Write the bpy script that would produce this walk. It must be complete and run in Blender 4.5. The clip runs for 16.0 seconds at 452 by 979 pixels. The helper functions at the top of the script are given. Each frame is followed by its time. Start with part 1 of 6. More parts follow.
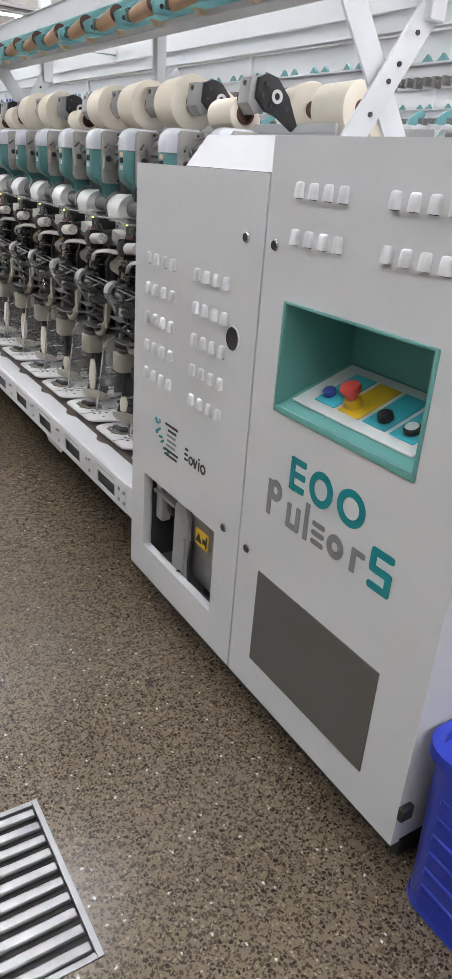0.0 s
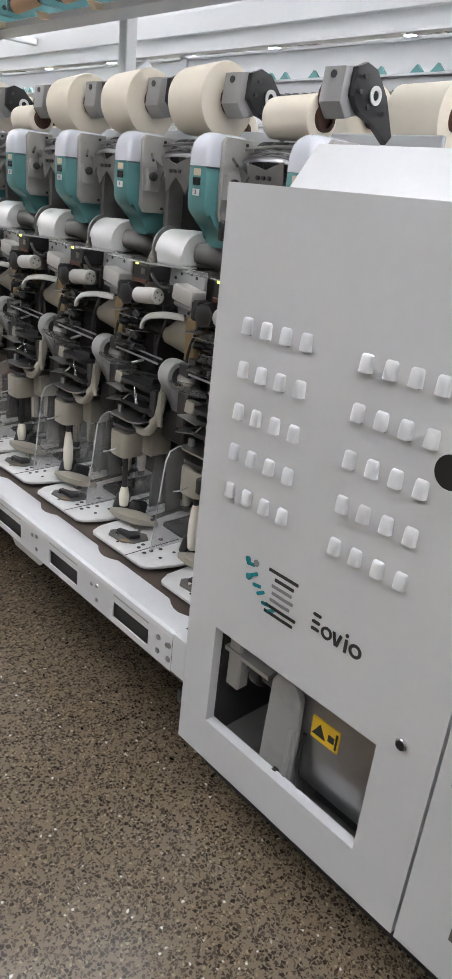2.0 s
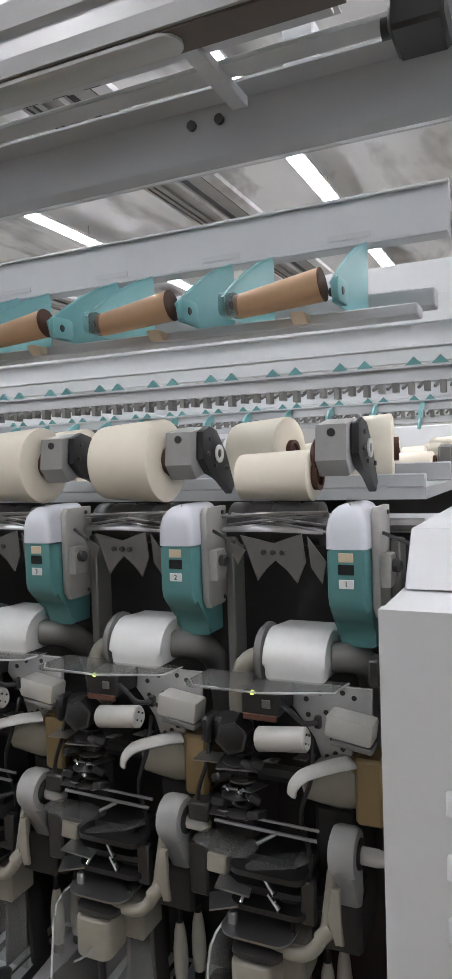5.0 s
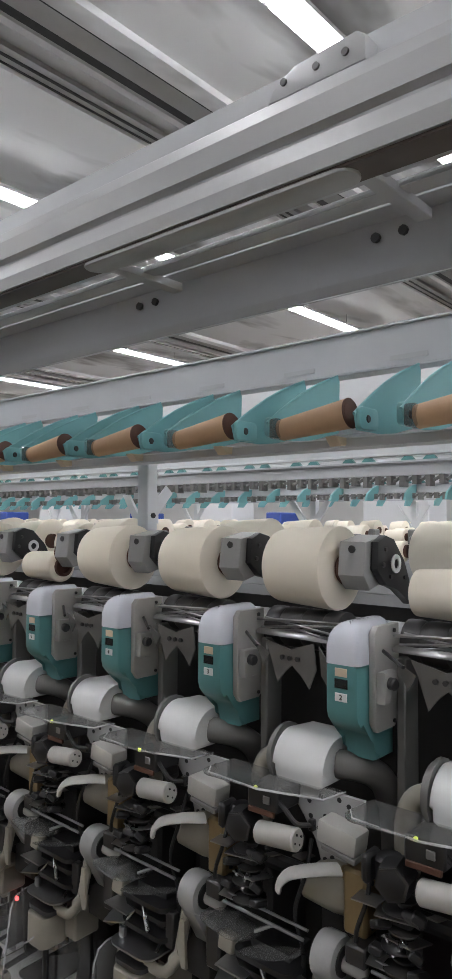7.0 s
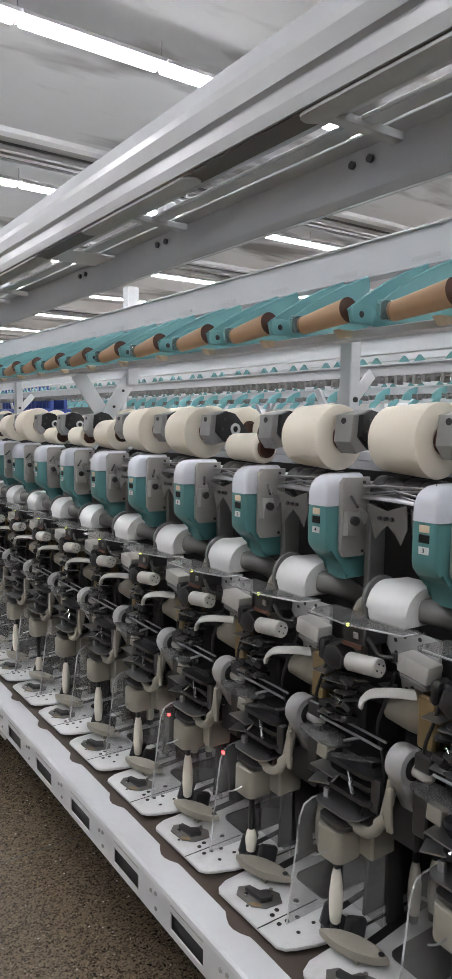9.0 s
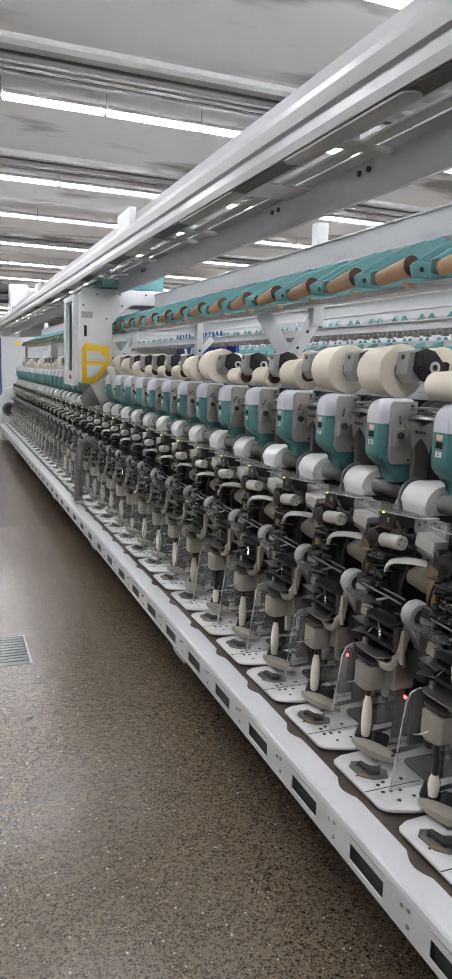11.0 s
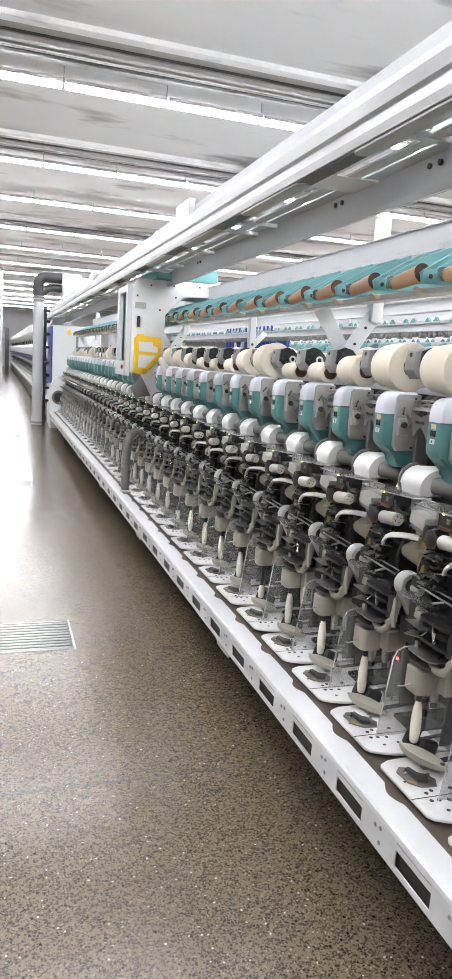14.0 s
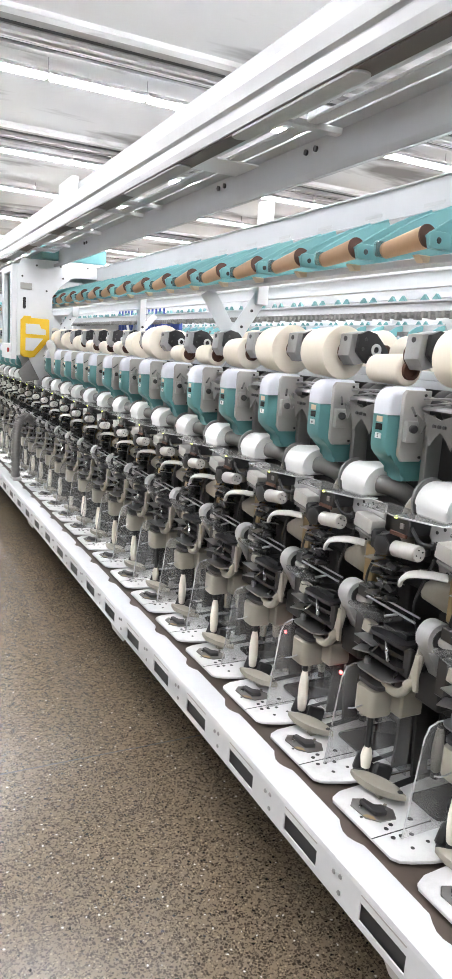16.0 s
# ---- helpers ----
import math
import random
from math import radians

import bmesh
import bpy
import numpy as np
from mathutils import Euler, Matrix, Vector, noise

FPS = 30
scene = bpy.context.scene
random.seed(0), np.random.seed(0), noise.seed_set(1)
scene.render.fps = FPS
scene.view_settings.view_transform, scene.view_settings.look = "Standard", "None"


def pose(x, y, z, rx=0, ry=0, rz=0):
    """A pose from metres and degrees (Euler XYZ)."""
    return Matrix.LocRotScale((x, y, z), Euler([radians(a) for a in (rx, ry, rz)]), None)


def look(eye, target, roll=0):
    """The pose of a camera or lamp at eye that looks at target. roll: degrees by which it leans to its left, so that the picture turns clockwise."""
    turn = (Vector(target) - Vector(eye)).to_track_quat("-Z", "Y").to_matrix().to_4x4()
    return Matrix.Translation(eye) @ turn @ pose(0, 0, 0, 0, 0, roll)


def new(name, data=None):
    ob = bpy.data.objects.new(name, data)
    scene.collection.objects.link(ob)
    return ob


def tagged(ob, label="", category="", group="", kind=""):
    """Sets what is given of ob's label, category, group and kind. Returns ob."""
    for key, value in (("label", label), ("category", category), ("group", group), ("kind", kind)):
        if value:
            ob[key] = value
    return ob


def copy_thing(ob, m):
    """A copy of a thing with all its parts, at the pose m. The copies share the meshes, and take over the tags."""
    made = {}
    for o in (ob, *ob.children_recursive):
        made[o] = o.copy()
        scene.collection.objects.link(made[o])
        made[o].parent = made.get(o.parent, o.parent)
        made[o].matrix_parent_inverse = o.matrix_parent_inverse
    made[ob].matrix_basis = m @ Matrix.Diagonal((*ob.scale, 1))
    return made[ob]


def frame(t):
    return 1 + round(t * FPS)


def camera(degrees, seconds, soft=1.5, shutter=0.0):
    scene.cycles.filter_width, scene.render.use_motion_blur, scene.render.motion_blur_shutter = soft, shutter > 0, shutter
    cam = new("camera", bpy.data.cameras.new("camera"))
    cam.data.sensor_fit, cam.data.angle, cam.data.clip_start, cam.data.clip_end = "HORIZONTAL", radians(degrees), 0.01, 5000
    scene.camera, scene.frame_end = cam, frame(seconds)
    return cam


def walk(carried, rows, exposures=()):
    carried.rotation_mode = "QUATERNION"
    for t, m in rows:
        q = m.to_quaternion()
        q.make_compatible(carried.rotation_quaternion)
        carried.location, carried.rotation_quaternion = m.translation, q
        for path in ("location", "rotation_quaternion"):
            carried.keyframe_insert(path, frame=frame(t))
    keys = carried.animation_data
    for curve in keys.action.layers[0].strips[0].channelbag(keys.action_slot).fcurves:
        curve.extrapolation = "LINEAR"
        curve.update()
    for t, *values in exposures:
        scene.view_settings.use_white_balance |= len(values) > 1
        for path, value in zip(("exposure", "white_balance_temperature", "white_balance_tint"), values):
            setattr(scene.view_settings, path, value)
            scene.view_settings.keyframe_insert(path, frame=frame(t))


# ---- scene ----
cam = camera(35.5, 16.0)
PATH = [
    (0, (0.092, -1.634, 1.3), (1.09, -0.112, 0.472), 4.4),
    (0.5, (0.091, -1.524, 1.287), (1.14, -0.077, 0.389), 5.9),
    (1, (0.186, -1.289, 1.273), (1.181, 0.198, 0.38), 3.0),
    (1.5, (0.193, -1.036, 1.269), (1.145, 0.474, 0.368), 3.2),
    (2, (0.084, -0.761, 1.278), (1.365, 0.567, 0.507), 6.1),
    (2.5, (0.079, -0.551, 1.336), (1.505, 0.699, 0.701), 2.5),
    (3, (0.147, -0.281, 1.339), (1.634, 0.996, 0.941), 0.7),
    (3.5, (0.158, -0.111, 1.396), (1.752, 0.995, 0.912), 0.5),
    (4, (0.108, 0.017, 1.44), (1.84, 0.931, 1.035), -1.1),
    (4.2, (0.077, 0.061, 1.439), (1.88, 0.859, 1.106), -0.3),
    (6.3, (0.149, -0.078, 1.602), (1.819, 0.986, 1.881), -0.1),
    (6.5, (0.145, -0.066, 1.611), (1.777, 1.074, 1.802), 0.5),
    (7, (0.143, -0.038, 1.587), (1.648, 1.277, 1.673), 0.3),
    (7.5, (0.145, -0.019, 1.576), (1.547, 1.407, 1.624), 0.2),
    (8, (0.137, 0.001, 1.564), (1.446, 1.512, 1.554), 0.4),
    (8.5, (0.133, 0.024, 1.543), (1.33, 1.623, 1.436), 0.8),
    (9, (0.122, 0.041, 1.521), (1.25, 1.682, 1.332), 0.9),
    (9.5, (0.103, 0.052, 1.49), (1.157, 1.729, 1.215), 0.6),
    (10, (0.088, 0.067, 1.484), (1.059, 1.786, 1.163), 0.9),
    (10.2, (0.077, 0.073, 1.47), (1.001, 1.817, 1.142), 1.1),
    (12.5, (0.014, 0.128, 1.479), (0.545, 2.028, 1.152), 3.2),
    (13, (0.012, 0.127, 1.48), (0.573, 2.017, 1.139), 3.5),
    (13.5, (0.015, 0.14, 1.468), (0.601, 2.019, 1.118), 3.6),
    (14, (0.009, 0.133, 1.463), (0.631, 2.001, 1.109), 3.8),
    (14.5, (0.018, 0.124, 1.471), (0.686, 1.978, 1.126), 3.9),
    (15, (0.025, 0.116, 1.465), (0.74, 1.951, 1.114), 3.5),
    (15.5, (0.028, 0.105, 1.461), (0.809, 1.911, 1.105), 3.4),
    (16, (0.038, 0.102, 1.462), (0.921, 1.855, 1.082), 3.8),
]
EXPO = [(0.0, 0.74), (4.0, 0.70), (6.4, -0.06), (7.2, 0.12), (8.0, 0.40), (9.0, 0.42), (10.0, 0.48), (12.3, 0.46), (13.0, 0.76), (14.0, 1.16), (15.0, 1.32), (16.0, 1.42)]
walk(cam, [(t, look(eye, target, roll)) for t, eye, target, roll in PATH], EXPO)

# ---- world and light ----

world = bpy.data.worlds.new("hall_air")
world.use_nodes = True
world.node_tree.nodes["Background"].inputs[0].default_value = (0.9, 0.95, 1.0, 1)
world.node_tree.nodes["Background"].inputs[1].default_value = 0.02
scene.world = world
LAMP_POWER = 30.0
CEIL = 4.6


# ---- materials ----
def material(name, color, rough=0.5, metal=0.0, vary=0.06, scale=30.0, bump=0.0, dirt=0.0, emit=0.0, rand=0.0, coat=0.0):
    m = bpy.data.materials.new(name)
    m.use_nodes = True
    nt = m.node_tree
    b = nt.nodes["Principled BSDF"]
    b.inputs["Base Color"].default_value = (*color, 1)
    b.inputs["Roughness"].default_value = rough
    b.inputs["Metallic"].default_value = metal
    if coat:
        b.inputs["Coat Weight"].default_value = coat
        b.inputs["Coat Roughness"].default_value = 0.15
    if emit:
        b.inputs["Emission Color"].default_value = (*color, 1)
        b.inputs["Emission Strength"].default_value = emit
    if vary or dirt or rand:
        tc = nt.nodes.new("ShaderNodeTexCoord")
        geo = nt.nodes.new("ShaderNodeNewGeometry")
        n1 = nt.nodes.new("ShaderNodeTexNoise")
        n1.inputs["Scale"].default_value = scale
        n1.inputs["Detail"].default_value = 5
        nt.links.new(geo.outputs["Position"], n1.inputs["Vector"])
        n2 = nt.nodes.new("ShaderNodeTexNoise")
        n2.inputs["Scale"].default_value = scale * 0.12
        n2.inputs["Detail"].default_value = 3
        nt.links.new(geo.outputs["Position"], n2.inputs["Vector"])
        mix = nt.nodes.new("ShaderNodeMix")
        mix.data_type = "RGBA"
        mix.inputs[6].default_value = (*[c * (1 - 1.6 * vary) for c in color], 1)
        mix.inputs[7].default_value = (*[min(1, c * (1 + 1.2 * vary)) for c in color], 1)
        add = nt.nodes.new("ShaderNodeMath")
        add.operation = "ADD"
        half = nt.nodes.new("ShaderNodeMath")
        half.operation = "MULTIPLY"
        half.inputs[1].default_value = 0.5
        nt.links.new(n1.outputs["Fac"], add.inputs[0])
        nt.links.new(n2.outputs["Fac"], add.inputs[1])
        nt.links.new(add.outputs[0], half.inputs[0])
        nt.links.new(half.outputs[0], mix.inputs[0])
        out = mix.outputs[2]
        if dirt:
            n3 = nt.nodes.new("ShaderNodeTexNoise")
            n3.inputs["Scale"].default_value = scale * 0.35
            n3.inputs["Detail"].default_value = 8
            n3.inputs["Roughness"].default_value = 0.7
            nt.links.new(geo.outputs["Position"], n3.inputs["Vector"])
            ramp = nt.nodes.new("ShaderNodeMapRange")
            ramp.inputs[1].default_value = 0.52
            ramp.inputs[2].default_value = 0.75
            nt.links.new(n3.outputs["Fac"], ramp.inputs[0])
            amt = nt.nodes.new("ShaderNodeMath")
            amt.operation = "MULTIPLY"
            amt.inputs[1].default_value = dirt
            nt.links.new(ramp.outputs[0], amt.inputs[0])
            m2 = nt.nodes.new("ShaderNodeMix")
            m2.data_type = "RGBA"
            m2.inputs[7].default_value = (0.10, 0.085, 0.07, 1)
            nt.links.new(amt.outputs[0], m2.inputs[0])
            nt.links.new(out, m2.inputs[6])
            out = m2.outputs[2]
        if rand:
            oi = nt.nodes.new("ShaderNodeObjectInfo")
            hsv = nt.nodes.new("ShaderNodeHueSaturation")
            mr = nt.nodes.new("ShaderNodeMapRange")
            mr.inputs[3].default_value = 1 - rand
            mr.inputs[4].default_value = 1 + rand
            nt.links.new(oi.outputs["Random"], mr.inputs[0])
            nt.links.new(mr.outputs[0], hsv.inputs["Value"])
            nt.links.new(out, hsv.inputs["Color"])
            out = hsv.outputs[0]
        nt.links.new(out, b.inputs["Base Color"])
        if bump:
            bp = nt.nodes.new("ShaderNodeBump")
            bp.inputs["Strength"].default_value = bump
            bp.inputs["Distance"].default_value = 0.002
            nt.links.new(n1.outputs["Fac"], bp.inputs["Height"])
            nt.links.new(bp.outputs[0], b.inputs["Normal"])
    return m


def clear_material(name, tint, amount, rough=0.08):
    """Thin clear plastic sheet: mostly see-through, with gloss and a little haze."""
    m = bpy.data.materials.new(name)
    m.use_nodes = True
    nt = m.node_tree
    b = nt.nodes["Principled BSDF"]
    b.inputs["Base Color"].default_value = (*tint, 1)
    b.inputs["Roughness"].default_value = rough
    n = nt.nodes.new("ShaderNodeTexNoise")
    n.inputs["Scale"].default_value = 9
    n.inputs["Detail"].default_value = 6
    g = nt.nodes.new("ShaderNodeNewGeometry")
    nt.links.new(g.outputs["Position"], n.inputs["Vector"])
    mr = nt.nodes.new("ShaderNodeMapRange")
    mr.inputs[1].default_value = 0.35
    mr.inputs[2].default_value = 0.7
    mr.inputs[3].default_value = amount * 0.6
    mr.inputs[4].default_value = amount * 1.5
    nt.links.new(n.outputs["Fac"], mr.inputs[0])
    nt.links.new(mr.outputs[0], b.inputs["Alpha"])
    return m


M_CAB = material("cabinet_paint", (0.60, 0.607, 0.622), 0.40, 0, 0.03, 60, 0.05)
M_WHITE = material("white_paint", (0.64, 0.652, 0.668), 0.35, 0, 0.04, 40, 0.03)
M_WHITE_P = material("white_plastic", (0.70, 0.70, 0.695), 0.28, 0, 0.03, 30, 0, 0.10, rand=0.04)
# white plastic darkened to stand for dim light low in the units, plus dirt mottling
M_MOTOR = material("dimmed_white_plastic", (0.43, 0.42, 0.395), 0.34, 0, 0.05, 30, 0, 0.2, rand=0.06)
M_PLATE = material("white_plate_enamel", (0.64, 0.64, 0.64), 0.32, 0, 0.03, 25, 0, 0.25, rand=0.04)
M_GREY_P = material("pale_lilac_plastic", (0.62, 0.64, 0.70), 0.18, 0, 0.02, 30)
M_TEAL = material("teal_paint", (0.095, 0.252, 0.255), 0.38, 0, 0.06, 30, 0.02, 0.08, rand=0.06)
M_TEAL_L = material("light_teal_sheet", (0.165, 0.385, 0.40), 0.4, 0, 0.06, 25, 0.02, 0.06, rand=0.08)
M_TEAL_D = material("recess_teal", (0.13, 0.35, 0.32), 0.4, 0, 0.04, 20)
M_BEIGE = material("beige_plastic", (0.29, 0.27, 0.225), 0.38, 0, 0.05, 30, 0, 0.22, rand=0.06)
M_CAST = material("cast_grey", (0.18, 0.177, 0.17), 0.42, 0.25, 0.08, 40, 0.08, 0.3, rand=0.08)
M_PANEL = material("grey_plate", (0.38, 0.37, 0.352), 0.4, 0.05, 0.06, 30, 0.02, 0.15)
M_STEEL = material("worn_steel", (0.36, 0.36, 0.365), 0.28, 0.9, 0.1, 50, 0.05, 0.15)
M_CHROME = material("chrome", (0.75, 0.75, 0.76), 0.12, 1.0, 0.03, 60)
M_DARKST = material("dark_steel", (0.06, 0.059, 0.06), 0.38, 0.5, 0.15, 40, 0.1, 0.2)
M_BLACK = material("black_plastic", (0.016, 0.016, 0.017), 0.42, 0, 0.15, 40, 0.05)
M_DARK = material("dark_body", (0.038, 0.036, 0.036), 0.6, 0.1, 0.2, 30, 0.1)
M_PIPE = material("suction_pipe", (0.19, 0.186, 0.178), 0.45, 0.1, 0.08, 35, 0.05, 0.2)
M_BRASS = material("tan_gear_box", (0.27, 0.195, 0.095), 0.4, 0.1, 0.1, 40, 0.05, 0.2, rand=0.15)
M_WHEEL = material("light_grey_cast", (0.33, 0.33, 0.325), 0.36, 0, 0.06, 40, 0.06, 0.2, rand=0.05)
M_GUARDST = material("dull_sheet_steel", (0.19, 0.184, 0.175), 0.36, 0.6, 0.12, 40, 0.06, 0.3)
M_YARN = material("cream_yarn", (0.86, 0.79, 0.67), 0.85, 0, 0.05, 22, 0.3, rand=0.05)
M_YARN_L = material("pale_yarn", (0.78, 0.74, 0.64), 0.85, 0, 0.04, 60, 0.3, rand=0.05)
M_PAPER = material("brown_paper_tube", (0.47, 0.30, 0.175), 0.6, 0, 0.08, 40, 0.1, rand=0.08)
M_CORE = material("dark_tube_core", (0.09, 0.035, 0.02), 0.6, 0, 0.2, 40)
M_YELLOW = material("yellow_paint", (0.80, 0.52, 0.03), 0.4, 0, 0.05, 30)
M_LINE = material("yellow_floor_line", (0.68, 0.40, 0.045), 0.35, 0, 0.10, 12, 0.05, 0.35)
M_BLUE = material("blue_crate_plastic", (0.012, 0.030, 0.33), 0.35, 0, 0.12, 15, 0.03, 0.05)
M_BLUEP = material("blue_panel", (0.035, 0.075, 0.32), 0.4, 0, 0.05, 15)
M_RED = material("red_plastic", (0.55, 0.06, 0.05), 0.4, 0, 0.04, 15)
M_REDLED = material("red_led", (1.0, 0.05, 0.05), 0.3, emit=6.0, vary=0)
M_YLED = material("yellow_led", (0.85, 1.0, 0.15), 0.3, emit=1.5, vary=0)
M_TXT_TEAL = material("sign_teal", (0.0, 0.22, 0.25), 0.4, 0, 0.02, 20)
M_TXT_GREY = material("sign_grey", (0.22, 0.225, 0.235), 0.4, 0, 0.02, 20)
M_INK = material("black_ink", (0.02, 0.02, 0.02), 0.5, vary=0)
M_BEAM = material("grey_beam_paint", (0.47, 0.482, 0.498), 0.45, 0, 0.04, 14, 0.03, 0.06)
M_RAIL = material("pale_rail_paint", (0.43, 0.437, 0.445), 0.35, 0, 0.03, 14, 0.02, 0.06)
M_CEIL = material("ceiling_board", (0.79, 0.795, 0.80), 0.8, 0, 0.05, 1.2, 0.05, 0.0)
M_DUCT = material("ceiling_duct", (0.40, 0.395, 0.385), 0.55, 0.1, 0.08, 6, 0.03, 0.3)
M_WALL = material("hall_wall", (0.70, 0.70, 0.69), 0.7, 0, 0.04, 3, 0.03, 0.08)
# grey for the unseen west wall, dark so that it bounces little light
M_GREYWALL = material("light_cutting_grey", (0.26, 0.26, 0.255), 0.7, 0, 0.05, 3, 0.03, 0.08)
M_BROWN = material("brown_gap_strip", (0.085, 0.065, 0.052), 0.5, 0, 0.1, 30, 0.05)
M_MESH = material("grey_mesh_screen", (0.115, 0.108, 0.10), 0.65, 0.1, 0.08, 260, 0.25)
M_GRATE = material("drain_grate_steel", (0.33, 0.33, 0.33), 0.36, 0.85, 0.18, 35, 0.1, 0.3)
M_TUBE = material("lamp_tube_glow", (0.957, 0.963, 1.0), 0.4, emit=LAMP_POWER, vary=0)
M_CLEAR = clear_material("clear_guard", (0.36, 0.36, 0.355), 0.22)
# pale tint for thin strips that paint the edge highlights of clear plastic
M_EDGE = clear_material("guard_edge", (0.75, 0.75, 0.75), 0.42)
M_CLEAR2 = clear_material("smoked_plate", (0.16, 0.16, 0.155), 0.42, 0.08)
M_SMOKE = material("smoked_flap", (0.045, 0.043, 0.042), 0.16, 0, 0.25, 18, 0, 0.3)
M_DISPLAY = material("display_black", (0.012, 0.014, 0.015), 0.12, vary=0)
M_TAN = material("tan_sticker", (0.62, 0.50, 0.36), 0.5, vary=0.02)
M_CYAN = material("cyan_key", (0.05, 0.40, 0.48), 0.3, vary=0.02)
M_OCHRE = material("ochre_key", (0.62, 0.42, 0.02), 0.35, vary=0.02)
M_TERRA = material("rust_bins", (0.35, 0.10, 0.05), 0.6, vary=0.1)



def stain_ceiling(m):
    """Sooty smears, drawn out along the ducts."""
    nt = m.node_tree
    L = nt.links.new
    b = nt.nodes["Principled BSDF"]
    old = b.inputs["Base Color"].links[0].from_socket
    g = nt.nodes.new("ShaderNodeNewGeometry")
    mp = nt.nodes.new("ShaderNodeMapping")
    mp.inputs["Scale"].default_value = (0.42, 1.05, 1.0)
    L(g.outputs["Position"], mp.inputs["Vector"])
    n = nt.nodes.new("ShaderNodeTexNoise")
    n.inputs["Scale"].default_value = 1.0
    n.inputs["Detail"].default_value = 4
    n.inputs["Roughness"].default_value = 0.55
    n.inputs["Distortion"].default_value = 0.35
    L(mp.outputs[0], n.inputs["Vector"])
    r = nt.nodes.new("ShaderNodeMapRange")
    for i, v in enumerate((0.53, 0.68, 0.0, 0.85)):
        r.inputs[i + 1].default_value = v
    L(n.outputs["Fac"], r.inputs[0])
    x = nt.nodes.new("ShaderNodeMix")
    x.data_type = "RGBA"
    x.inputs[7].default_value = (0.16, 0.15, 0.14, 1)
    L(r.outputs[0], x.inputs[0])
    L(old, x.inputs[6])
    L(x.outputs[2], b.inputs["Base Color"])


stain_ceiling(M_CEIL)


def floor_material():
    m = bpy.data.materials.new("ground_terrazzo_concrete")
    m.use_nodes = True
    nt = m.node_tree
    L = nt.links.new
    b = nt.nodes["Principled BSDF"]
    g = nt.nodes.new("ShaderNodeNewGeometry")

    def noise_node(scale, detail=4, rough=0.5):
        n = nt.nodes.new("ShaderNodeTexNoise")
        n.inputs["Scale"].default_value = scale
        n.inputs["Detail"].default_value = detail
        n.inputs["Roughness"].default_value = rough
        L(g.outputs["Position"], n.inputs["Vector"])
        return n.outputs["Fac"]

    def remap(sock, a, c, lo=0.0, hi=1.0):
        r = nt.nodes.new("ShaderNodeMapRange")
        for i, v in enumerate((a, c, lo, hi)):
            r.inputs[i + 1].default_value = v
        L(sock, r.inputs[0])
        return r.outputs[0]

    def blend(fac, a, c):
        x = nt.nodes.new("ShaderNodeMix")
        x.data_type = "RGBA"
        L(fac, x.inputs[0])
        for s, v in ((x.inputs[6], a), (x.inputs[7], c)):
            if isinstance(v, tuple):
                s.default_value = (*v, 1)
            else:
                L(v, s)
        return x.outputs[2]

    def mul(a, c):
        x = nt.nodes.new("ShaderNodeMath")
        x.operation = "MULTIPLY"
        L(a, x.inputs[0])
        if isinstance(c, float):
            x.inputs[1].default_value = c
        else:
            L(c, x.inputs[1])
        return x.outputs[0]

    wn = nt.nodes.new("ShaderNodeTexNoise")
    wn.inputs["Scale"].default_value = 130
    wn.inputs["Detail"].default_value = 2
    L(g.outputs["Position"], wn.inputs["Vector"])
    wv = nt.nodes.new("ShaderNodeVectorMath")
    wv.operation = "MULTIPLY_ADD"
    wv.inputs[1].default_value = (0.010, 0.010, 0.010)
    L(wn.outputs["Color"], wv.inputs[0])
    L(g.outputs["Position"], wv.inputs[2])
    warp = wv.outputs[0]

    def chips(scale, lo, hi, keep):
        v = nt.nodes.new("ShaderNodeTexVoronoi")
        v.inputs["Scale"].default_value = scale
        L(warp, v.inputs["Vector"])
        spot = remap(v.outputs["Distance"], lo, hi, 1.0, 0.0)
        sep = nt.nodes.new("ShaderNodeSeparateColor")
        L(v.outputs["Color"], sep.inputs[0])
        return mul(spot, remap(sep.outputs[0], keep, keep + 0.03)), sep.outputs[1]

    base = blend(remap(noise_node(0.9, 5), 0.1, 0.9), (0.112, 0.087, 0.060), (0.190, 0.153, 0.112))
    base = blend(remap(noise_node(26, 6, 0.7), 0.35, 0.7), base, (0.165, 0.126, 0.082))
    def stones(scale, gap, keep, tone_a, tone_b, under):
        """Angular chips with thin mortar between them, a share of the cells left bare."""
        e = nt.nodes.new("ShaderNodeTexVoronoi")
        e.feature = "DISTANCE_TO_EDGE"
        e.inputs["Scale"].default_value = scale
        L(warp, e.inputs["Vector"])
        v = nt.nodes.new("ShaderNodeTexVoronoi")
        v.inputs["Scale"].default_value = scale
        L(warp, v.inputs["Vector"])
        sep = nt.nodes.new("ShaderNodeSeparateColor")
        L(v.outputs["Color"], sep.inputs[0])
        here = mul(remap(e.outputs["Distance"], gap, gap + 0.07), remap(sep.outputs[0], keep, keep + 0.03))
        return blend(here, under, blend(sep.outputs[1], tone_a, tone_b))

    col = stones(190, 0.06, 0.60, (0.030, 0.022, 0.016), (0.085, 0.064, 0.045), base)
    col = stones(112, 0.09, 0.46, (0.020, 0.015, 0.011), (0.072, 0.054, 0.037), col)
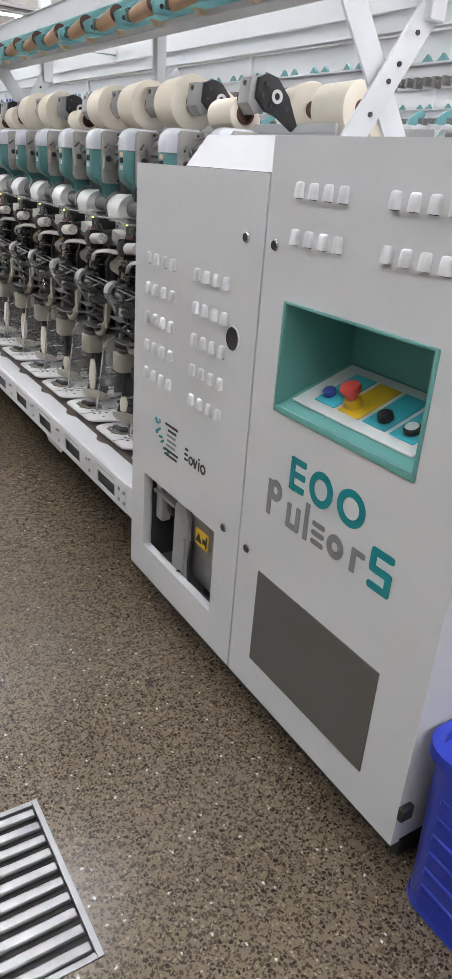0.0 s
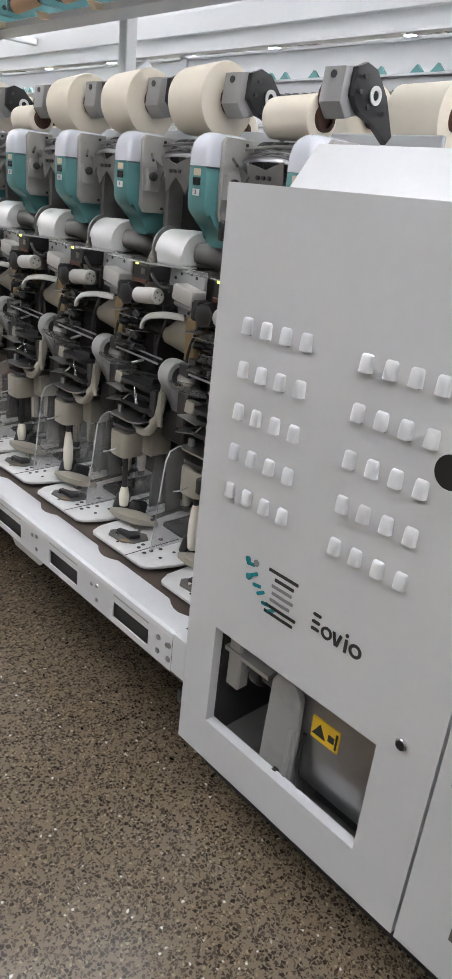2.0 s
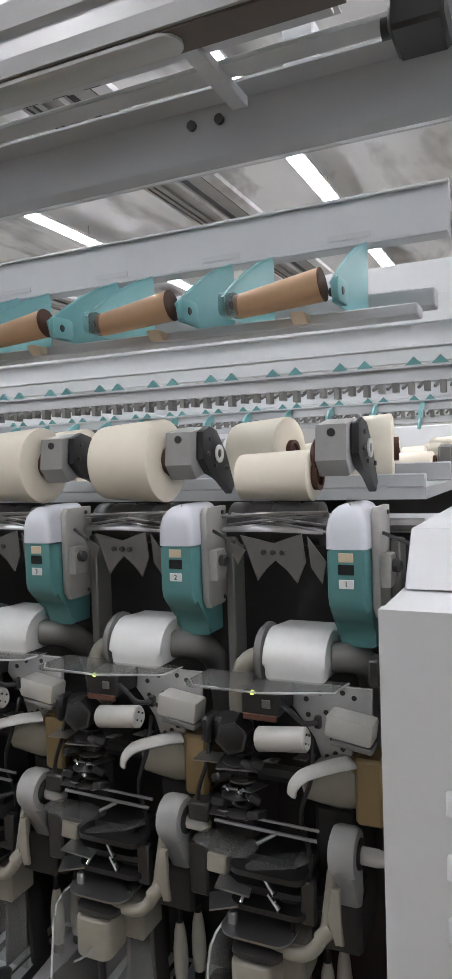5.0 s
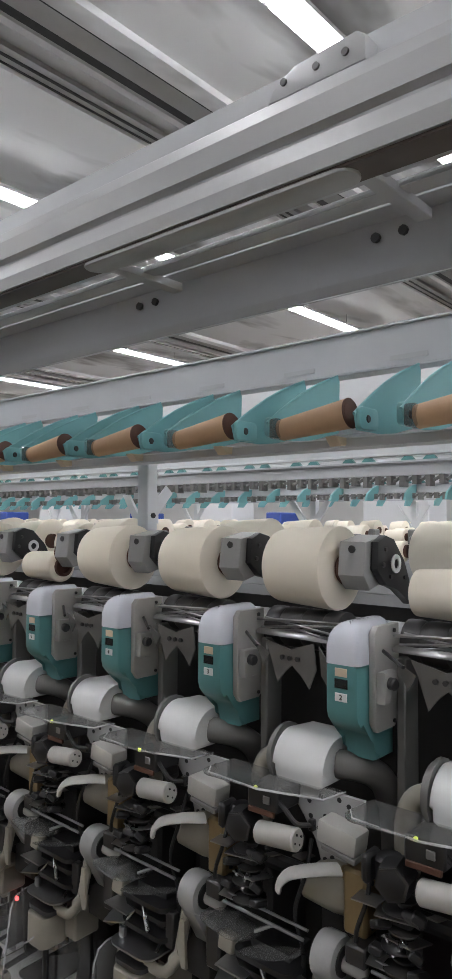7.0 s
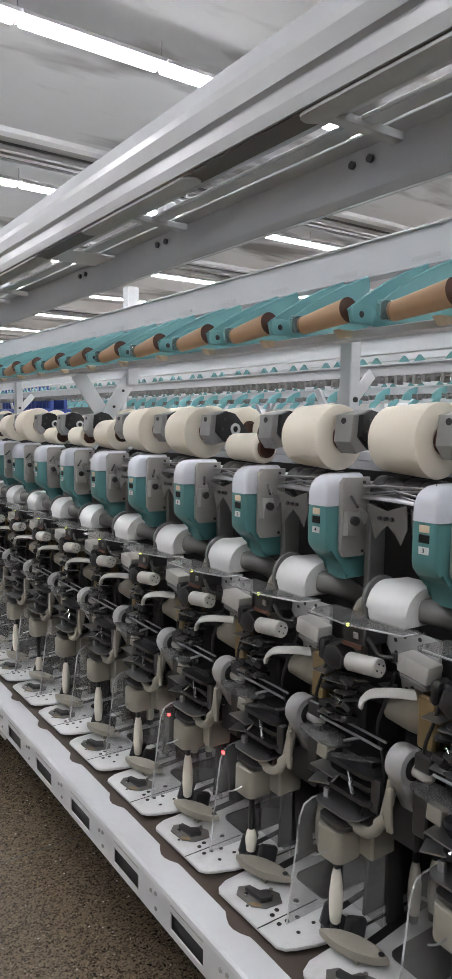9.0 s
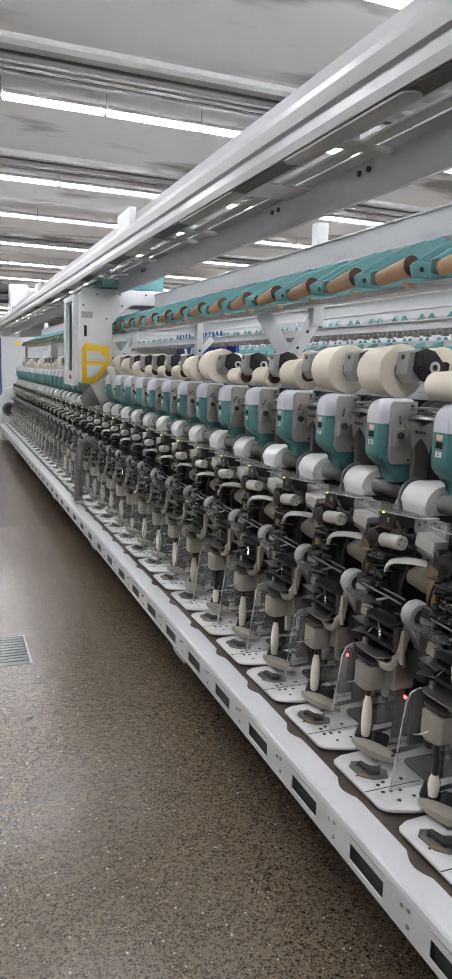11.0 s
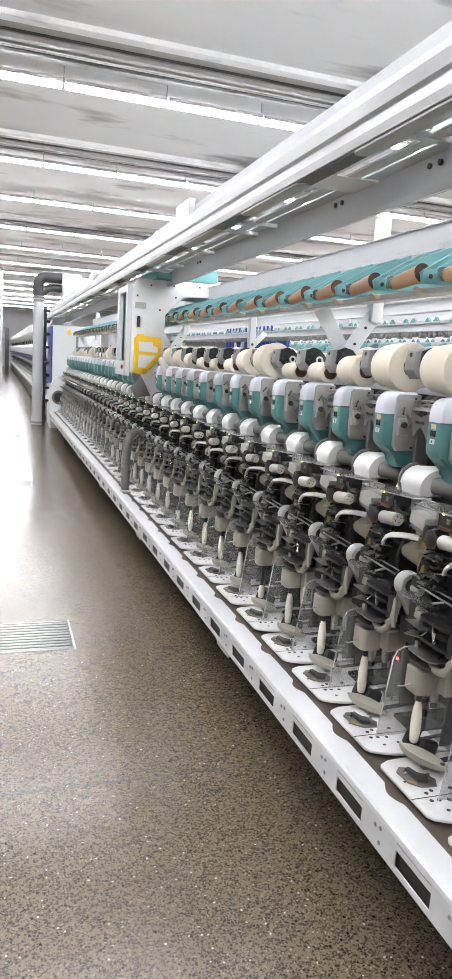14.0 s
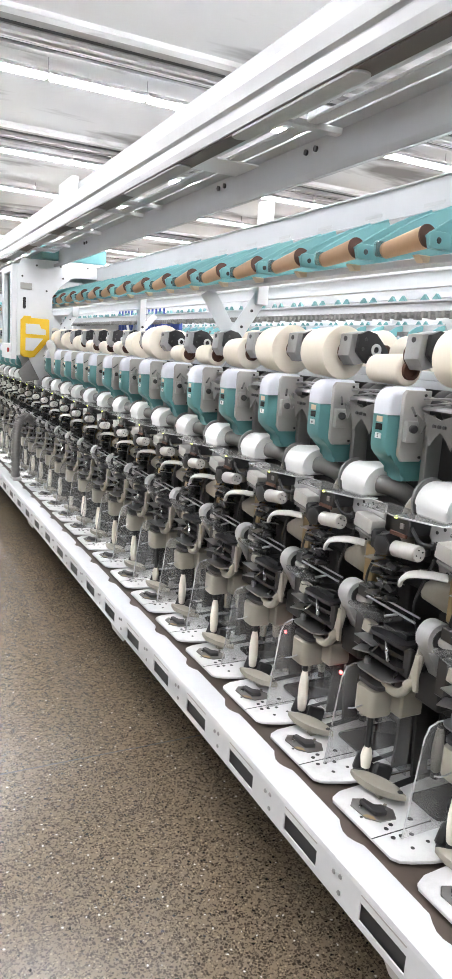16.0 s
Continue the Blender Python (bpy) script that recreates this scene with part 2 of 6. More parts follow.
    tan, _ = chips(120, 0.2, 0.42, 0.72)
    col = blend(mul(tan, 0.75), col, (0.30, 0.235, 0.155))
    pale, _ = chips(62, 0.11, 0.24, 0.87)
    col = blend(mul(pale, 0.9), col, (0.62, 0.58, 0.52))
    L(col, b.inputs["Base Color"])
    b.inputs["Roughness"].default_value = 0.23
    b.inputs["Specular IOR Level"].default_value = 0.48
    bp = nt.nodes.new("ShaderNodeBump")
    bp.inputs["Strength"].default_value = 0.12
    bp.inputs["Distance"].default_value = 0.002
    L(noise_node(40, 4), bp.inputs["Height"])
    L(bp.outputs[0], b.inputs["Normal"])
    return m


M_FLOOR = floor_material()


# ---- mesh helpers ----
ORIGIN = {}


def thing(name, at, label, category, group="", kind=""):
    e = new(name)
    e.empty_display_size = 0.05
    e.location = at
    ORIGIN[e.name] = Vector(at)
    return tagged(e, label, category, group, kind)


def part(name, bm, mat, parent=None, label="", smooth=True):
    """Links a bmesh, in world coordinates, as one mesh object under a thing or a part."""
    o = ORIGIN[parent.name] if parent else Vector((0, 0, 0))
    bmesh.ops.recalc_face_normals(bm, faces=bm.faces[:])
    if o.length:
        bmesh.ops.translate(bm, verts=bm.verts[:], vec=-o)
    me = bpy.data.meshes.new(name)
    bm.to_mesh(me)
    bm.free()
    me.materials.append(mat)
    if smooth:
        me.shade_smooth()
        me.set_sharp_from_angle(angle=radians(38))
    ob = new(name, me)
    ORIGIN[ob.name] = o
    if parent:
        ob.parent = parent
    if label:
        ob["label"] = label
    return ob


def solid(name, bm, mat, label, category, kind="", group="", smooth=True):
    """A top-level thing that is one mesh."""
    return tagged(part(name, bm, mat, None, "", smooth), label, category, group, kind)


def bm_new():
    return bmesh.new()


def box(bm, x0, x1, y0, y1, z0, z1, bev=0.0, seg=1):
    r = bmesh.ops.create_cube(bm, size=1.0, matrix=Matrix.LocRotScale(((x0 + x1) / 2, (y0 + y1) / 2, (z0 + z1) / 2), None, (abs(x1 - x0), abs(y1 - y0), abs(z1 - z0))))
    if bev:
        vs = set(r["verts"])
        bmesh.ops.bevel(bm, geom=[e for e in bm.edges if e.verts[0] in vs], offset=bev, segments=seg, affect="EDGES", profile=0.5)
    return bm


def tbox(bm, m, sx, sy, sz, bev=0.0, seg=1):
    """A box of the given sizes, centred on the pose m."""
    r = bmesh.ops.create_cube(bm, size=1.0, matrix=m @ Matrix.Diagonal((sx, sy, sz, 1)))
    if bev:
        vs = set(r["verts"])
        bmesh.ops.bevel(bm, geom=[e for e in bm.edges if e.verts[0] in vs], offset=bev, segments=seg, affect="EDGES", profile=0.5)
    return bm


def lathe(bm, a, b, profile, n=20):
    """Rings of (radius, share of the way from a to b)."""
    a, b = Vector(a), Vector(b)
    d = b - a
    u = d.normalized().orthogonal().normalized()
    w = d.normalized().cross(u)
    rings = []
    for r, s in profile:
        c = a + d * s
        if r < 1e-6:
            rings.append([bm.verts.new(c)])
        else:
            rings.append([bm.verts.new(c + r * (math.cos(t) * u + math.sin(t) * w)) for t in (2 * math.pi * i / n for i in range(n))])
    for p, q in zip(rings, rings[1:]):
        for i in range(n):
            j = (i + 1) % n
            if len(p) == 1 and len(q) == 1:
                continue
            if len(p) == 1:
                bm.faces.new((p[0], q[j], q[i]))
            elif len(q) == 1:
                bm.faces.new((p[i], p[j], q[0]))
            else:
                bm.faces.new((p[i], p[j], q[j], q[i]))
    for r in (rings[0], rings[-1]):
        if len(r) > 2:
            bm.faces.new(r)
    return bm


def cyl(bm, a, b, r0, r1=None, n=16, bev=0.0):
    r1 = r0 if r1 is None else r1
    ln = (Vector(b) - Vector(a)).length
    if bev:
        s = bev / ln
        return lathe(bm, a, b, [(r0 - bev, 0), (r0, s), (r1, 1 - s), (r1 - bev, 1)], n)
    return lathe(bm, a, b, [(r0, 0), (r1, 1)], n)


def prism(bm, pts, axis, lo, hi, bev=0.0):
    """A polygon pts in the plane across the axis (x: y,z; y: x,z; z: x,y), drawn out from lo to hi."""
    def v(p, h):
        return {"x": (h, p[0], p[1]), "y": (p[0], h, p[1]), "z": (p[0], p[1], h)}[axis]
    a = [bm.verts.new(v(p, lo)) for p in pts]
    b = [bm.verts.new(v(p, hi)) for p in pts]
    fa, fb = bm.faces.new(a), bm.faces.new(b[::-1])
    n = len(pts)
    for i in range(n):
        bm.faces.new((a[i], b[i], b[(i + 1) % n], a[(i + 1) % n]))
    if bev:
        bmesh.ops.bevel(bm, geom=list(fa.edges) + list(fb.edges), offset=bev, segments=2, affect="EDGES", profile=0.5)
    return bm


def arc(cx, cy, r, a0, a1, n=6):
    return [(cx + r * math.cos(radians(a0 + (a1 - a0) * i / n)), cy + r * math.sin(radians(a0 + (a1 - a0) * i / n))) for i in range(n + 1)]


def rounded(x0, x1, y0, y1, r, n=4):
    return arc(x1 - r, y1 - r, r, 0, 90, n) + arc(x0 + r, y1 - r, r, 90, 180, n) + arc(x0 + r, y0 + r, r, 180, 270, n) + arc(x1 - r, y0 + r, r, 270, 360, n)


def curve_points(pts, steps=6):
    """A smooth line through the points."""
    p = [Vector(q) for q in pts]
    p = [2 * p[0] - p[1]] + p + [2 * p[-1] - p[-2]]
    out = []
    for i in range(1, len(p) - 2):
        for s in range(steps):
            t = s / steps
            out.append(0.5 * (2 * p[i] + (p[i + 1] - p[i - 1]) * t + (2 * p[i - 1] - 5 * p[i] + 4 * p[i + 1] - p[i + 2]) * t * t + (3 * p[i] - p[i - 1] - 3 * p[i + 1] + p[i + 2]) * t**3))
    return out + [p[-2]]


def pipe(bm, pts, r, n=10, steps=6, smooth=True, flat=1.0):
    pts = curve_points(pts, steps) if smooth else [Vector(p) for p in pts]
    rad = r if callable(r) else (lambda s: r)
    u = (pts[1] - pts[0]).normalized().orthogonal().normalized()
    rings = []
    for i, p in enumerate(pts):
        d = (pts[min(i + 1, len(pts) - 1)] - pts[max(i - 1, 0)]).normalized()
        u = (u - d * u.dot(d)).normalized()
        w = d.cross(u)
        k = rad(i / (len(pts) - 1))
        rings.append([bm.verts.new(p + k * (math.cos(t) * u + flat * math.sin(t) * w)) for t in (2 * math.pi * j / n for j in range(n))])
    for p, q in zip(rings, rings[1:]):
        for i in range(n):
            j = (i + 1) % n
            bm.faces.new((p[i], p[j], q[j], q[i]))
    bm.faces.new(rings[0])
    bm.faces.new(rings[-1])
    return bm


def ring_plate(bm, c, axis, ro, ri, depth, n=24):
    """A flat ring round c, drawn out along the axis vector."""
    a = Vector(c)
    d = Vector(axis).normalized() * depth
    u = d.normalized().orthogonal().normalized()
    w = d.normalized().cross(u)
    def ring(r, off):
        return [bm.verts.new(a + off + r * (math.cos(t) * u + math.sin(t) * w)) for t in (2 * math.pi * i / n for i in range(n))]
    z = Vector((0, 0, 0))
    r = [ring(ro, z), ring(ro, d), ring(ri, d), ring(ri, z)]
    for p, q in zip(r, r[1:] + r[:1]):
        for i in range(n):
            j = (i + 1) % n
            bm.faces.new((p[i], p[j], q[j], q[i]))
    return bm


def text_mesh(body, size):
    c = bpy.data.curves.new("digits", "FONT")
    c.body, c.size, c.extrude, c.align_x, c.align_y = body, size, 0.0006, "CENTER", "CENTER"
    o = bpy.data.objects.new("digits", c)
    scene.collection.objects.link(o)
    me = bpy.data.meshes.new_from_object(o.evaluated_get(bpy.context.evaluated_depsgraph_get()))
    bpy.data.objects.remove(o)
    bm = bm_new()
    bm.from_mesh(me)
    bpy.data.meshes.remove(me)
    return bm

# ---- the hall: floor, ceiling, walls, lamps ----
def build_hall():
    X0, X1, Y0, Y1 = -3.0, 22.0, -9.0, 62.0
    bm = bm_new()
    box(bm, X0, X1, Y0, Y1, -0.2, -0.012)
    base = solid("floor", bm, M_DARK, "polished brown-grey terrazzo concrete floor with dark chips", "floor", "structure", smooth=False)
    cuts_y = [Y0, -2.1, 2.36, 4.35, 6.4, 10.9, 15.4, 19.9, 28.9, 37.9, 46.9, Y1]
    cuts_x = [X0, 1.55, 7.0, 14.0, X1]
    holes = [(-0.005, 0.405, y0, y0 + 0.39) for y0 in (-0.88, 3.525, 7.9, 12.4)]
    for a, b in zip(cuts_y, cuts_y[1:]):
        for c, d in zip(cuts_x, cuts_x[1:]):
            bm = bm_new()
            x0, x1, y0, y1 = c + 0.003, d - 0.003, a + 0.003, b - 0.003
            inside = [h for h in holes if h[0] > x0 and h[1] < x1 and h[2] > y0 and h[3] < y1]
            xs = sorted({x0, x1, *[v for h in inside for v in h[:2]]})
            ys = sorted({y0, y1, *[v for h in inside for v in h[2:]]})
            grid = {(x, y): bm.verts.new((x, y, 0)) for x in xs for y in ys}
            for p, q in zip(xs, xs[1:]):
                for r, s in zip(ys, ys[1:]):
                    mx, my = (p + q) / 2, (r + s) / 2
                    if not any(h[0] < mx < h[1] and h[2] < my < h[3] for h in inside):
                        bm.faces.new((grid[p, r], grid[q, r], grid[q, s], grid[p, s]))
            slab = part("slab", bm, M_FLOOR, None, smooth=False)
            slab.parent = base
    # drain grates
    proto = None
    for x0, x1, y0, y1 in holes:
        if proto is None:
            proto = thing("drain_grate", (0.2, y0 + 0.195, -0.011), "steel drain grate with parallel bars sunk in floor", "drain grate", "floor drains")
            cx, cy = 0.2, y0 + 0.195
            bm = bm_new()
            for u in (-1, 1):
                box(bm, cx + u * 0.198 - 0.006, cx + u * 0.198 + 0.006, cy - 0.194, cy + 0.194, -0.011, 0.002)
                box(bm, cx - 0.191, cx + 0.191, cy + u * 0.188 - 0.006, cy + u * 0.188 + 0.006, -0.011, 0.0015)
            part("grate_frame", bm, M_GRATE, proto)
            for i in range(10):
                y = cy - 0.165 + i * 0.0367
                bm = bm_new()
                box(bm, cx - 0.19, cx + 0.19, y - 0.011, y + 0.011, -0.010, 0.0005, 0.003)
                part("bar", bm, M_GRATE, proto)
        else:
            copy_thing(proto, pose(0.2, y0 + 0.195, -0.011))
    # painted line
    bm = bm_new()
    box(bm, -0.178, -0.078, -6, 58, 0.0, 0.0025)
    solid("floor_marking", bm, M_LINE, "long yellow painted aisle line on the floor", "floor line", "structure", smooth=False)
    # walls; the grey west one is unseen, set close to cut low side light
    for nm, b in (("wall_west", (X0 - 0.2, X0, Y0, Y1)), ("wall_east", (X1, X1 + 0.2, Y0, Y1)), ("wall_south", (X0, X1, Y0 - 0.2, Y0)), ("wall_north", (X0, X1, Y1, Y1 + 0.2))):
        bm = bm_new()
        box(bm, *b, -0.2, CEIL + 0.3)
        solid(nm, bm, M_GREYWALL if nm == "wall_west" else M_WALL, "unseen grey wall set close to cut low side light" if nm == "wall_west" else "plain off-white factory hall wall", "wall", "structure", smooth=False)
    # ceiling boards with sunk duct strips
    bm = bm_new()
    box(bm, X0, X1, Y0, Y1, CEIL + 0.02, CEIL + 0.25)
    for y in DUCTS:
        box(bm, X0, X1, y - 0.50, y - 0.36, CEIL - 0.035, CEIL + 0.02)
        box(bm, X0, X1, y + 0.36, y + 0.50, CEIL - 0.035, CEIL + 0.02)
    solid("ceiling", bm, M_CEIL, "grey-white flat ceiling with smoke stains", "ceiling", "structure", smooth=False)
    for y in DUCTS:
        bm = bm_new()
        box(bm, X0, X1, y - 0.355, y + 0.355, CEIL - 0.01, CEIL + 0.015)
        box(bm, X0, X1, y - 0.05, y + 0.02, CEIL - 0.06, CEIL - 0.0105)
        box(bm, X0, X1, y + 0.14, y + 0.18, CEIL - 0.045, CEIL - 0.0105)
        d = solid("ceiling_duct", bm, M_DUCT, "long grey air duct strip in the ceiling", "air duct", "structure", smooth=False)
        for o, w in ((-0.12, 0.034), (0.26, 0.014), (0.335, 0.010), (-0.335, 0.010)):
            bm = bm_new()
            box(bm, X0, X1, y + o - w, y + o + w, CEIL - 0.014, CEIL - 0.0105)
            s = part("duct_slot", bm, M_BLACK, d, smooth=False)
    # fluorescent lamps
    proto = thing("fluorescent_lamp", (0, 0, CEIL - 0.16), "lit white fluorescent tube lamp hung under the ceiling", "ceiling lamp", "ceiling lamps")
    bm = bm_new()
    prism(bm, [(-0.092, CEIL - 0.178), (-0.092, CEIL - 0.150), (-0.035, CEIL - 0.115), (0.035, CEIL - 0.115), (0.092, CEIL - 0.150), (0.092, CEIL - 0.178)], "x", -0.583, 0.583, 0.003)
    part("housing", bm, M_WHITE, proto)
    bm = bm_new()
    box(bm, -0.572, 0.572, -0.074, 0.074, CEIL - 0.206, CEIL - 0.179, 0.010, 2)
    part("tube", bm, M_TUBE, proto, "glowing tube")
    bm = bm_new()
    cyl(bm, (0.594, 0, CEIL - 0.17), (0.594, 0, CEIL + 0.02), 0.005, n=6)
    part("hanger", bm, M_STEEL, proto)
    first = True
    for y in LAMP_ROWS:
        for i in range(-2, 15 if y < 30 else 5):
            m = pose(0.12 + 1.19 * i, y, CEIL - 0.16)
            if first:
                proto.matrix_basis = m
                first = False
            else:
                copy_thing(proto, m)


DUCTS = [-3.2, 3.72, 8.35, 12.3, 19.6, 26.4, 33.2, 40.0, 46.8, 53.6]
LAMP_ROWS = [-5.0, -1.4, 2.2, 5.4, 9.0, 12.7, 15.75, 19.4, 23.1, 27.2, 30.6, 34.6, 38.0, 42.0, 46.0, 50.0, 54.0]
build_hall()


# ---- the winding machine ----
PITCH, UNITS = 0.32, 42
RAIL_X, Y_NEAR, Y_FAR = 0.947, 0.205, 13.6


def build_cabinet():
    c = thing("control_cabinet", (1.3, -0.4, 0.0), "pale grey sheet-metal control cabinet at the end of the winding machine", "control cabinet")
    bm = bm_new()
    box(bm, 1.02, 1.80, -0.985, 0.18, 0.0, 0.11)
    part("plinth", bm, M_DARK, c)
    # carcass behind the doors, hollow behind the low window and the recess
    for b in ((0.972, 1.85, 0.13, 0.205, 0.11, 1.294), (0.972, 1.85, -0.402, -0.31, 0.11, 1.294), (0.972, 1.85, -1.012, -0.403, 0.11, 0.84), (0.972, 1.85, -1.012, -0.403, 1.08, 1.36),
              (1.14, 1.85, -1.012, -0.403, 0.84, 1.08), (0.972, 1.14, -1.012, -0.9, 0.84, 1.08), (0.972, 1.14, -0.485, -0.403, 0.84, 1.08), (0.972, 1.85, -0.31, 0.13, 0.50, 1.294)):
        bm = bm_new()
        box(bm, *b)
        part("carcass_panel", bm, M_CAB, c, smooth=False)
    bm = bm_new()
    box(bm, 1.30, 1.85, -0.31, 0.13, 0.11, 0.50)
    box(bm, 0.98, 1.30, 0.122, 0.13, 0.16, 0.50)
    box(bm, 0.98, 1.30, -0.31, -0.302, 0.16, 0.50)
    part("inner_lining", bm, M_DARK, c, "dark inside lining", smooth=False)
    bm = bm_new()
    box(bm, 0.972, 1.30, -0.31, 0.13, 0.11, 0.16)
    part("inner_floor", bm, M_CAST, c, smooth=False)
    bm = bm_new()
    prism(bm, [(1.085, 1.297), (1.148, 1.376), (1.83, 1.376), (1.83, 1.297)], "y", -0.398, 0.200, 0.004)
    part("top_cover", bm, M_CAB, c, "raised sloping white top cover")
    # left door: frame of strips round the low window
    def door(name, y0, y1, z0, z1, hy0, hy1, hz0, hz1):
        bm = bm_new()
        x0, x1 = 0.947, 0.970
        ys, zs = [y0, hy0, hy1, y1], [z0, hz0, hz1, z1]
        f = [[bm.verts.new((x0, y, z)) for z in zs] for y in ys]
        g = [[bm.verts.new((x1, y, z)) for z in zs] for y in ys]
        for i in range(3):
            for j in range(3):
                if (i, j) != (1, 1):
                    bm.faces.new((f[i][j], f[i + 1][j], f[i + 1][j + 1], f[i][j + 1]))
                    bm.faces.new((g[i][j], g[i][j + 1], g[i + 1][j + 1], g[i + 1][j]))
        def side(p, q):
            bm.faces.new((f[p[0]][p[1]], g[p[0]][p[1]], g[q[0]][q[1]], f[q[0]][q[1]]))
        for i in range(3):
            side((i, 0), (i + 1, 0)), side((i, 3), (i + 1, 3)), side((0, i), (0, i + 1)), side((3, i), (3, i + 1))
        for p, q in (((1, 1), (2, 1)), ((2, 1), (2, 2)), ((2, 2), (1, 2)), ((1, 2), (1, 1))):
            side(p, q)
        return part(name, bm, M_CAB, c, smooth=False)
    d1 = door("door", -0.400, 0.206, 0.110, 1.296, -0.292, 0.120, 0.213, 0.455)
    # right door with a recess opening and a mesh screen over its lower part
    d2 = door("door", -1.016, -0.406, 0.110, 1.361, -0.893, -0.496, 0.856, 1.066)
    bm = bm_new()
    box(bm, 0.9455, 0.9475, -0.906, -0.494, 0.203, 0.454, 0.0006)
    part("mesh_screen", bm, M_MESH, d2, "dark grey fine mesh ventilation screen")
    # louvre tabs
    tab = bm_new()
    # hooded: flush at its rounded top, standing out over an open slit at its foot
    rows = [(0.0150, 0.0060, 0.0), (0.0142, 0.0092, 0.0042), (0.0110, 0.0108, 0.0066), (0.0, 0.0112, 0.0084), (-0.0130, 0.0114, 0.0098)]
    rings = []
    for z, w, d in rows:
        rings.append([tab.verts.new((0.947 - d * max(0.0, math.cos(a)) ** 0.5, w * math.sin(a), z)) for a in (radians(-90 + 22.5 * i) for i in range(9))])
    for p, q in zip(rings, rings[1:]):
        for i in range(8):
            tab.faces.new((p[i], p[i + 1], q[i + 1], q[i]))
    tab.faces.new(rings[0])
    low = [tab.verts.new((v.co.x + 0.0015, v.co.y * 0.86, -0.0128)) for v in rings[-1]]
    for i in range(8):
        tab.faces.new((rings[-1][i], rings[-1][i + 1], low[i + 1], low[i]))
    places = [(d1, 0.1205 - 0.0457 * i, 1.071 - 0.0768 * r) for r in range(5) for i in range(4)]
    places += [(d1, -0.139 - 0.0440 * i, 1.066 - 0.0765 * r) for r in range(5) for i in range(4)]
    places += [(d2, y - 0.0420 * i, z) for y in (-0.5025, -0.7535) for z in (1.271, 1.189) for i in range(4)]
    bmesh.ops.recalc_face_normals(tab, faces=tab.faces[:])
    me = bpy.data.meshes.new("louvre")
    tab.to_mesh(me)
    tab.free()
    me.materials.append(M_WHITE)
    me.shade_smooth()
    me.set_sharp_from_angle(angle=radians(60))
    slit = bm_new()
    box(slit, 0.9445, 0.9472, -0.0090, 0.0090, -0.0145, -0.0132)
    ms = bpy.data.meshes.new("slit")
    slit.to_mesh(ms)
    slit.free()
    ms.materials.append(M_BLACK)
    for d, y, z in places:
        o = new("louvre", me)
        k = new("slit", ms)
        k.parent = o
        o.parent = d
        o.location = Vector((0, y, z)) - ORIGIN[c.name]
    # locks, round port, hinges
    for d, y, z in ((d1, -0.338, 1.171), (d2, -0.442, 1.168), (d1, -0.336, 0.490), (d2, -0.442, 0.486)):
        bm = bm_new()
        cyl(bm, (0.9475, y, z), (0.941, y, z), 0.0115, n=16, bev=0.002)
        k = part("lock", bm, M_CHROME, d)
        bm = bm_new()
        cyl(bm, (0.9415, y, z), (0.940, y, z), 0.0085, n=12)
        part("keyhole", bm, M_BLACK, k)
    bm = bm_new()
    cyl(bm, (0.948, -0.310, 0.953), (0.9455, -0.310, 0.953), 0.0265, n=28)
    part("port", bm, M_BLACK, d1, "round black port hole")
    bm = bm_new()
    ring_plate(bm, (0.947, -0.310, 0.953), (-1, 0, 0), 0.0295, 0.0262, 0.003, 28)
    part("port_rim", bm, M_CAB, d1)
    for d, y, z in ((d1, 0.206, 1.217), (d1, 0.206, 0.735), (d1, 0.206, 0.216), (d2, -1.016, 0.777), (d2, -1.016, 0.203)):
        s = 1 if y > 0 else -1
        bm = bm_new()
        box(bm, 0.943, 0.975, min(y, y + s * 0.014), max(y, y + s * 0.014), z - 0.017, z + 0.017, 0.003)
        part("hinge", bm, M_BLACK, d)
    # recess with sloping key panel
    r = bm_new()
    y0, y1, z0, z1 = -0.891, -0.498, 0.858, 1.064
    xf, xb = 0.949, 1.135
    v = {k: r.verts.new(p) for k, p in dict(a=(xf, y0, z0), b=(xf, y1, z0), c=(xf, y1, z1), d=(xf, y0, z1), e=(xb, y0, z0 + 0.075), f=(xb, y1, z0 + 0.075), g=(xb, y1, z1), h=(xb, y0, z1)).items()}
    for q in ("efgh", "dcgh", "bcgf", "adhe", "abfe"):
        r.faces.new([v[i] for i in q])
    rec = part("recess", r, M_TEAL_D, c, "sea-green recess with push buttons", smooth=False)
    bm = bm_new()
    for a, b, c_, d_ in ((y0 - 0.003, y1 + 0.003, z0 - 0.014, z0), (y0 - 0.003, y1 + 0.003, z1, z1 + 0.006), (y0 - 0.009, y0, z0 - 0.014, z1 + 0.006), (y1, y1 + 0.009, z0 - 0.014, z1 + 0.006)):
        box(bm, 0.9435, 0.950, a, b, c_, d_, 0.0025, 2)
    part("recess_rim", bm, M_TEAL_D, rec, "rounded sea-green rim")
    slope = math.degrees(math.atan2(0.075, xb - xf))
    base = Matrix.Translation(((xf + xb) / 2 + 0.008, (y0 + y1) / 2, z0 + 0.0375 + 0.006)) @ pose(0, 0, 0, 0, -slope, 0)
    def on(dx, dy, dz=0.0):
        return base @ Matrix.Translation((dx, dy, dz))
    bm = bm_new()
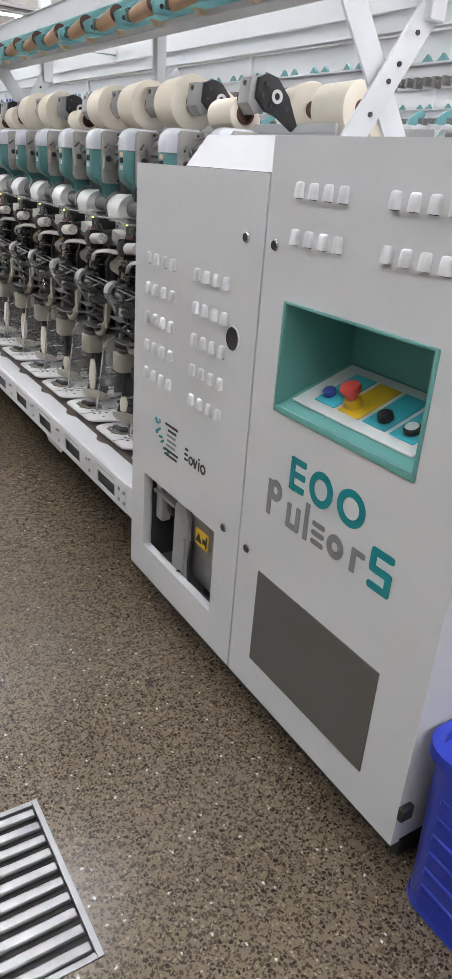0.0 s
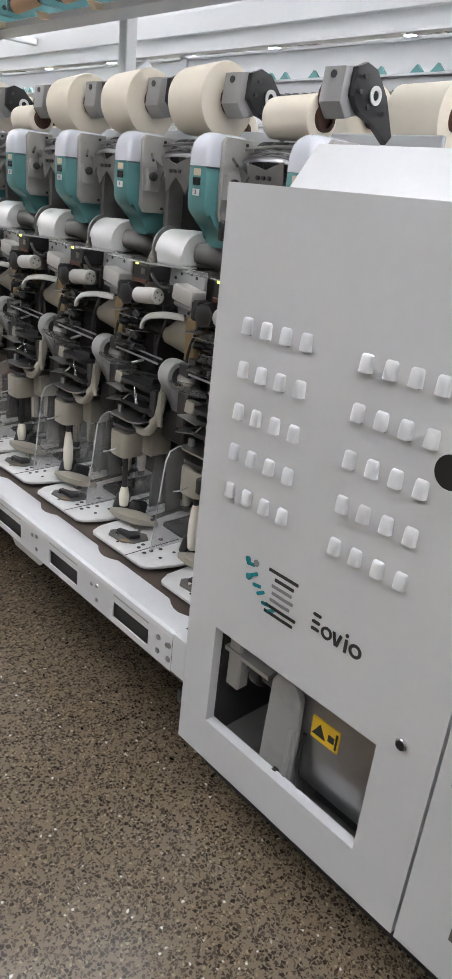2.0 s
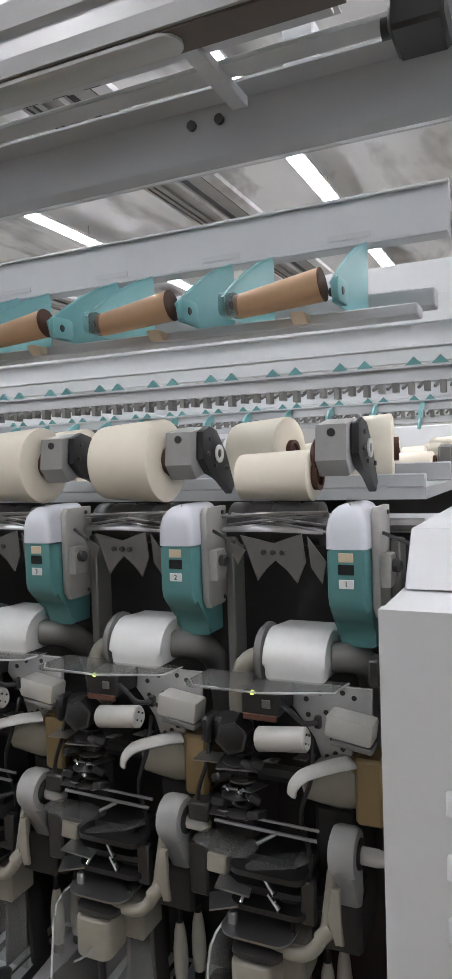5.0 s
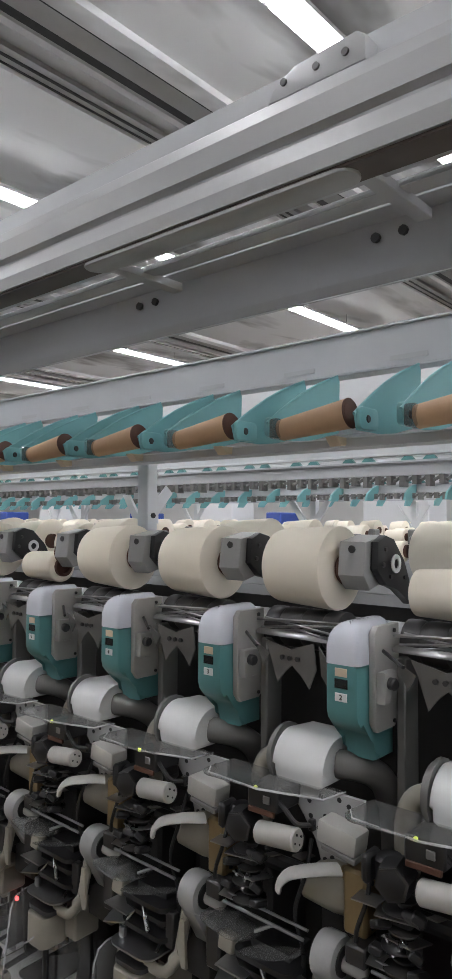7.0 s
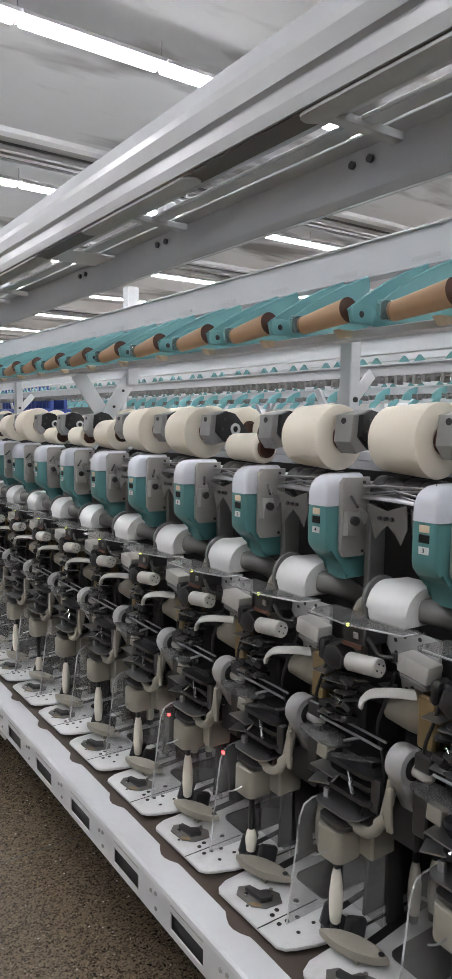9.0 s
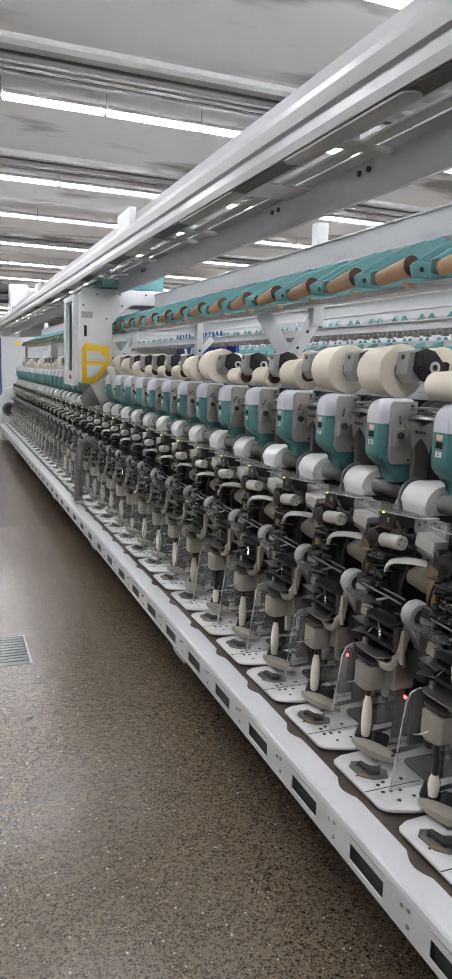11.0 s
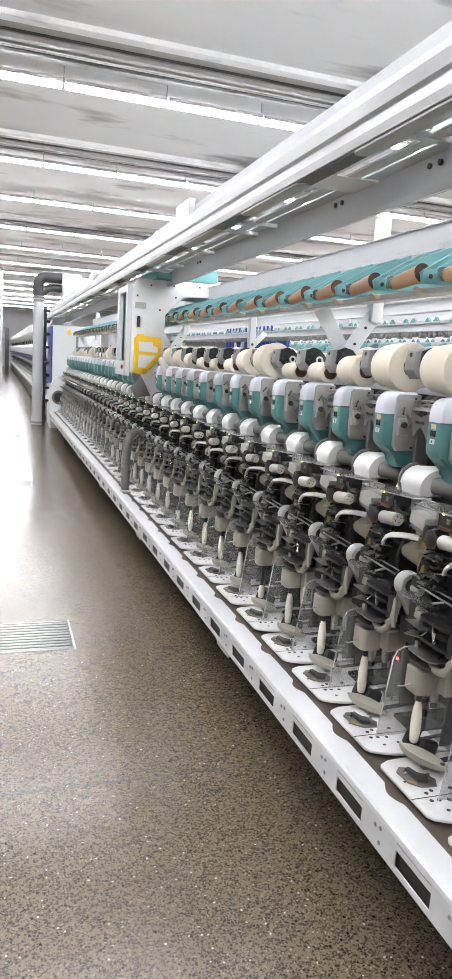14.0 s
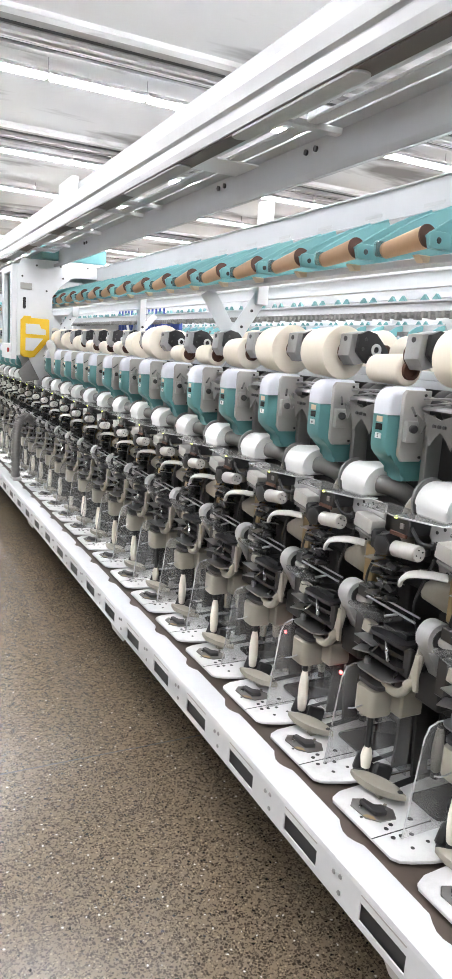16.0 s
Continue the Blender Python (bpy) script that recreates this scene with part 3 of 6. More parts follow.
    tbox(bm, on(0.0, 0.008, 0.0), 0.165, 0.345, 0.004, 0.0015)
    part("key_panel", bm, M_WHITE_P, rec, "white key panel")
    for dy, mt in ((0.105, M_CYAN), (0.033, M_OCHRE), (-0.040, M_CYAN), (-0.112, M_CYAN)):
        bm = bm_new()
        tbox(bm, on(0, dy, 0.0032), 0.115, 0.062, 0.0024, 0.001)
        part("key_field", bm, mt, rec)
    for dy, mt, rr, h in ((0.118, M_BLUEP, 0.014, 0.016), (-0.045, M_BLACK, 0.015, 0.018), (-0.115, M_BLACK, 0.017, 0.014), (-0.115, M_WHITE_P, 0.0135, 0.0165)):
        bm = bm_new()
        cyl(bm, on(-0.03, dy, 0.004).translation, on(-0.03, dy, 0.004 + h).translation, rr, n=18, bev=0.003)
        part("push_button", bm, mt, rec)
    bm = bm_new()
    cyl(bm, on(-0.03, 0.045, 0.004).translation, on(-0.03, 0.045, 0.022).translation, 0.018, n=18, bev=0.002)
    part("stop_collar", bm, M_OCHRE, rec)
    bm = bm_new()
    lathe(bm, on(-0.03, 0.045, 0.022).translation, on(-0.03, 0.045, 0.052).translation, [(0.011, 0), (0.011, 0.35), (0.020, 0.5), (0.022, 0.75), (0.019, 0.95), (0.0, 1.0)], 20)
    part("stop_button", bm, M_RED, rec, "red mushroom stop button")
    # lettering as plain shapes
    made = [0]

    def mark(name, y, z, w, h, mat, rad=0.006, hole=False, tilt=0.0):
        bm = bm_new()
        made[0] += 1
        lift = 0.00018 * (made[0] % 6)
        if hole:
            ring_plate(bm, (0.9472, 0, 0), (-1, 0, 0), h / 2, h / 2 - 0.016, 0.0012, 28)
            bmesh.ops.scale(bm, vec=(1, w / h, 1), verts=bm.verts[:])
        else:
            prism(bm, rounded(-w / 2, w / 2, -h / 2, h / 2, min(rad, w / 2.1, h / 2.1), 3), "x", 0.946, 0.9472)
        bmesh.ops.rotate(bm, verts=bm.verts[:], cent=(0.947, 0, 0), matrix=Matrix.Rotation(radians(tilt), 3, "X"))
        bmesh.ops.translate(bm, verts=bm.verts[:], vec=(-lift, y, z))
        return part(name, bm, mat, d2 if y < -0.41 else d1)
    # upper row, three teal signs
    for zz in (0.706, 0.735, 0.764):
        mark("sign_shape", -0.598, zz, 0.044, 0.014, M_TXT_TEAL, 0.002)
    mark("sign_shape", -0.578, 0.735, 0.015, 0.072, M_TXT_TEAL, 0.002)
    mark("sign_shape", -0.672, 0.735, 0.072, 0.076, M_TXT_TEAL, hole=True)
    mark("sign_shape", -0.762, 0.735, 0.080, 0.076, M_TXT_TEAL, hole=True)
    # lower row, grey signs and one teal
    mark("sign_shape", -0.507, 0.650, 0.015, 0.084, M_TXT_GREY, 0.002)
    mark("sign_shape", -0.527, 0.672, 0.044, 0.050, M_TXT_GREY, hole=True)
    mark("sign_shape", -0.580, 0.640, 0.014, 0.054, M_TXT_GREY, 0.002)
    mark("sign_shape", -0.612, 0.640, 0.014, 0.054, M_TXT_GREY, 0.002)
    mark("sign_shape", -0.596, 0.617, 0.044, 0.014, M_TXT_GREY, 0.004)
    mark("sign_shape", -0.640, 0.650, 0.014, 0.084, M_TXT_GREY, 0.002)
    for zz in (0.619, 0.639, 0.659):
        mark("sign_shape", -0.680, zz, 0.040, 0.012, M_TXT_GREY, 0.005)
    mark("sign_shape", -0.735, 0.639, 0.050, 0.052, M_TXT_GREY, hole=True)
    mark("sign_shape", -0.789, 0.639, 0.014, 0.052, M_TXT_GREY, 0.002)
    mark("sign_shape", -0.806, 0.658, 0.026, 0.013, M_TXT_GREY, 0.004)
    for zz in (0.616, 0.651, 0.686):
        mark("sign_shape", -0.862, zz, 0.060, 0.016, M_TXT_TEAL, 0.007)
    mark("sign_shape", -0.840, 0.669, 0.016, 0.040, M_TXT_TEAL, 0.007)
    mark("sign_shape", -0.884, 0.634, 0.016, 0.040, M_TXT_TEAL, 0.007)
    # emblem of bars and nodes, with a small dark sign beside it
    for i in range(7):
        w = 0.085 - 0.004 * abs(i - 3)
        mark("emblem_bar", -0.040 - 0.004 * (i % 2), 0.652 - 0.0145 * i, w * (1.0 if i in (0, 5, 6) else 0.62), 0.0065, M_INK if i not in (2, 3, 4) else M_TXT_GREY, 0.001)
    for i, (y, z) in enumerate(((0.044, 0.640), (0.033, 0.622), (0.022, 0.604), (0.010, 0.594), (-0.006, 0.578), (-0.020, 0.570))):
        mark("emblem_bar", y, z, 0.022, 0.007, M_TXT_TEAL, 0.002, tilt=-32 if i % 2 else -8)
    for y, z in ((0.052, 0.646), (0.030, 0.648), (0.046, 0.612)):
        mark("emblem_node", y, z, 0.014, 0.014, M_TXT_GREY if z > 0.647 else M_TXT_TEAL, 0.0068)
    for y, w, h, dz in ((-0.128, 0.022, 0.040, 0.004), (-0.153, 0.019, 0.026, -0.003), (-0.176, 0.020, 0.026, -0.003), (-0.196, 0.007, 0.036, 0.002), (-0.216, 0.024, 0.026, -0.003)):
        if h == 0.026 and y < -0.2:
            bm = bm_new()
            ring_plate(bm, (0.9472, y, 0.600 + dz), (-1, 0, 0), 0.0135, 0.0075, 0.0012, 18)
            part("small_sign", bm, M_INK, d1)
        else:
            if h > 0.038:
                for j in (-1, 0, 1):
                    mark("small_sign", y, 0.602 + dz + 0.014 * j, w * 0.85, 0.0065, M_INK, 0.003)
            elif w < 0.01:
                mark("small_sign", y, 0.596, 0.006, 0.026, M_INK, 0.001)
                mark("small_sign", y, 0.617, 0.007, 0.007, M_INK, 0.003)
            elif y > -0.16:
                bm = bm_new()
                ring_plate(bm, (0.9472, y, 0.597), (-1, 0, 0), 0.0125, 0.0070, 0.0012, 18)
                part("small_sign", bm, M_INK, d1)
            else:
                mark("small_sign", y + 0.0045, 0.597, 0.006, 0.026, M_INK, 0.001, tilt=-16)
                mark("small_sign", y - 0.0045, 0.597, 0.006, 0.026, M_INK, 0.001, tilt=16)
    # what stands behind the low window
    bm = bm_new()
    prism(bm, [(-0.296, 0.215), (-0.296, 0.395)] + arc(-0.262, 0.400, 0.03, 170, 90, 3) + arc(-0.120, 0.400, 0.03, 90, 10, 3) + [(-0.088, 0.215)], "x", 0.992, 1.24, 0.006)
    part("motor_cover", bm, M_STEEL, c, "bare steel motor cover")
    bm = bm_new()
    prism(bm, [(-0.112, 0.16), (-0.104, 0.395)] + arc(-0.062, 0.395, 0.038, 165, 15, 6) + [(-0.018, 0.16)], "x", 0.975, 0.990, 0.004)
    box(bm, 0.968, 0.976, -0.100, -0.090, 0.17, 0.33, 0.002)
    part("bracket", bm, M_WHEEL, c, "pale rounded bracket plate")
    bm = bm_new()
    cyl(bm, (0.976, -0.072, 0.175), (0.962, -0.072, 0.175), 0.012, n=10)
    cyl(bm, (0.976, -0.072, 0.205), (0.964, -0.072, 0.205), 0.010, n=10)
    part("clamp_bolt", bm, M_BLACK, c)
    bm = bm_new()
    box(bm, 0.9885, 0.9925, -0.194, -0.128, 0.334, 0.382, 0.0005)
    w = part("warning_sign", bm, M_YELLOW, c, "yellow warning sticker")
    bm = bm_new()
    prism(bm, [(-0.132, 0.345), (-0.148, 0.372), (-0.164, 0.345)], "x", 0.987, 0.9890)
    box(bm, 0.987, 0.9890, -0.184, -0.170, 0.350, 0.364)
    box(bm, 0.987, 0.9890, -0.191, -0.187, 0.341, 0.376)
    part("sign_mark", bm, M_INK, w)
    bm = bm_new()
    tbox(bm, pose(1.10, 0.055, 0.405, 0, -6, 0), 0.24, 0.13, 0.010)
    box(bm, 0.985, 1.02, 0.075, 0.115, 0.30, 0.425, 0.006)
    part("shelf_plate", bm, M_PANEL, c)
    bm = bm_new()
    cyl(bm, (1.03, 0.09, 0.36), (1.03, -0.05, 0.36), 0.022, n=16, bev=0.004)
    cyl(bm, (1.03, 0.06, 0.36), (1.03, 0.03, 0.36), 0.036, n=16, bev=0.004)
    part("gear_shaft", bm, M_DARKST, c)
    bm = bm_new()
    box(bm, 1.02, 1.20, -0.295, -0.14, 0.165, 0.244, 0.004)
    part("dark_duct", bm, M_BLACK, c)
    bm = bm_new()
    pipe(bm, [(0.985, -0.118, 0.33), (0.975, -0.122, 0.24), (0.972, -0.17, 0.185), (0.975, -0.285, 0.190)], 0.005, 8)
    part("cable", bm, M_BLACK, c)


def build_rail():
    y0 = 0.174
    base = thing("machine_base_rail", (1.0, 6.9, 0.0), "white sheet-steel base rail of the winding machine with dark slots", "machine rail")
    n = UNITS
    def sheet():
        bm = bm_new()
        ya, yb = -0.0795, 0.2405
        zs, ys = [0.258, 0.274, 0.319, 0.345], [ya, 0.0, 0.150, yb]
        f = [[bm.verts.new((0.947, -y, z)) for z in zs] for y in ys]
        g = [[bm.verts.new((0.951, -y, z)) for z in zs] for y in ys]
        for i in range(3):
            for j in range(3):
                if (i, j) != (1, 1):
                    bm.faces.new((f[i][j], f[i][j + 1], f[i + 1][j + 1], f[i + 1][j]))
        for p, q in (((1, 1), (2, 1)), ((2, 1), (2, 2)), ((2, 2), (1, 2)), ((1, 2), (1, 1))):
            bm.faces.new((f[p[0]][p[1]], g[p[0]][p[1]], g[q[0]][q[1]], f[q[0]][q[1]]))
        # folded top edge and scalloped top flange
        N = 16
        top = []
        for i in range(N + 1):
            y = ya + (yb - ya) * i / N
            s = y - 0.112
            back = 1.028 - 0.020 * max(0.0, math.cos(min(abs(s - 0.06), 0.05) / 0.05 * math.pi / 2)) if abs(s - 0.06) < 0.05 else 1.028
            top.append([bm.verts.new(p) for p in ((0.947, -y, 0.345), (0.9485, -y, 0.356), (0.955, -y, 0.362), (back, -y, 0.3625), (back, -y, 0.357))])
        for a, b in zip(top, top[1:]):
            for k in range(4):
                bm.faces.new((a[k], b[k], b[k + 1], a[k + 1]))
        # lower return lip
        a = [bm.verts.new((x, -y, 0.258)) for x, y in ((0.947, ya), (0.947, yb), (0.985, yb), (0.985, ya))]
        bm.faces.new(a)
        bmesh.ops.remove_doubles(bm, verts=bm.verts[:], dist=1e-5)
        return bm
    def mesh_of(bm, name, mat):
        bmesh.ops.recalc_face_normals(bm, faces=bm.faces[:])
        me = bpy.data.meshes.new(name)
        bm.to_mesh(me)
        bm.free()
        me.materials.append(mat)
        return me
    panel = mesh_of(sheet(), "rail_panel", M_WHITE)
    bm = bm_new()
    box(bm, 0.956, 0.958, -0.165, 0.015, 0.264, 0.33)
    dark = mesh_of(bm, "slot_backing", M_BLACK)
    bm = bm_new()
    prism(bm, rounded(-0.150, -0.002, 0.3365, 0.3405, 0.0018, 2), "x", 0.9462, 0.948)
    groove = mesh_of(bm, "pressed_groove", M_PANEL)
    bm = bm_new()
    cyl(bm, (0.948, 0, 0), (0.9435, 0, 0), 0.0062, n=10, bev=0.0015)
    bolt = mesh_of(bm, "rail_bolt", M_STEEL)
    o = ORIGIN[base.name]
    def put(me, name, parent, x, y, z):
        ob = new(name, me)
        ob.parent = parent
        ob.location = (x, y, z)
        return ob
    for k in range(1, n + 1):
        y = y0 + PITCH * k
        p = put(panel, "rail_panel", base, -o.x, y - o.y, -o.z)
        put(dark, "slot_backing", p, 0, 0, 0)
        put(groove, "pressed_groove", p, 0, 0, 0)
        for dy, dz in ((0.073, 0.325), (0.073, 0.284), (-0.222, 0.320)):
            put(bolt, "rail_bolt", p, 0, dy, dz)
    # feet of the rail and brown gap strip behind it
    for y in (0.95, 2.86, 4.8, 6.7, 8.6, 10.6, 12.6):
        bm = bm_new()
        prism(bm, [(y - 0.10, 0.259), (y + 0.10, 0.259), (y + 0.075, 0.236), (y - 0.075, 0.236)], "x", 0.949, 0.953)
        part("foot", bm, M_PANEL, base)
    bm = bm_new()
    box(bm, 0.96, 1.62, 0.21, Y_FAR, 0.24, 0.352)
    part("gap_strip", bm, M_BROWN, base, "dark brown strip between rail and plates")
    bm = bm_new()
    box(bm, 0.948, 0.985, 0.2065, 0.2550, 0.258, 0.362, 0.002)
    part("end_panel", bm, M_WHITE, base)
    # closed dark box, added to keep stray light from under the rail
    bm = bm_new()
    box(bm, 1.24, 1.60, 0.21, Y_FAR, 0.0, 0.239)
    part("base_box", bm, M_DARK, base, "plain dark box added to stop light under the machine")
    for y in (0.262, 0.302):
        for z in (0.288, 0.325):
            bm = bm_new()
            cyl(bm, (0.946, y, z), (0.9415, y, z), 0.0075, n=10, bev=0.0015)
            part("end_bolt", bm, M_STEEL, base)


def build_frame():
    f = thing("winder_rear_body", (1.5, 6.9, 0.352), "dark steel rear frame of the winding machine", "machine frame")
    bm = bm_new()
    box(bm, 1.47, 1.52, 0.21, Y_FAR, 0.352, 1.335)
    part("rear_panel", bm, M_DARK, f)
    bm = bm_new()
    box(bm, 1.455, 1.60, 0.21, Y_FAR, 1.336, 1.362, 0.004)
    part("ledge", bm, M_WHITE, f)
    bm = bm_new()
    cyl(bm, (1.40, 0.22, 1.357), (1.40, Y_FAR, 1.357), 0.012, n=8)
    part("drive_shaft", bm, M_STEEL, f)
    bm = bm_new()
    cyl(bm, (1.30, 0.22, 0.905), (1.30, Y_FAR, 0.905), 0.016, n=8)
    part("arm_shaft", bm, M_DARKST, f)


def build_unit():
    u = thing("winding_unit", (1.25, 0.0, 0.372), "winding unit with teal numbered head, white covers and grey levers", "winding unit", "winding units in a row")
    # numbered head
    bm = bm_new()
    prism(bm, [(1.235, 1.3295), (1.235, 1.247), (1.239, 1.232), (1.250, 1.219), (1.285, 1.203), (1.300, 1.190), (1.305, 1.172), (1.305, 1.150), (1.37, 1.150), (1.37, 1.3295)], "y", -0.031, 0.036, 0.009)
    head = part("head_cover", bm, M_TEAL, u, "teal head cover with a display")
    bm = bm_new()
    rings = []
    for z, o in ((1.330, 0.0), (1.362, 0.0005), (1.380, 0.004), (1.392, 0.010), (1.400, 0.018), (1.404, 0.028)):
        rings.append([bm.verts.new((x, y, z)) for x, y in rounded(1.234 + o * 1.2, 1.37, -0.033 + o * 0.9, 0.038 - o * 0.9, 0.012, 3)])
    for p, q in zip(rings, rings[1:]):
        for i in range(len(p)):
            bm.faces.new((p[i], p[(i + 1) % len(p)], q[(i + 1) % len(p)], q[i]))
    bm.faces.new(rings[0]), bm.faces.new(rings[-1])
    part("cap", bm, M_GREY_P, head, "pale translucent cap")
    for nm, z, h, w, mt in (("number_label", 1.2725, 0.0075, 0.0125, M_WHITE_P), ("display", 1.2965, 0.0085, 0.0135, M_DISPLAY), ("sticker", 1.3165, 0.0075, 0.0125, M_TAN)):
        bm = bm_new()
        box(bm, 1.2336, 1.2356, 0.002 - w, 0.002 + w, z - h, z + h, 0.0007)
        part(nm, bm, mt, head)
    bm = bm_new()
    prism(bm, [(1.272, 1.225), (1.272, 1.385), (1.282, 1.397), (1.362, 1.397), (1.362, 1.225), (1.345, 1.208), (1.285, 1.208)], "y", -0.046, -0.032, 0.003)
    side = part("side_plate", bm, M_PANEL, u)
    bm = bm_new()
    cyl(bm, (1.296, -0.046, 1.298), (1.288, -0.078, 1.298), 0.011, n=12, bev=0.003)
    part("knob", bm, M_DARKST, side)
    bm = bm_new()
    prism(bm, [(1.275, 1.262), (1.275, 1.318), (1.315, 1.318), (1.325, 1.30), (1.315, 1.262)], "y", -0.064, -0.0465, 0.003)
    part("knob_bracket", bm, M_PANEL, side)
    for z in (1.385, 1.22):
        bm = bm_new()
        cyl(bm, (1.34, -0.046, z), (1.34, -0.049, z), 0.004, n=8)
        part("screw", bm, M_DARKST, side)
    bm = bm_new()
    cyl(bm, (1.300, -0.046, 1.352), (1.262, -0.105, 1.336), 0.0035, n=8)
    part("lever", bm, M_DARKST, side)
    bm = bm_new()
    box(bm, 1.345, 1.40, -0.066, -0.048, 0.96, 1.335, 0.003)
    part("side_frame", bm, M_PIPE, u)
    # yarn guards below the winding drum
    bm = bm_new()
    prism(bm, [(0.212, 1.346), (0.200, 1.322), (0.180, 1.264), (0.163, 1.286), (0.145, 1.302), (0.122, 1.284), (0.104, 1.262), (0.088, 1.300), (0.094, 1.350), (0.120, 1.342), (0.148, 1.332), (0.182, 1.340)], "x", 1.284, 1.287)
    yg = part("yarn_guard", bm, M_GUARDST, u, "dull steel bow-tie yarn guard")
    bm = bm_new()
    prism(bm, [(0.246, 1.338), (0.222, 1.290), (0.206, 1.318)], "x", 1.292, 1.2945)
    part("guard_wing", bm, M_GUARDST, yg)
    bm = bm_new()
    prism(bm, [(0.086, 1.345), (0.052, 1.300), (0.060, 1.262), (0.080, 1.290)], "x", 1.290, 1.2925)
    part("guard_wing", bm, M_GUARDST, yg)
    for y in (0.130, 0.148, 0.166):
        bm = bm_new()
        cyl(bm, (1.284, y, 1.316), (1.279, y, 1.316), 0.005, n=8)
        part("guard_screw", bm, M_DARKST, yg)
    bm = bm_new()
    lathe(bm, (1.40, 0.085, 1.357), (1.40, 0.275, 1.357), [(0.030, 0), (0.043, 0.02), (0.043, 0.2), (0.039, 0.24), (0.043, 0.28), (0.043, 0.48), (0.039, 0.52), (0.043, 0.56), (0.043, 0.76), (0.039, 0.8), (0.043, 0.84), (0.043, 0.98), (0.030, 1)], 20)
    part("winding_drum", bm, M_DARKST, u)
    bm = bm_new()
    for y0_, z0_, y1_, z1_, r_ in ((0.27, 1.376, 0.06, 1.384, 0.0035), (0.26, 1.360, 0.07, 1.378, 0.0028), (0.25, 1.382, 0.05, 1.358, 0.0028), (0.275, 1.350, 0.12, 1.366, 0.003), (0.19, 1.368, 0.055, 1.346, 0.003)):
        pipe(bm, [(1.335, y0_, z0_), (1.322, (y0_ + y1_) / 2, (z0_ + z1_) / 2 + 0.003), (1.338, y1_, z1_)], r_, 6, 4)
    pipe(bm, [(1.335, 0.27, 1.352), (1.312, 0.17, 1.356), (1.335, 0.07, 1.350)], 0.008, 8, flat=0.4)
    part("yarn_bar", bm, M_STEEL, u)
    # suction mouth: white cover, grey flange, pipes
    bm = bm_new()
    prism(bm, [(1.246, 1.094), (1.242, 1.112)] + arc(1.302, 1.118, 0.060, 175, 90, 9) + [(1.36, 1.178), (1.36, 1.094)], "y", 0.046, 0.160, 0.013)
    part("drum_cover", bm, M_WHITE_P, u, "white rounded cover")
    bm = bm_new()
    lathe(bm, (1.297, 0.161, 1.128), (1.297, 0.182, 1.128), [(0.044, 0), (0.058, 0.1), (0.058, 0.45), (0.050, 0.5), (0.050, 0.85), (0.040, 1)], 22)
    part("flange", bm, M_CAST, u)
    bm = bm_new()
    pipe(bm, [(1.300, 0.052, 1.130), (1.315, 0.020, 1.128), (1.350, 0.006, 1.112), (1.395, 0.002, 1.075), (1.425, 0.002, 1.01), (1.435, 0.002, 0.93)], 0.027, 14)
    part("suction_pipe", bm, M_PIPE, u)
    bm = bm_new()
    pipe(bm, [(1.295, 0.180, 1.122), (1.290, 0.210, 1.105), (1.285, 0.222, 1.06), (1.290, 0.222, 0.98)], 0.021, 12)
    part("elbow_pipe", bm, M_BEIGE, u)
    bm = bm_new()
    # thin pale pipe painting the highlight on the plate's front edge
    part("plate_edge", pipe(bm_new(), [(1.20, 0.282, 1.0975), (1.172, 0.262, 1.0975), (1.1675, 0.14, 1.0975), (1.2045, 0.020, 1.0975), (1.262, 0.010, 1.0975)], 0.0021, 6, smooth=False), M_EDGE, u, "pale strip painting the highlight along the plate edge").visible_shadow = False
    prism(bm, [(1.262, 0.275), (1.20, 0.282)] + arc(1.190, 0.252, 0.03, 110, 200, 4) + [(1.168, 0.14), (1.205, 0.020), (1.262, 0.010)], "z", 1.096, 1.099)
    part("catch_plate", bm, M_CLEAR2, u, "smoked clear catch plate").visible_shadow = False
    bm = bm_new()
    box(bm, 1.182, 1.188, 0.153, 0.159, 1.088, 1.095, 0.001)
    part("led", bm, M_YLED, u, "small lit yellow-green lamp")
    # sensor and drive plate
    bm = bm_new()
    box(bm, 1.190, 1.262, 0.110, 0.180, 1.050, 1.092, 0.004)
    sens = part("sensor_block", bm, M_BLACK, u)
    bm = bm_new()
    box(bm, 1.186, 1.192, 0.115, 0.175, 1.044, 1.054, 0.001)
    part("sensor_stripe", bm, M_CORE, sens)
    bm = bm_new()
    box(bm, 1.1855, 1.189, 0.125, 0.14, 1.066, 1.080, 0.001)
    part("sensor_window", bm, M_CAST, sens)
    bm = bm_new()
    prism(bm, [(-0.030, 1.092), (0.105, 1.092), (0.112, 1.050), (0.070, 1.000), (0.058, 0.955), (0.010, 0.955), (0.002, 1.010), (-0.030, 1.022)], "x", 1.258, 1.268, 0.002)
    plate = part("drive_plate", bm, M_WHEEL, u)
    bm = bm_new()
    for y, z in ((0.02, 1.082), (0.06, 1.078), (0.064, 1.02), (0.04, 1.0), (0.035, 0.975), (0.05, 0.968), (0.0, 1.075), (0.085, 1.065), (0.022, 0.985), (0.082, 1.038), (0.050, 1.045)):
        cyl(bm, (1.2585, y, z), (1.2570, y, z), 0.0048, n=8)
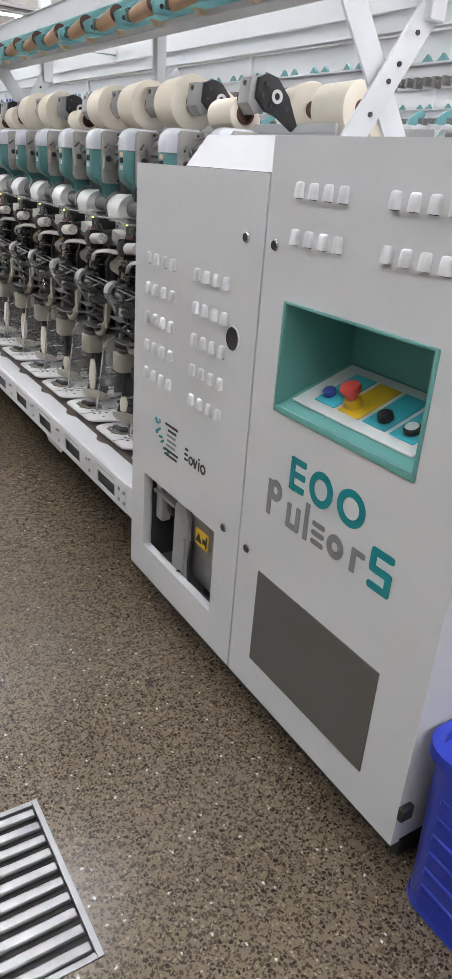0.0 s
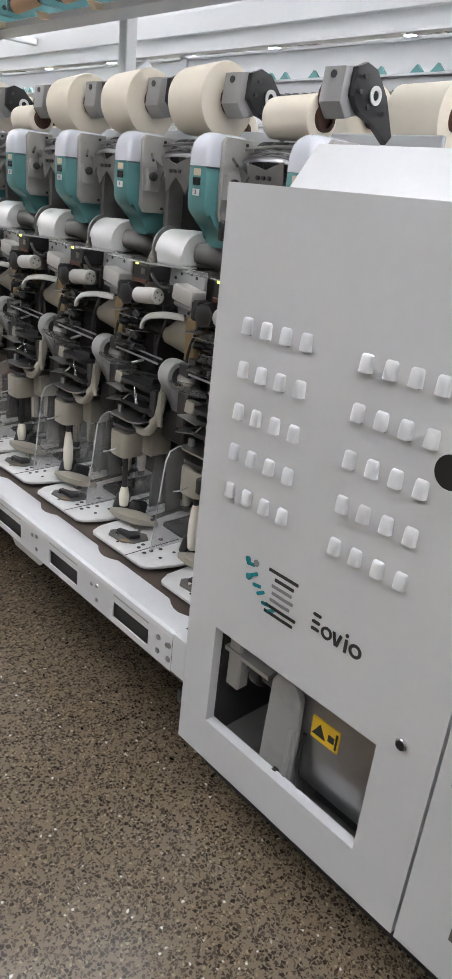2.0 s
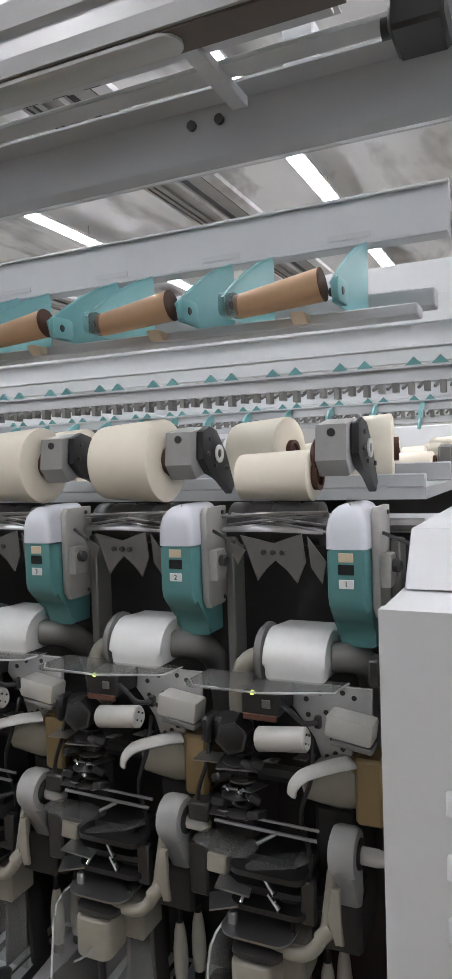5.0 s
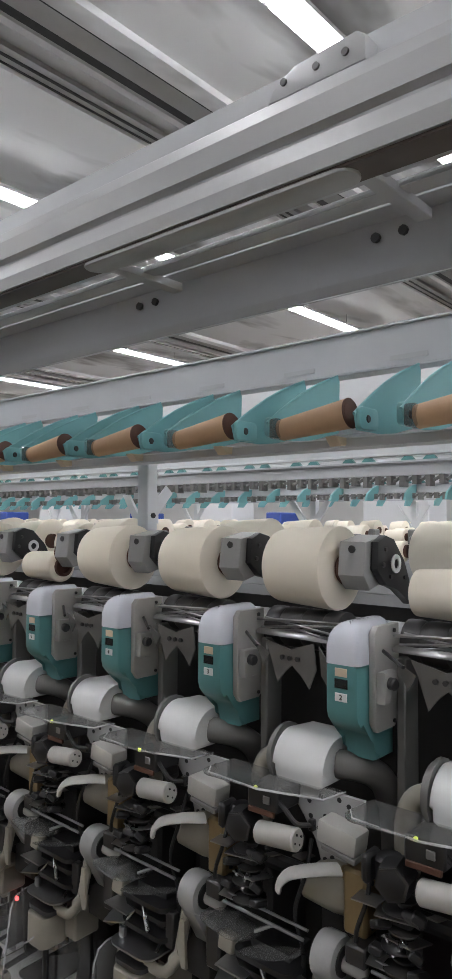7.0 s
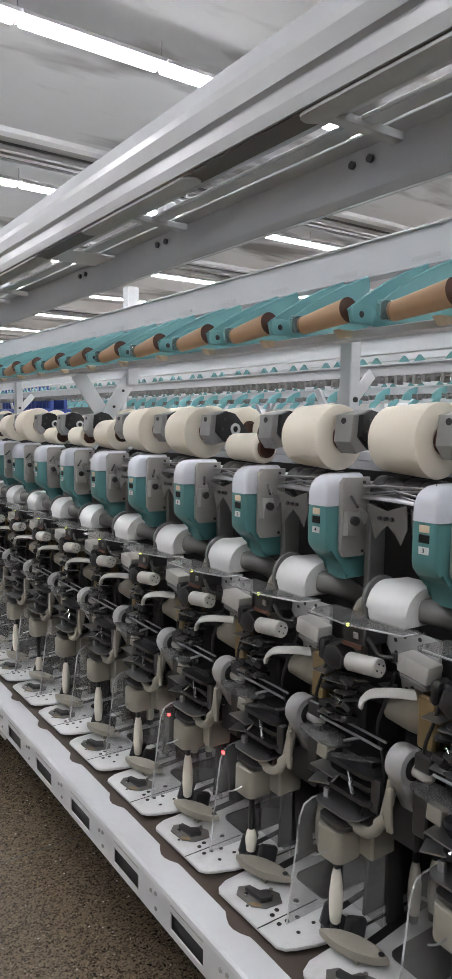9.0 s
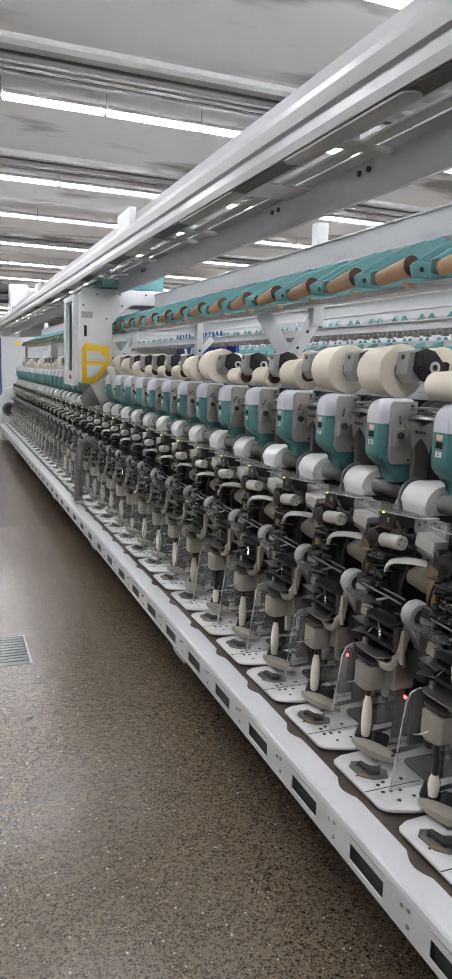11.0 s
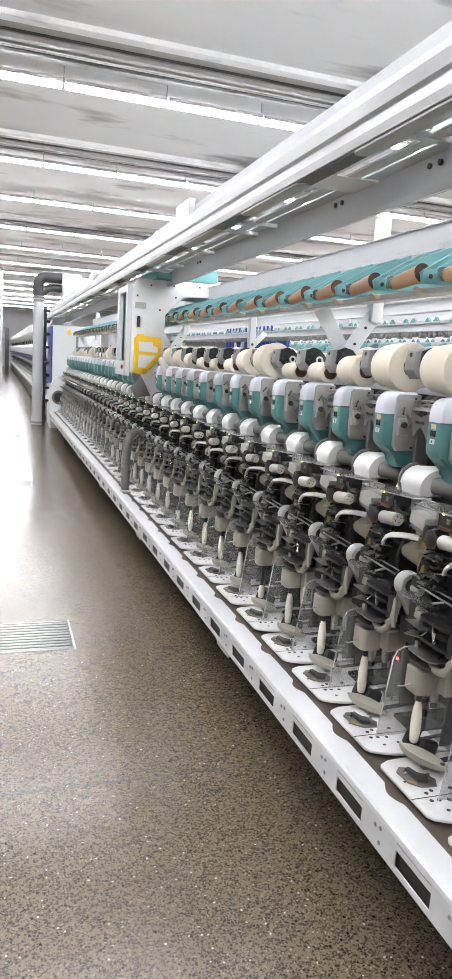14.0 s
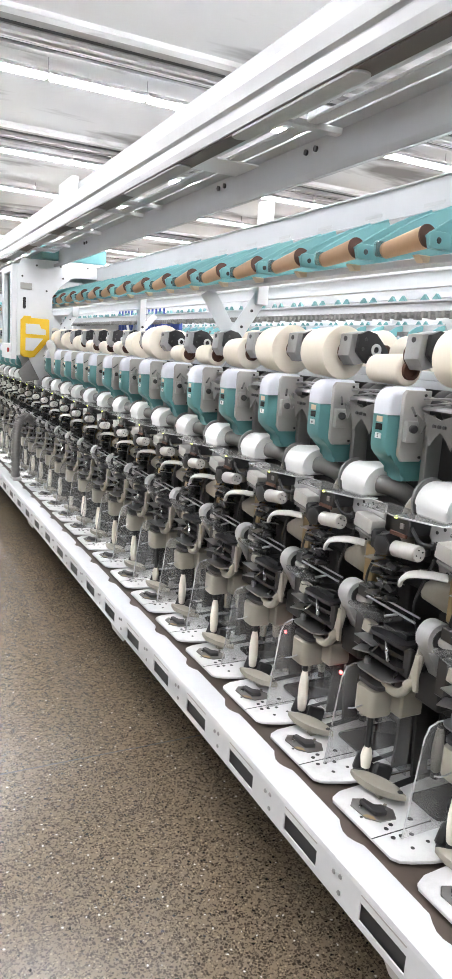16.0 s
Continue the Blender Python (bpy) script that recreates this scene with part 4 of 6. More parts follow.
    part("hole", bm, M_BLACK, plate)["kind"] = "stuff"
    bm = bm_new()
    tbox(bm, pose(1.236, 0.0, 1.034, 8, 0, 0), 0.048, 0.080, 0.040, 0.006, 2)
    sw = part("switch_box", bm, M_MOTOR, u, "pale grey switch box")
    bm = bm_new()
    tbox(bm, pose(1.232, -0.004, 1.008, 8, 0, 0), 0.040, 0.070, 0.010, 0.002)
    part("box_foot", bm, M_CAST, sw)
    bm = bm_new()
    pipe(bm, [(1.20, 0.112, 1.072), (1.193, 0.09, 1.062), (1.197, 0.07, 1.045), (1.22, 0.048, 1.042)], 0.0045, 8)
    part("cable", bm, M_BLACK, u)
    bm = bm_new()
    box(bm, 1.212, 1.224, 0.046, 0.058, 1.032, 1.052, 0.002)
    part("plug", bm, M_BLACK, u)
    bm = bm_new()
    cyl(bm, (1.188, 0.062, 1.022), (1.188, 0.150, 1.012), 0.0205, n=20, bev=0.003)
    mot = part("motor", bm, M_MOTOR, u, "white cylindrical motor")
    bm = bm_new()
    for a in range(0, 360, 90):
        c, s = 0.010 * math.cos(radians(a + 20)), 0.010 * math.sin(radians(a + 20))
        cyl(bm, (1.188 + c, 0.0625, 1.022 + s), (1.188 + c, 0.0605, 1.022 + s), 0.0021, n=8)
    part("motor_hole", bm, M_BLACK, mot)
    # gripper arm
    bm = bm_new()
    pipe(bm, [(1.154, 0.080, 0.942), (1.156, 0.076, 0.958), (1.163, 0.058, 0.975), (1.190, 0.024, 0.982), (1.225, 0.0, 0.978)], lambda s: 0.013 + 0.003 * s, 10, flat=0.42)
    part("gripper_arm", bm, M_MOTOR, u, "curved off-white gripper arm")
    # gear housing
    bm = bm_new()
    lathe(bm, (1.238, 0.090, 0.916), (1.285, 0.012, 0.930), [(0.0, 0), (0.018, 0.02), (0.030, 0.25), (0.047, 0.60), (0.052, 0.78), (0.052, 1.0)], 22)
    part("gear_housing", bm, M_BEIGE, u)
    bm = bm_new()
    prism(bm, [(1.288 + (0.050 + 0.006 * math.cos(5 * radians(a))) * math.cos(radians(a)), 0.930 + (0.054 + 0.006 * math.cos(5 * radians(a))) * math.sin(radians(a))) for a in range(0, 360, 12)], "y", -0.004, 0.012, 0.003)
    box(bm, 1.226, 1.300, -0.052, -0.0045, 0.872, 0.985, 0.006)
    gb = part("gear_plate", bm, M_BRASS, u, "gold-tan lobed gear plate")
    for x, z in ((1.245, 0.89), (1.245, 0.965), (1.285, 0.965), (1.285, 0.89)):
        bm = bm_new()
        cyl(bm, (x, -0.003, z), (x, -0.055, z), 0.0045, n=8)
        part("box_screw", bm, M_DARKST, gb)
    # dark suction arm on the other side
    bm = bm_new()
    cyl(bm, (1.232, 0.226, 1.030), (1.232, 0.226, 0.985), 0.026, n=14, bev=0.006)
    box(bm, 1.195, 1.240, 0.244, 0.262, 0.985, 1.035, 0.006)
    cyl(bm, (1.238, 0.215, 0.985), (1.242, 0.200, 0.850), 0.012, n=10)
    part("suction_arm", bm, M_BLACK, u)
    bm = bm_new()
    box(bm, 1.212, 1.255, 0.180, 0.232, 0.925, 0.942, 0.003)
    box(bm, 1.216, 1.250, 0.185, 0.228, 0.872, 0.905, 0.004)
    cyl(bm, (1.205, 0.185, 0.958), (1.195, 0.150, 0.958), 0.009, n=10)
    part("arm_joint", bm, M_DARKST, u)
    for y, z in ((0.205, 0.950), (0.192, 0.915), (0.212, 0.866), (0.182, 0.898), (0.222, 0.91)):
        bm = bm_new()
        cyl(bm, (1.208, y, z), (1.200, y - 0.012, z - 0.004), 0.0042, n=8)
        part("arm_pin", bm, M_CHROME, u)
    bm = bm_new()
    tbox(bm, pose(1.215, 0.20, 0.946, 4, 8, 20), 0.05, 0.075, 0.002)
    tbox(bm, pose(1.220, 0.19, 0.910, -6, 6, -15), 0.05, 0.065, 0.002)
    tbox(bm, pose(1.215, 0.215, 0.868, 5, -8, 10), 0.05, 0.07, 0.002)
    part("arm_clip", bm, M_STEEL, u)
    bm = bm_new()
    lathe(bm, (1.178, 0.196, 1.008), (1.232, 0.206, 1.008), [(0.020, 0), (0.030, 0.12), (0.032, 0.5), (0.032, 0.9), (0.024, 1)], 6)
    hx = part("yarn_sensor", bm, M_BLACK, u, "black six-sided yarn sensor")
    bm = bm_new()
    ring_plate(bm, (1.186, 0.197, 1.008), (-1, -0.18, 0), 0.029, 0.022, 0.005, 6)
    part("sensor_ring", bm, M_DARKST, hx)
    bm = bm_new()
    cyl(bm, (1.224, 0.196, 0.975), (1.228, 0.190, 0.850), 0.011, n=10)
    tcol = part("tension_post", bm, M_BLACK, u)
    for i, (z, rr) in enumerate(((0.972, 0.020), (0.956, 0.031), (0.940, 0.017), (0.926, 0.027), (0.911, 0.020), (0.896, 0.029), (0.880, 0.022), (0.866, 0.034))):
        bm = bm_new()
        lathe(bm, (1.224 - 0.004 * (i % 2), 0.194 + 0.005 * (i % 3), z - 0.004), (1.224 - 0.004 * (i % 2), 0.194 + 0.005 * (i % 3), z + 0.004), [(rr * 0.6, 0), (rr, 0.25), (rr, 0.6), (rr * 0.7, 1)], 14)
        part("tension_disc", bm, (M_BLACK, M_DARKST, M_BLACK, M_SMOKE)[i % 4], tcol)
    for y, z, a in ((0.158, 0.962, 20), (0.226, 0.930, -30), (0.166, 0.902, 35), (0.232, 0.888, 10), (0.160, 0.874, -15)):
        bm = bm_new()
        tbox(bm, pose(1.200, y, z, a, 12, a), 0.030, 0.024, 0.014, 0.003)
        part("tension_clip", bm, M_BLACK, tcol)
    # dark flap over the rear of the base plate, grey side cheek behind the cup
    bm = bm_new()
    prism(bm, rounded(1.238, 1.452, -0.060, 0.055, 0.020, 3), "z", 0.3735, 0.3785, 0.001)
    part("rear_flap", bm, M_SMOKE, u, "glossy dark flap")
    bm = bm_new()
    prism(bm, [(1.285, 0.372), (1.452, 0.372), (1.452, 0.70), (1.335, 0.70), (1.300, 0.66)], "y", -0.150, -0.140, 0.002)
    part("rear_cheek", bm, M_DARK, u)
    # plain dark boxes added to deepen the gloom behind the levers
    bm = bm_new()
    box(bm, 1.300, 1.440, 0.012, 0.090, 0.60, 0.86, 0.008)
    box(bm, 1.290, 1.420, 0.200, 0.290, 0.70, 0.92, 0.008)
    part("rear_housing", bm, M_DARK, u, "plain dark filler boxes behind the levers")
    # tension wheel with plug
    bm = bm_new()
    lathe(bm, (1.215, 0.034, 0.832), (1.215, -0.014, 0.832), [(0.026, 0), (0.038, 0.08), (0.041, 0.25), (0.041, 0.8), (0.037, 0.95), (0.024, 1.0)], 26)
    prism(bm, [(1.176, 0.82), (1.256, 0.82), (1.262, 0.742), (1.246, 0.722), (1.228, 0.730)], "y", -0.008, 0.030, 0.006)
    whl = part("wheel_housing", bm, M_WHEEL, u, "light grey cast round wheel housing")
    bm = bm_new()
    cyl(bm, (1.215, -0.013, 0.832), (1.215, -0.0165, 0.832), 0.025, n=22)
    part("wheel_bore", bm, M_BLACK, whl)
    bm = bm_new()
    lathe(bm, (1.218, -0.015, 0.829), (1.222, -0.060, 0.826), [(0.014, 0), (0.0145, 0.6), (0.012, 0.85), (0.006, 0.97), (0.0, 1.0)], 16)
    part("wheel_plug", bm, M_MOTOR, whl, "off-white rounded plug")
    # yarn rods and tilted trays
    bm = bm_new()
    cyl(bm, (1.200, 0.235, 0.868), (1.205, 0.052, 0.862), 0.0028, n=8)
    cyl(bm, (1.186, 0.235, 0.858), (1.191, 0.052, 0.852), 0.0032, n=8)
    part("yarn_rod", bm, M_STEEL, u)
    bm = bm_new()
    prism(bm, rounded(1.128, 1.235, 0.160, 0.262, 0.030, 4), "z", -0.0015, 0.0015)
    bmesh.ops.rotate(bm, verts=bm.verts[:], cent=(1.19, 0.205, 0), matrix=Matrix.Rotation(radians(14), 3, "Y") @ Matrix.Rotation(radians(8), 3, "X"))
    bmesh.ops.translate(bm, verts=bm.verts[:], vec=(0, 0, 0.822))
    part("yarn_leaf", bm, M_CLEAR2, u, "smoked clear leaf").visible_shadow = False
    bm = bm_new()
    prism(bm, rounded(1.125, 1.235, 0.062, 0.165, 0.034, 4), "z", -0.0015, 0.0015)
    bmesh.ops.rotate(bm, verts=bm.verts[:], cent=(1.18, 0.115, 0), matrix=Matrix.Rotation(radians(16), 3, "Y") @ Matrix.Rotation(radians(-12), 3, "X"))
    bmesh.ops.translate(bm, verts=bm.verts[:], vec=(0, 0, 0.812))
    part("yarn_leaf", bm, M_CLEAR2, u, "smoked clear leaf").visible_shadow = False
    bm = bm_new()
    box(bm, 1.215, 1.285, 0.100, 0.190, 0.690, 0.795)
    spl = part("splicer", bm, M_BLACK, u, "black stacked splicer block")
    for i, z in enumerate((0.772, 0.742, 0.712)):
        bm = bm_new()
        prism(bm, rounded(1.180 + 0.010 * (i % 2), 1.290, 0.075, 0.212 + 0.010 * (i % 2), 0.02, 3), "z", z, z + 0.010)
        part("splicer_plate", bm, M_BLACK, spl)
    bm = bm_new()
    box(bm, 1.245, 1.34, -0.005, 0.085, 0.63, 0.73, 0.008)
    part("splicer_motor", bm, M_DARK, spl)
    bm = bm_new()
    box(bm, 1.196, 1.214, 0.060, 0.085, 0.700, 0.775, 0.003)
    part("splicer_frame", bm, M_DARKST, u)
    for a, b, r in (((1.196, 0.150, 0.768), (1.180, 0.125, 0.752), 0.005), ((1.192, 0.140, 0.742), (1.178, 0.116, 0.728), 0.005), ((1.20, 0.185, 0.735), (1.185, 0.19, 0.72), 0.004), ((1.20, 0.10, 0.70), (1.182, 0.095, 0.69), 0.004)):
        bm = bm_new()
        cyl(bm, a, b, r, n=8)
        part("splicer_pin", bm, M_CHROME, u)
    bm = bm_new()
    prism(bm, rounded(1.155, 1.255, 0.095, 0.225, 0.03, 4), "z", 0.676, 0.680)
    tbox(bm, pose(1.185, 0.20, 0.752, 12, 10, 15), 0.07, 0.06, 0.003)
    tbox(bm, pose(1.19, 0.225, 0.715, -5, 0, 25), 0.05, 0.05, 0.003)
    part("splicer_leaf", bm, M_STEEL, u)
    bm = bm_new()
    box(bm, 1.182, 1.196, 0.200, 0.216, 0.664, 0.70, 0.003)
    part("splicer_clip", bm, M_STEEL, u)
    bm = bm_new()
    prism(bm, rounded(1.165, 1.23, 0.125, 0.215, 0.02, 3), "z", 0.648, 0.658)
    part("cup_lid", bm, M_DARKST, u)
    # hose and lever beside the wheel
    bm = bm_new()
    pipe(bm, [(1.205, 0.028, 0.800), (1.198, 0.034, 0.745), (1.192, 0.042, 0.700), (1.186, 0.070, 0.662), (1.186, 0.112, 0.655), (1.19, 0.135, 0.668)], 0.0115, 12)
    part("hose", bm, M_BEIGE, u, "bent beige hose")
    bm = bm_new()
    prism(bm, [(0.012, 0.785), (0.026, 0.785), (0.034, 0.730), (0.022, 0.690), (0.008, 0.692), (0.012, 0.73)], "x", 1.180, 1.188, 0.002)
    cyl(bm, (1.192, 0.03, 0.712), (1.186, 0.05, 0.69), 0.013, n=12)
    part("hose_lever", bm, M_BEIGE, u)
    # small brackets, springs and pins between wheel, splicer and gear
    r = random.Random(21)
    for i in range(11):
        x, y, z = r.uniform(1.20, 1.25), r.uniform(0.06, 0.27), r.uniform(0.70, 0.99)
        bm = bm_new()
        if i % 3 == 0:
            a = Vector((x, y, z))
            cyl(bm, a, a + Vector((r.uniform(-0.02, 0), r.uniform(-0.03, 0.03), r.uniform(-0.05, 0.05))), r.uniform(0.003, 0.007), n=8)
        elif i % 3 == 1:
            tbox(bm, pose(x, y, z, r.uniform(-30, 30), r.uniform(-30, 30), r.uniform(-40, 40)), r.uniform(0.02, 0.05), r.uniform(0.02, 0.05), 0.0025)
        else:
            tbox(bm, pose(x + 0.01, y, z, 0, r.uniform(-15, 15), r.uniform(-10, 10)), 0.025, r.uniform(0.02, 0.04), r.uniform(0.015, 0.035), 0.003)
        part("small_bracket" if i % 3 else "spring_pin", bm, (M_CHROME, M_STEEL, M_BLACK, M_STEEL, M_GUARDST, M_BEIGE)[i % 6], u)
    for y in (0.075, 0.27):
        bm = bm_new()
        pipe(bm, [(1.25, y, 1.0), (1.215, y - 0.01, 0.95), (1.212, y + 0.01, 0.88), (1.225, y, 0.80), (1.23, y + 0.012, 0.70)], 0.004, 8)
        part("thin_cable", bm, M_BLACK, u)
    bm = bm_new()
    box(bm, 1.205, 1.262, 0.262, 0.300, 0.70, 0.80, 0.005)
    box(bm, 1.200, 1.255, 0.255, 0.296, 0.84, 0.875, 0.004)
    part("valve_block", bm, M_DARKST, u)
    # cup over the bobbin
    bm = bm_new()
    prism(bm, rounded(1.160, 1.238, 0.138, 0.214, 0.020, 4), "z", 0.566, 0.640, 0.006)
    box(bm, 1.225, 1.30, 0.10, 0.165, 0.575, 0.65, 0.006)
    cup = part("bobbin_cup", bm, M_BEIGE, u, "beige bobbin cup")
    bm = bm_new()
    cyl(bm, (1.197, 0.177, 0.6395), (1.197, 0.177, 0.6475), 0.020, n=16, bev=0.003)
    box(bm, 1.18, 1.215, 0.16, 0.195, 0.645, 0.654, 0.002)
    part("cup_inlet", bm, M_BLACK, cup)
    bm = bm_new()
    pipe(bm, [(1.160, 0.172, 0.592), (1.140, 0.176, 0.586), (1.130, 0.190, 0.580)], 0.002, 6)
    part("cup_pin", bm, M_STEEL, cup)
    # post carrying cup and guards
    bm = bm_new()
    prism(bm, [(1.31, 0.372), (1.365, 0.372), (1.325, 0.66), (1.290, 0.66)], "y", 0.118, 0.130, 0.004)
    part("post", bm, M_DARK, u)
    # clear guards round the bobbin
    bm = bm_new()
    prism(bm, [(1.095, 0.395), (1.125, 0.640)] + arc(1.160, 0.640, 0.035, 180, 90, 5) + [(1.255, 0.675), (1.255, 0.395)], "y", 0.226, 0.2275)
    part("clear_guard", bm, M_CLEAR, u, "bent clear plastic guard").visible_shadow = False
    # thin pale pipe painting the highlight round the guard's outline
    bm = bm_new()
    pipe(bm, [(1.095, 0.2268, 0.395), (1.110, 0.2268, 0.52), (1.125, 0.2268, 0.640), (1.137, 0.2268, 0.666), (1.160, 0.2268, 0.675), (1.255, 0.2268, 0.675)], 0.0022, 6, smooth=False)
    part("guard_edge", bm, M_EDGE, u, "pale strip painting the highlight along the guard edge").visible_shadow = False
    bm = bm_new()
    prism(bm, [(0.095, 0.40), (0.095, 0.64), (0.224, 0.64), (0.224, 0.40)], "x", 1.262, 1.2635)
    part("clear_guard", bm, M_CLEAR, u, "clear plastic guard").visible_shadow = False
    # base plate
    bm = bm_new()
    prism(bm, [(1.048, 0.112), (1.056, 0.124), (1.085, 0.138), (1.200, 0.144), (1.46, 0.144), (1.46, -0.162), (1.160, -0.162), (1.132, -0.155), (1.088, -0.139), (1.064, -0.128), (1.052, -0.110)], "z", 0.364, 0.372, 0.0015)
    bp = part("base_plate", bm, M_PLATE, u, "white enamelled base plate with holes")
    bm = bm_new()
    box(bm, 1.049, 1.23, -0.046, -0.043, 0.3722, 0.3728)
    part("plate_joint", bm, M_BLACK, bp)
    for y, w in ((0.112, 0.022), (-0.09, 0.016)):
        bm = bm_new()
        tbox(bm, pose(1.33, y, 0.3726, 0, 0, 6), 0.23, w, 0.0012)
        part("plate_slot", bm, M_BLACK, bp)
    bm = bm_new()
    for x, y, r in ((1.105, -0.028, 0.006), (1.125, -0.020, 0.006), (1.10, -0.060, 0.006), (1.122, -0.062, 0.006), (1.15, -0.066, 0.006), (1.12, -0.105, 0.005), (1.17, -0.10, 0.005), (1.16, 0.02, 0.005), (1.075, 0.03, 0.004), (1.185, -0.02, 0.007)):
        cyl(bm, (x, y, 0.3718), (x, y, 0.3728), r, n=10)
    part("plate_hole", bm, M_BLACK, bp)["kind"] = "stuff"
    bm = bm_new()
    prism(bm, [(1.075, 0.075), (1.080, 0.020), (1.105, -0.005), (1.150, -0.010), (1.165, 0.020), (1.150, 0.050), (1.125, 0.055), (1.120, 0.085), (1.095, 0.095)], "z", 0.3722, 0.3765, 0.001)
    gp = part("guide_plate", bm, M_GUARDST, bp)
    bm = bm_new()
    prism(bm, [(1.098, 0.070), (1.104, 0.015), (1.132, 0.006), (1.140, 0.030), (1.118, 0.040), (1.112, 0.072)], "z", 0.3768, 0.389, 0.002)
    part("guide_block", bm, M_DARKST, gp)
    bm = bm_new()
    prism(bm, [(1.077, 0.030), (1.082, 0.019), (1.098, 0.002), (1.100, 0.016), (1.090, 0.028)], "z", 0.3767, 0.3775)
    part("guide_sticker", bm, M_BRASS, gp)
    for x, y in ((1.09, 0.055), (1.135, 0.015), (1.15, 0.035)):
        bm = bm_new()
        cyl(bm, (x, y, 0.376), (x, y, 0.384), 0.005, n=8)
        part("guide_screw", bm, M_CHROME, gp)
    bm = bm_new()
    prism(bm, [(1.150 + 0.062 * t + s * 0.026 * math.sin(math.pi * t) ** 0.7 * 0.91, 0.178 - 0.150 * t + s * 0.026 * math.sin(math.pi * t) ** 0.7 * 0.41) for s, ts in ((1, [i / 10 for i in range(11)]), (-1, [1 - i / 10 for i in range(1, 10)])) for t in ts], "z", 0.392, 0.410, 0.004)
    box(bm, 1.175, 1.195, 0.085, 0.105, 0.372, 0.395)
    pad = part("bobbin_rest", bm, M_BEIGE, u, "beige rounded bobbin rest")
    bm = bm_new()
    cyl(bm, (1.205, 0.045, 0.409), (1.205, 0.045, 0.4115), 0.007, n=12)
    part("rest_pin", bm, M_BLACK, pad)
    bm = bm_new()
    box(bm, 1.175, 1.245, 0.150, 0.205, 0.372, 0.392, 0.004)
    tbox(bm, pose(1.215, 0.212, 0.402, 10, 15, 25), 0.06, 0.025, 0.055, 0.006)
    tbox(bm, pose(1.222, 0.140, 0.402, -10, 15, -20), 0.05, 0.022, 0.05, 0.006)
    part("bobbin_peg", bm, M_BLACK, u)
    # cone cradle above the drum
    bm = bm_new()
    prism(bm, [(1.365, 1.478), (1.372, 1.545), (1.44, 1.558), (1.47, 1.52), (1.445, 1.462), (1.39, 1.448)], "y", 0.030, 0.092, 0.005)
    cr = part("cone_cradle", bm, M_WHEEL, u, "grey cast cone cradle")
    bm = bm_new()
    prism(bm, [(1.390, 1.545), (1.42, 1.558), (1.455, 1.550), (1.50, 1.505), (1.54, 1.43), (1.522, 1.412), (1.47, 1.448), (1.42, 1.458), (1.385, 1.49)], "y", 0.012, 0.029, 0.003)
    part("cradle_arm", bm, M_BLACK, cr, "black cradle arm plate")
    bm = bm_new()
    ring_plate(bm, (1.452, 0.008, 1.500), (0, -1, 0), 0.019, 0.010, 0.003, 18)
    part("arm_ring", bm, M_WHITE_P, cr)
    bm = bm_new()
    for x, z in ((1.41, 1.53), (1.43, 1.475), (1.49, 1.47), (1.40, 1.50)):
        cyl(bm, (x, 0.008, z), (x, 0.004, z), 0.005, n=8)
    cyl(bm, (1.39, 0.06, 1.53), (1.368, 0.06, 1.53), 0.008, n=10)
    part("arm_screw", bm, M_DARKST, cr)
    bm = bm_new()
    lathe(bm, (1.403, 0.092, 1.490), (1.403, 0.104, 1.490), [(0.034, 0), (0.036, 0.3), (0.024, 1)], 18)
    part("cone_holder", bm, M_CORE, cr)
    # the bobbin station sits a little forward of the levers
    for o in u.children_recursive:
        if o.name.split(".")[0] in ("bobbin_cup", "cup_inlet", "cup_pin", "cup_lid", "bobbin_rest", "rest_pin", "bobbin_peg"):
            o.data.transform(Matrix.Translation((-0.014, -0.014, 0.0)))
    return u


def cone_mesh(r, length, name, tubes=True):
    """A wound cone along +y from its wide end, with its centre line at z 0."""
    bm = bm_new()
    prof = [(0.024, 0.0), (r * 0.55, -0.006), (r * 0.9, 0.0), (r * 0.985, 0.02), (r, 0.05), (r * 0.90, 0.94), (r * 0.88, 0.985), (r * 0.8, 1.0), (r * 0.5, 1.015), (0.018, 1.0)]
    lathe(bm, (0, 0, 0), (0, length, 0), prof, 36)
    bmesh.ops.recalc_face_normals(bm, faces=bm.faces[:])
    me = bpy.data.meshes.new(name)
    bm.to_mesh(me)
    bm.free()
    me.materials.append(M_YARN)
    me.shade_smooth()
    me.set_sharp_from_angle(angle=radians(45))
    bm = bm_new()
    ring_plate(bm, (0, 0.002, 0), (0, -1, 0), 0.0285, 0.020, 0.014, 20)
    cyl(bm, (0, -0.004, 0), (0, 0.01, 0), 0.021, n=16)
    core = bpy.data.meshes.new("core_" + name)
    bmesh.ops.recalc_face_normals(bm, faces=bm.faces[:])
    bm.to_mesh(core)
    bm.free()
    core.materials.append(M_CORE)
    return me, core


CONES = {}


def yarn_cone(m, r, label, group):
    key = round(r, 3)
    if key not in CONES:
        CONES[key] = cone_mesh(key, 0.152, "yarn")
    me, core = CONES[key]
    ob = new("yarn_cone", me)
    ob.matrix_basis = m
    tagged(ob, label, "yarn cone", group)
    c = new("core", core)
    c.parent = ob
    return ob


